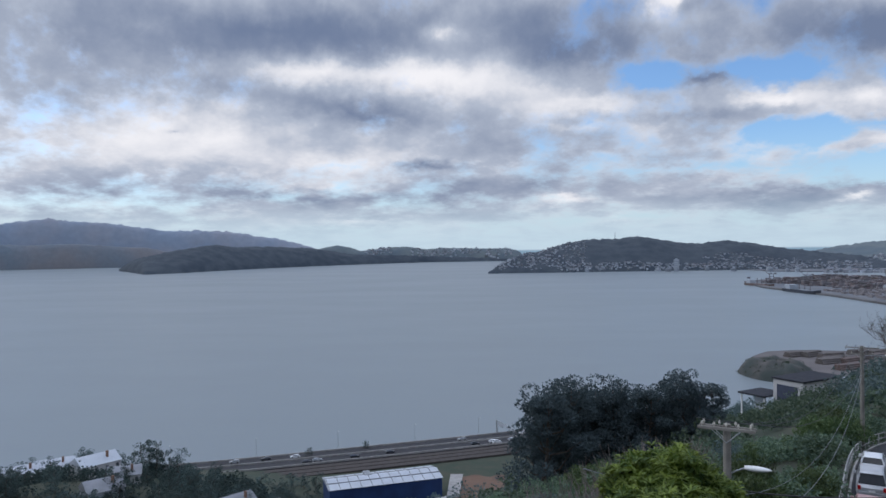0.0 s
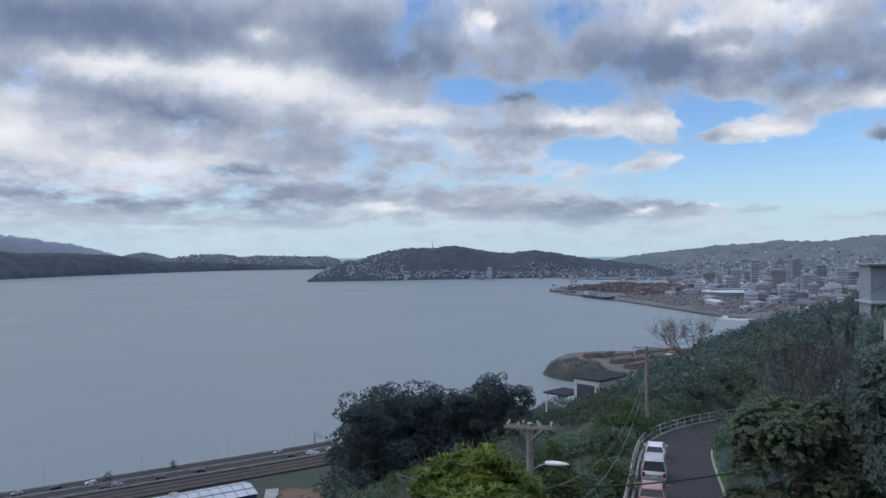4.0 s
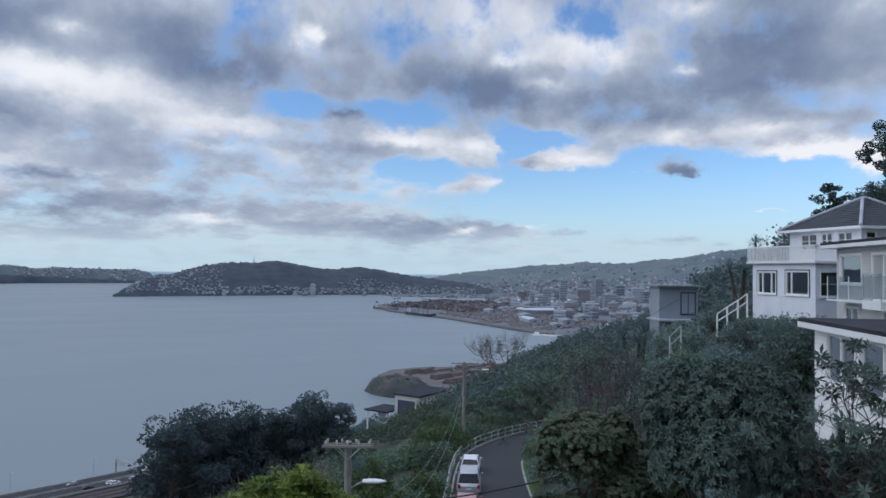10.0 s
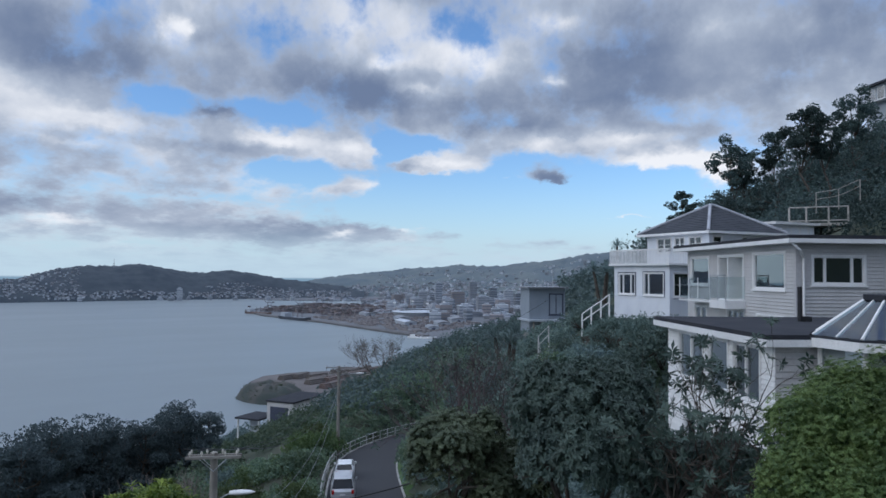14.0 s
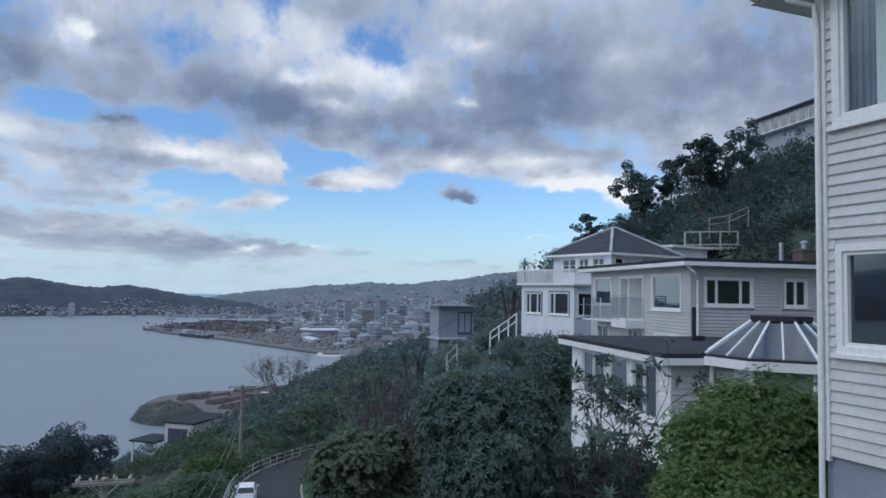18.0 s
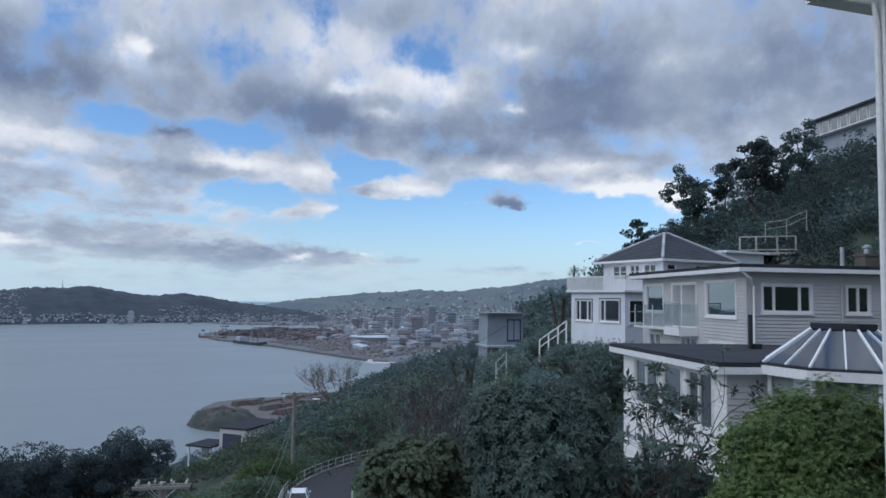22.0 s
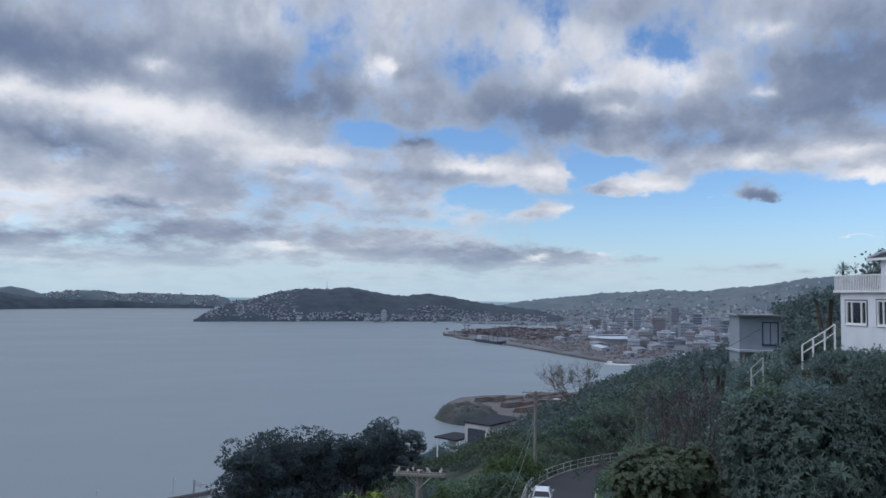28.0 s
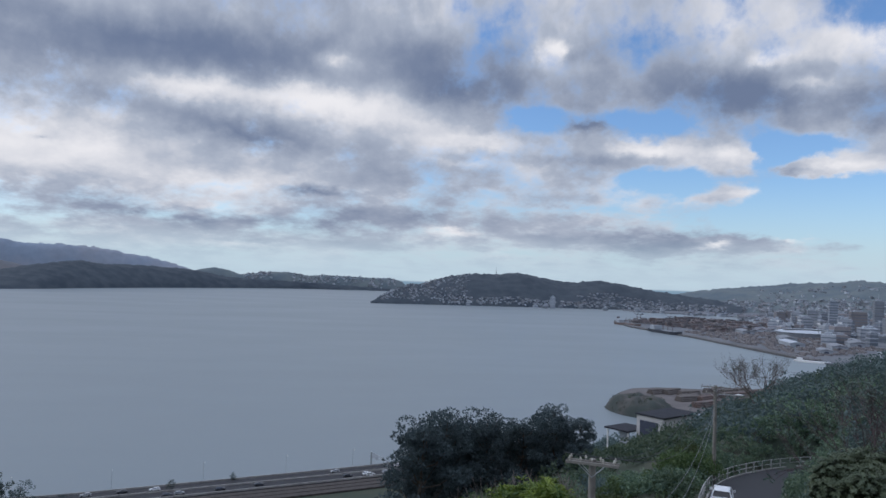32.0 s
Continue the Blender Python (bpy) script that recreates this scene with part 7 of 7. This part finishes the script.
    stand(big_shrub, *at_bearing(az, d), z, turn, size, tall)
for az, d, z, turn, size in ((41.6, 14.0, 95.7, 2.4, 0.5), (43.4, 13.2, 93.9, 0.4, 0.6), (40.6, 13.6, 94.4, 1.4, 0.44), (42.4, 12.4, 93.0, 5.4, 0.6), (46.2, 14.2, 95.1, 4.4, 0.46)):
    stand(olive_shrub, *at_bearing(az, d), z, turn, size)
for az, d, top, turn, size, tall in ((71.4, 11.7, 98.95, 1.0, 0.7, 1.15), (73.8, 12.2, 98.8, 3.0, 0.6, 1.1), (69.4, 11.0, 98.72, 2.0, 0.52, 1.15), (67.6, 10.6, 98.1, 4.2, 0.42, 1.1), (66.2, 10.2, 97.35, 0.5, 0.4, 1.0),
                                    (70.2, 10.2, 97.9, 5.6, 0.5, 1.0), (72.2, 10.5, 98.1, 0.6, 0.46, 1.0), (68.0, 9.8, 97.1, 5.0, 0.46, 1.0), (70.6, 9.6, 97.2, 2.7, 0.5, 1.0)):
    stand(bright_shrub, *at_bearing(az, d), top - 2.75 * size * tall, turn, size, tall)
for az, d, el, size in ((15.6, 15.6, -16.6, 0.42), (17.6, 15.2, -15.4, 0.46), (19.8, 15.8, -15.5, 0.44), (21.4, 15.4, -17.0, 0.4), (17.0, 14.0, -18.2, 0.5), (20.0, 14.2, -18.0, 0.5)):
    stand(yellow_bush, *at_bearing(az, d), 100 + d * math.tan(radians(el)) - 2.75 * size, az, size)


def branchy(seed, high, kids, depth, leaf, per, material, label, bark="bark", spread=0.55, start=0.34, stems=5, category="shrub", thick=0.035):
    """An open shrub of bare crooked branches with whorls of leaves at the ends."""
    r = np.random.default_rng(seed)
    ob = thing("shrub", pose(0, 0, -500), label, category)
    s, tips = Solid(), []
    for k in range(stems):
        e = 2 * math.pi * (k + r.uniform(-0.3, 0.3)) / stems
        branching(r, s, (0, 0, -0.4), (0.55 * math.cos(e), 0.55 * math.sin(e), 1), high * start, thick, depth, tips, spread, 0.22, kids, 0.72, 0.22, 6)
    s.done("limb", bark, ob)
    if per:
        v, f = rosettes(r, tips, per, leaf)
        mesh_object("foliage", v, f, material, ob)
    return ob


open_shrub = branchy(81, 3.8, 2, 4, 0.165, 11, "leaf_shrub", "open crooked shrub with leaf whorls before the white house", start=0.27, thick=0.032, stems=6)
twig_shrub = branchy(82, 3.6, 3, 3, 0.12, 3, "leaf_shrub", "tangled purple-brown shrub nearly bare of leaves", "twig_dark", 0.6, stems=7, thick=0.022)
stalks = branchy(83, 3.2, 2, 2, 0.1, 0, "leaf_dark", "dry upright leafless stalks", "twig", 0.22, 0.5, 7, "stalks")
for az, d, z, t, size in ((60.4, 12.6, 96.7, 0.3, 0.95), (58.2, 13.2, 96.4, 2.2, 0.9), (62.4, 12.4, 96.3, 4.1, 0.9), (59.6, 12.0, 96.0, 5.3, 0.8)):
    stand(open_shrub, *at_bearing(az, d), z, t, size)
for az, d, z, s, t in ((41.8, 16.5, 95.8, 0.95, 0.3), (44.4, 16.0, 95.9, 0.95, 1.7), (42.8, 18.0, 95.6, 1.0, 3.0), (46.0, 17, 95.6, 0.9, 4.4)):
    stand(twig_shrub, *at_bearing(az, d), z, t, s)
rng = np.random.default_rng(31)
for k in range(46):
    az, d = rng.uniform(6, 19.5), rng.uniform(24, 46)
    x, y = at_bearing(az, d)
    stand(stalks, x, y, None, rng.uniform(0, 6), rng.uniform(1.1, 1.7))

for k in range(26):
    x, y = at_bearing(rng.uniform(9.5, 20.5), rng.uniform(44, 58))
    stand(stalks, x, y, None, rng.uniform(0, 6), rng.uniform(1.1, 1.7))


def cover(seed, n, us, vs, azs, ds, keep, pick, sizes, gap=5.0, away=(), sink=0.4):
    """Scatter plants over a stretch of the slope, clear of the street and of the houses."""
    r = np.random.default_rng(seed)
    for k in range(n):
        u, v = r.uniform(*us), r.uniform(*vs)
        x, y = 0.766 * u - 0.643 * v, 0.643 * u + 0.766 * v
        az, d = math.degrees(math.atan2(x, y)), math.hypot(x, y)
        q, t, s, h = r.uniform(), r.uniform(0, 6.3), r.uniform(*sizes), r.uniform(0.8, 1.15)
        if not (azs[0] < az < azs[1] and ds[0] < d < ds[1]) or q > keep or not clear_of_road(x, y, gap):
            continue
        if any(math.hypot(x - a, y - b) < c for a, b, c in away):
            continue
        stand(pick(r, k), x, y, None, t, s, h, sink=sink)


HOUSES = ((22.7, 9.75, 5.4), (35, 14, 7.6), (45.4, 28, 6.8), (20, 7, 3), (57, 51, 4), (52.5, 48.5, 4), (49, 45, 3.5), (53, 24, 5), (10, 0, 5), (94, 173, 14), (39, 31.5, 1.8))
slope_bushes = [bush_prototype(35 + k, 2.0, h, 190, 15, 0.2, "leaf_slope", "yellow-green bush on the hillside below the street", 0.6, lobes=5 + k % 3) for k, h in enumerate((2.0, 2.7))]
mixed = lambda r, k: bushes[k % 4] if r.uniform() < 0.72 else (dark_bushes[k % 2] if r.uniform() < 0.75 else grey_bush)
bank_bushes = [bush_prototype(46 + k, 2.1, 2.4 + 0.7 * k, 190, 15, 0.19, "leaf_bank", "grey-green bush on the bank between the houses", 0.6, lobes=6) for k in range(2)]
banks = lambda r, k: bank_bushes[k % 2] if r.uniform() < 0.6 else (bushes[k % 4] if r.uniform() < 0.6 else dark_bushes[k % 2])
darker = lambda r, k: dark_bushes[k % 2] if r.uniform() < 0.6 else bushes[k % 4]
cover(7, 640, (-40, 150), (9, 60), (-22, 56), (20, 78), 0.30, mixed, (0.7, 1.25), 3.9, HOUSES)
cover(10, 300, (-10, 90), (16, 48), (10, 34), (24, 76), 0.55, lambda r, k: slope_bushes[k % 2], (0.8, 1.3), 4.2, HOUSES, 0.1)
cover(8, 520, (10, 90), (-12, 12), (28, 64), (23, 70), 0.5, banks, (0.45, 0.85), 4.4, HOUSES)


def scrub(name, label, seed, n, us, vs, azs, ds, sizes, material, leaf, gap=6.0, away=(), tufts=22, per=8):
    """Far bushes too many to count: domes of leaf tufts set on the slope, all in one."""
    r = np.random.default_rng(seed)
    cs, rs = [], []
    for k in range(n):
        u, v = r.uniform(*us), r.uniform(*vs)
        x, y = 0.766 * u - 0.643 * v, 0.643 * u + 0.766 * v
        az, d = math.degrees(math.atan2(x, y)), math.hypot(x, y)
        w = r.uniform(*sizes)
        if not (azs[0] < az < azs[1] and ds[0] < d < ds[1]) or not clear_of_road(x, y, gap) or any(math.hypot(x - a, y - b) < c for a, b, c in away):
            continue
        z, h = land_z(x, y), w * r.uniform(0.9, 1.5)
        for i in range(tufts):
            q = r.normal(size=3)
            q /= np.linalg.norm(q)
            cs.append((x + q[0] * w, y + q[1] * w, z + abs(q[2]) * h))
            rs.append(w * r.uniform(0.25, 0.5))
    v, f = leaf_cloud(r, cs, rs, per, leaf, slim=0.65)
    ob = mesh_object(name, v, f, material)
    return tagged(ob, label, "bushes", kind="stuff")


scrub("bank_scrub", "tangled low bushes filling the bank below the street", 18, 900, (-30, 110), (8, 60), (-12, 60), (21, 84), (0.7, 1.5), "leaf_bush", 0.21, 3.6, HOUSES, 36, 12)
scrub("bank_scrub", "dark low bushes filling the bank between the houses", 19, 420, (12, 80), (-9, 12), (34, 60), (21, 66), (0.6, 1.3), "leaf_bank", 0.2, 3.8, HOUSES, 36, 13)
scrub("slope_scrub", "dense green scrub covering the lower slope", 12, 900, (-60, 240), (30, 120), (-34, 40), (78, 215), (1.2, 2.6), "leaf_bush", 0.5, 6, ((94, 173, 14),))
scrub("slope_scrub", "dark evergreen scrub along the far side of the slope", 13, 700, (60, 330), (-12, 60), (30, 56), (62, 330), (1.4, 3.4), "leaf_dark", 0.6, 7, HOUSES)
scrub("shore_scrub", "dark bushes on the flat behind the log yard", 28, 700, (180, 430), (110, 225), (19, 34), (185, 520), (1.8, 4.0), "leaf_dark", 0.9, 7, ((92, 171, 14),))
SHORE_CLEAR = [(p[0], p[1], 25.5) for p in SHORE[::3]] + [(*at_bearing(az, 262), 11) for az in (-9.5, -7, -4.5, -2, 0.5, 3)]
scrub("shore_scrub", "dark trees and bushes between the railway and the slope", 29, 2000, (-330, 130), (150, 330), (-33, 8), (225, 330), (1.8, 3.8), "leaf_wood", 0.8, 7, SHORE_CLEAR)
scrub("shore_scrub", "dark bushes at the foot of the slope", 14, 520, (-180, 130), (105, 190), (-36, 8), (120, 262), (1.4, 3.4), "leaf_dark", 0.6, 7, ())
scrub("slope_scrub", "close green scrub outside the bend of the street", 25, 900, (50, 100), (12, 60), (29, 42), (60, 112), (0.7, 1.5), "leaf_bush", 0.27, 3.5, HOUSES, 26, 9)
scrub("slope_scrub", "green scrub on the slope beyond the bend", 21, 420, (60, 140), (0, 60), (35, 43), (74, 150), (1.0, 2.4), "leaf_bush", 0.4, 5, HOUSES)
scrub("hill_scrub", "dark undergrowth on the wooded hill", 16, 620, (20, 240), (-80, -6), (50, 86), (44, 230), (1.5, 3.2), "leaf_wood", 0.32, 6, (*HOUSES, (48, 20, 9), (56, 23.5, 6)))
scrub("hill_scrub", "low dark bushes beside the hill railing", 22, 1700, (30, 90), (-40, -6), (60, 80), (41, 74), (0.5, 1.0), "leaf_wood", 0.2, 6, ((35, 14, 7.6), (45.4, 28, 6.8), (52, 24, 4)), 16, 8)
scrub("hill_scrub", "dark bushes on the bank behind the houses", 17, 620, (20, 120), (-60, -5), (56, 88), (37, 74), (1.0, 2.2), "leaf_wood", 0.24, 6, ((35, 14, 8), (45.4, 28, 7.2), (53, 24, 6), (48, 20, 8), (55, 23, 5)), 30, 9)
# the wood: no tree stands above the line of crowns that climbs with the hill
crowns = ((54, 3.5), (58, 4.8), (59.4, 6.3), (61.5, 6.9), (63.6, 7.7), (65.5, 9.0), (66.4, 10.1), (68.2, 11.8), (69.8, 12.7), (72, 13.3), (76, 14.2), (90, 15.0))
rng = np.random.default_rng(9)
for k in range(520):
    u, v = rng.uniform(30, 230), rng.uniform(-80, -10)
    x, y = 0.766 * u - 0.643 * v, 0.643 * u + 0.766 * v
    az, d = math.degrees(math.atan2(x, y)), math.hypot(x, y)
    turn, size, limit = rng.uniform(0, 6.3), rng.uniform(0.55, 1.2), rng.uniform(0.9, 1.0)
    if not (55 < az < 82 and 58 < d < 175) or any(math.hypot(x - a, y - b) < c for a, b, c in (*HOUSES, (66, 28, 9), (75, 32, 8), (144, 49, 7), (137, 40, 7))):
        continue
    room_up = 100 + d * math.tan(radians(limit * np.interp(az, [q[0] for q in crowns], [q[1] for q in crowns]))) - land_z(x, y)
    if room_up < 2.4:
        continue
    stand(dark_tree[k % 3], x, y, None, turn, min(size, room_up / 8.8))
for az, top, d, turn, k in ((57.5, 6.6, 92, 0.2, 0), (61.7, 10.3, 96, 1.0, 1), (62.9, 9.3, 99, 2.3, 2), (64.7, 10.6, 102, 2.6, 2), (66.9, 12.2, 78, 4.0, 0), (67.6, 12.0, 80, 0.8, 1), (69.0, 12.9, 104, 3.4, 1)):
    x, y = at_bearing(az, d)
    high = 100 + d * math.tan(radians(top)) - land_z(x, y)
    stand(spare_tree[k], x, y, None, turn, max(0.5, high / 10.3))
# the pine belt: each as tall as its place on the slope lets it show above the scrub
tops = ((6.4, -14.0), (7.6, -12.4), (8.4, -10.6), (9.2, -9.9), (10.3, -10.4), (11.4, -10.0), (13.2, -9.9), (15.4, -10.1), (17.2, -10.5), (18.2, -9.8), (19.2, -8.9), (20.2, -9.6), (21.6, -9.7), (22.6, -10.2))
for k, az in enumerate(np.arange(8.7, 22.4, 0.92)):
    d = np.interp(az, (6, 9, 12, 15, 19, 23), (84, 92, 99, 105, 112, 104)) + (k % 3 - 1) * 4
    x, y = at_bearing(az, d)
    top = 100 + d * math.tan(radians(np.interp(az, [q[0] for q in tops], [q[1] for q in tops]) - (0.15, 1.1, 0.5)[k % 3]))
    size = float(np.clip((top - land_z(x, y) + 0.3) / 13.3, 0.4, 1.6))
    stand(pine[k % 3], x, y, None, k * 1.3, size)
x, y = at_bearing(34.2, 150)
bare_tree = branchy(84, 8.6, 3, 5, 0.2, 1, "leaf_grey", "spreading half-bare tree with fine twigs", "twig", 0.6, 0.27, 5, "tree", 0.12)
bare_tree.name = "tree"
stand(bare_tree, x, y, 77.6, 0.5, 1.5)
# trees round the houses at the foot of the slope and two by the motorway
rng = np.random.default_rng(15)
for k in range(120):
    az, d = rng.uniform(-34, -9), rng.uniform(205, 300)
    x, y = at_bearing(az, d)
    if land_z(x, y) < 3.2 or rng.uniform() > 0.8:
        continue
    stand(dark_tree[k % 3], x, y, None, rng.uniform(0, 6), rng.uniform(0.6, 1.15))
for az, d, s in ((-21.9, 285, 1.6), (-20.8, 280, 1.5), (-19.3, 284, 1.35), (-14.2, 262, 1.1), (-17.0, 255, 1.2)):
    x, y = at_bearing(az, d)
    stand(dark_tree[int(-az) % 3], x, y, None, az, s)
for az, d, s in ((-9.68, 338, 0.55), (-5.24, 346, 0.5)):
    x, y = at_bearing(az, d)
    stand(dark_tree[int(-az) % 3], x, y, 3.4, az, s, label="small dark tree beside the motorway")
for k in range(9):
    a, q = rng.uniform(0, 6.3), rng.uniform(0, 0.9)
    stand((bushes[k % 4], grey_bush)[k % 3 == 0], 261 + 27 * math.cos(a) * q, 536 + 36 * math.sin(a) * q, -2.0 + 13.0 * (1 - q ** 5) - 0.8, a, rng.uniform(0.5, 1.0))


def point_tufts(seed, n):
    r = np.random.default_rng(seed)
    a, q = r.uniform(0, 6.3, n), r.uniform(0.05, 0.97, n) ** 0.6
    c = np.stack([261 + 27 * np.cos(a) * q, 536 + 36 * np.sin(a) * q, -1.8 + 13.0 * (1 - q ** 5)], 1)
    v, f = leaf_cloud(r, c, r.uniform(0.6, 1.6, n), 9, 0.9, slim=0.7)
    tagged(mesh_object("point_scrub", v, f, "leaf_grey"), "low brown-green scrub on the rough point", "bushes", kind="stuff")
point_tufts(27, 110)
for az, d, z, t, size in ((55.0, 39.5, 95.7, 0.2, 0.75), (56.6, 40.0, 95.6, 1.2, 0.8), (58.2, 39.0, 95.4, 2.2, 0.8), (59.8, 38.0, 95.3, 3.2, 0.8), (53.6, 38.5, 94.4, 4.2, 0.7), (51.6, 40.5, 93.4, 5.2, 0.8), (49.6, 46.0, 94.0, 0.7, 0.7), (51.0, 45.0, 93.6, 1.7, 0.7), (54.4, 42.5, 94.2, 2.7, 0.7)):
    stand(bank_bushes[int(az) % 2], *at_bearing(az, d), z, t, size)


for k, az in enumerate(np.arange(52.6, 60.0, 0.9)):
    stand(bank_bushes[k % 2], *at_bearing(az, (45.6, 44.4, 46.2)[k % 3] - 0.35 * max(0.0, az - 56.5)), 96.25 - 0.2 * (k % 2), 1.7 * k, 0.56)


# cabbage tree beside the white house
def spiky_tree(seed, high, heads, label):
    r = np.random.default_rng(seed)
    ob = thing("cabbage_tree", pose(0, 0, -500), label, "tree")
    s, v, f = Solid(), [], []
    for k in range(heads):
        e = 6.3 * k / heads
        top = Vector((0.6 * math.cos(e) * (heads > 1), 0.6 * math.sin(e) * (heads > 1), high * r.uniform(0.9, 1.0)))
        s.tube((0, 0, -0.5), (top * 0.6) + Vector((0, 0, 0)), 0.14, 0.11, 7)
        s.tube(top * 0.6, top, 0.11, 0.08, 7)
        for i in range(110):
            o = Vector(r.normal(size=3))
            o.z = abs(o.z) * 0.9 - 0.25
            o.normalize()
            w = o.cross(Vector((0, 0, 1))).normalized() * 0.03
            l, q = r.uniform(0.6, 0.95), len(v)
            m = top + o * l * 0.6
            e2 = top + o * l - Vector((0, 0, 0.12))
            v += [tuple(top), tuple(m + w), tuple(e2), tuple(m - w)]
            f.append((q, q + 1, q + 2, q + 3))
    s.done("trunk", "bark", ob)
    mesh_object("foliage", v, f, "leaf_dark", ob)
    return ob


cabbage = spiky_tree(3, 4.4, 1, "cabbage tree with a round spiky head beside the white house")
cabbage_low = spiky_tree(4, 3.2, 3, "cabbage tree with several spiky heads on the bank")
stand(cabbage, *at_bearing(53.1, 56), 98.3, 0, 1.0)
stand(cabbage_low, *at_bearing(52.0, 58), 96.8, 0, 1.2)
x, y = at_bearing(44.7, 42)
stand(cabbage_low, x, y, 92.6, 0, 1.2)


# ---------------------------------------------------------------- small built things on the slope
def railing(name, points, tall, material, label, rails=(1.0, 0.5), thick=0.04, category="railing"):
    ob = thing(name, Matrix.Translation(points[0]), label, category)
    o = Vector(points[0])
    p = [Vector(q) - o for q in points]
    for q in p:
        Solid().box(q.x - thick, q.x + thick, q.y - thick, q.y + thick, q.z - 0.6, q.z + tall).done("post", material, ob)
    for h in rails:
        for a, b in zip(p, p[1:]):
            Solid().tube(a + Vector((0, 0, tall * h)), b + Vector((0, 0, tall * h)), thick * 0.9, thick * 0.9, 6).done("rail", material, ob)
    return ob


railing("handrail", [(38.72, 31.92, 96.45), (39.1, 31.45, 96.9), (39.5, 30.95, 97.35), (39.85, 30.52, 97.8)], 1.0, "white_paint", "white timber handrail climbing the steps to the white house")
steps = thing("steps", facing(38.9, 31.4, 95.9, 140), "short flight of grey concrete steps", "steps")
for k in range(9):
    Solid().box(0.1, 1.2, 0.22 * k, 0.22 * k + 0.24, -0.5, 0.17 * k).done("step", "concrete", steps)
railing("handrail", [(29.6, 27.2, 94.6), (29.46, 27.29, 95.7), (29.85, 26.88, 96.3)], 0.98, "fence_paint", "white handrail beside a path down the bank", thick=0.025)
hill_rail = [(*at_bearing(az, 60), 100 + 60 * math.tan(radians(el))) for az, el in ((65.2, 3.95), (66.3, 3.95), (67.7, 3.95), (68.9, 3.95))]
railing("fence", hill_rail, 1.15, "wood_pale", "pale timber deck railing on the wooded hill", (1.0, 0.12), 0.055, "fence")
railing("fence", [(*at_bearing(az, 66), 100 + 66 * math.tan(radians(el))) for az, el in ((66.9, 5.1), (68.3, 5.3), (69.6, 5.9))], 1.1, "wood_pale", "upper weathered timber railing on the wooded hill", (1.0, 0.5), 0.03, "fence")
deck = thing("deck", facing(*hill_rail[0][:2], hill_rail[0][2] - 0.25, 157), "small pale timber deck on the wooded hill", "deck")
Solid().box(-2.5, 0.1, -0.1, 4.0, 0.0, 0.2).done("deck_floor", "wood_pale", deck)
for a, b in ((-0.3, 0.1), (-0.3, 3.6), (-2.3, 2)):
    Solid().box(a, a + 0.15, b, b + 0.15, -3.0, 0.0).done("post", "wood_pale", deck)
sky_house = thing("house", facing(141.5, 51.0, 130.6, 214), "blue-grey house with white windows along the hilltop", "house")
Solid().box(-7, 0, -1, 22, -15, 3.9).done("wall", "grey_wall", sky_house)
Solid().box(-8, 1.0, -2.2, 23, 3.9, 4.2).done("roof", "roof_tile", sky_house, "thin dark flat roof with deep eaves")
Solid().box(0.02, 1.4, -1, 22, 0.7, 0.9).done("balcony", "white_paint", sky_house)
for k in range(9):
    y = -0.4 + 2.4 * k
    pane = Solid().box(0.0, 0.05, y, y + 1.7, 1.3, 3.4).done("window", "glass", sky_house)
    frame_bars = Solid().box(0.05, 0.12, y - 0.12, y, 1.2, 3.5).box(0.05, 0.12, y + 1.7, y + 1.82, 1.2, 3.5).box(0.05, 0.12, y, y + 1.7, 3.4, 3.5).box(0.05, 0.12, y, y + 1.7, 1.2, 1.3)
    frame_bars.done("window_frame", "white_paint", sky_house)


def outcrop(U, V):
    x, y = 36.6 + 3.4 * U, 30.2 - 3.6 * U + 0 * V
    n = 0.35 * np.sin(U * 9 + V * 4) + 0.25 * np.sin(U * 21 + V * 11) + 0.2 * np.sin(V * 17)
    return x - 1.2 * (1 - V) + 0.5 * n, y - 0.9 * (1 - V) + 0.4 * n, 93.6 + 2.7 * V + 0.2 * n
tagged(sheet("rock_face", np.linspace(0, 1, 30), np.linspace(0, 1, 22), outcrop, "rock", smooth=False), "bare brown rock cutting below the white house", "rock")

# the first of each kind was only a pattern
for proto in [o for o in scene.objects if o.parent is None and o.location.z < -400]:
    for o in (*proto.children_recursive, proto):
        bpy.data.objects.remove(o)
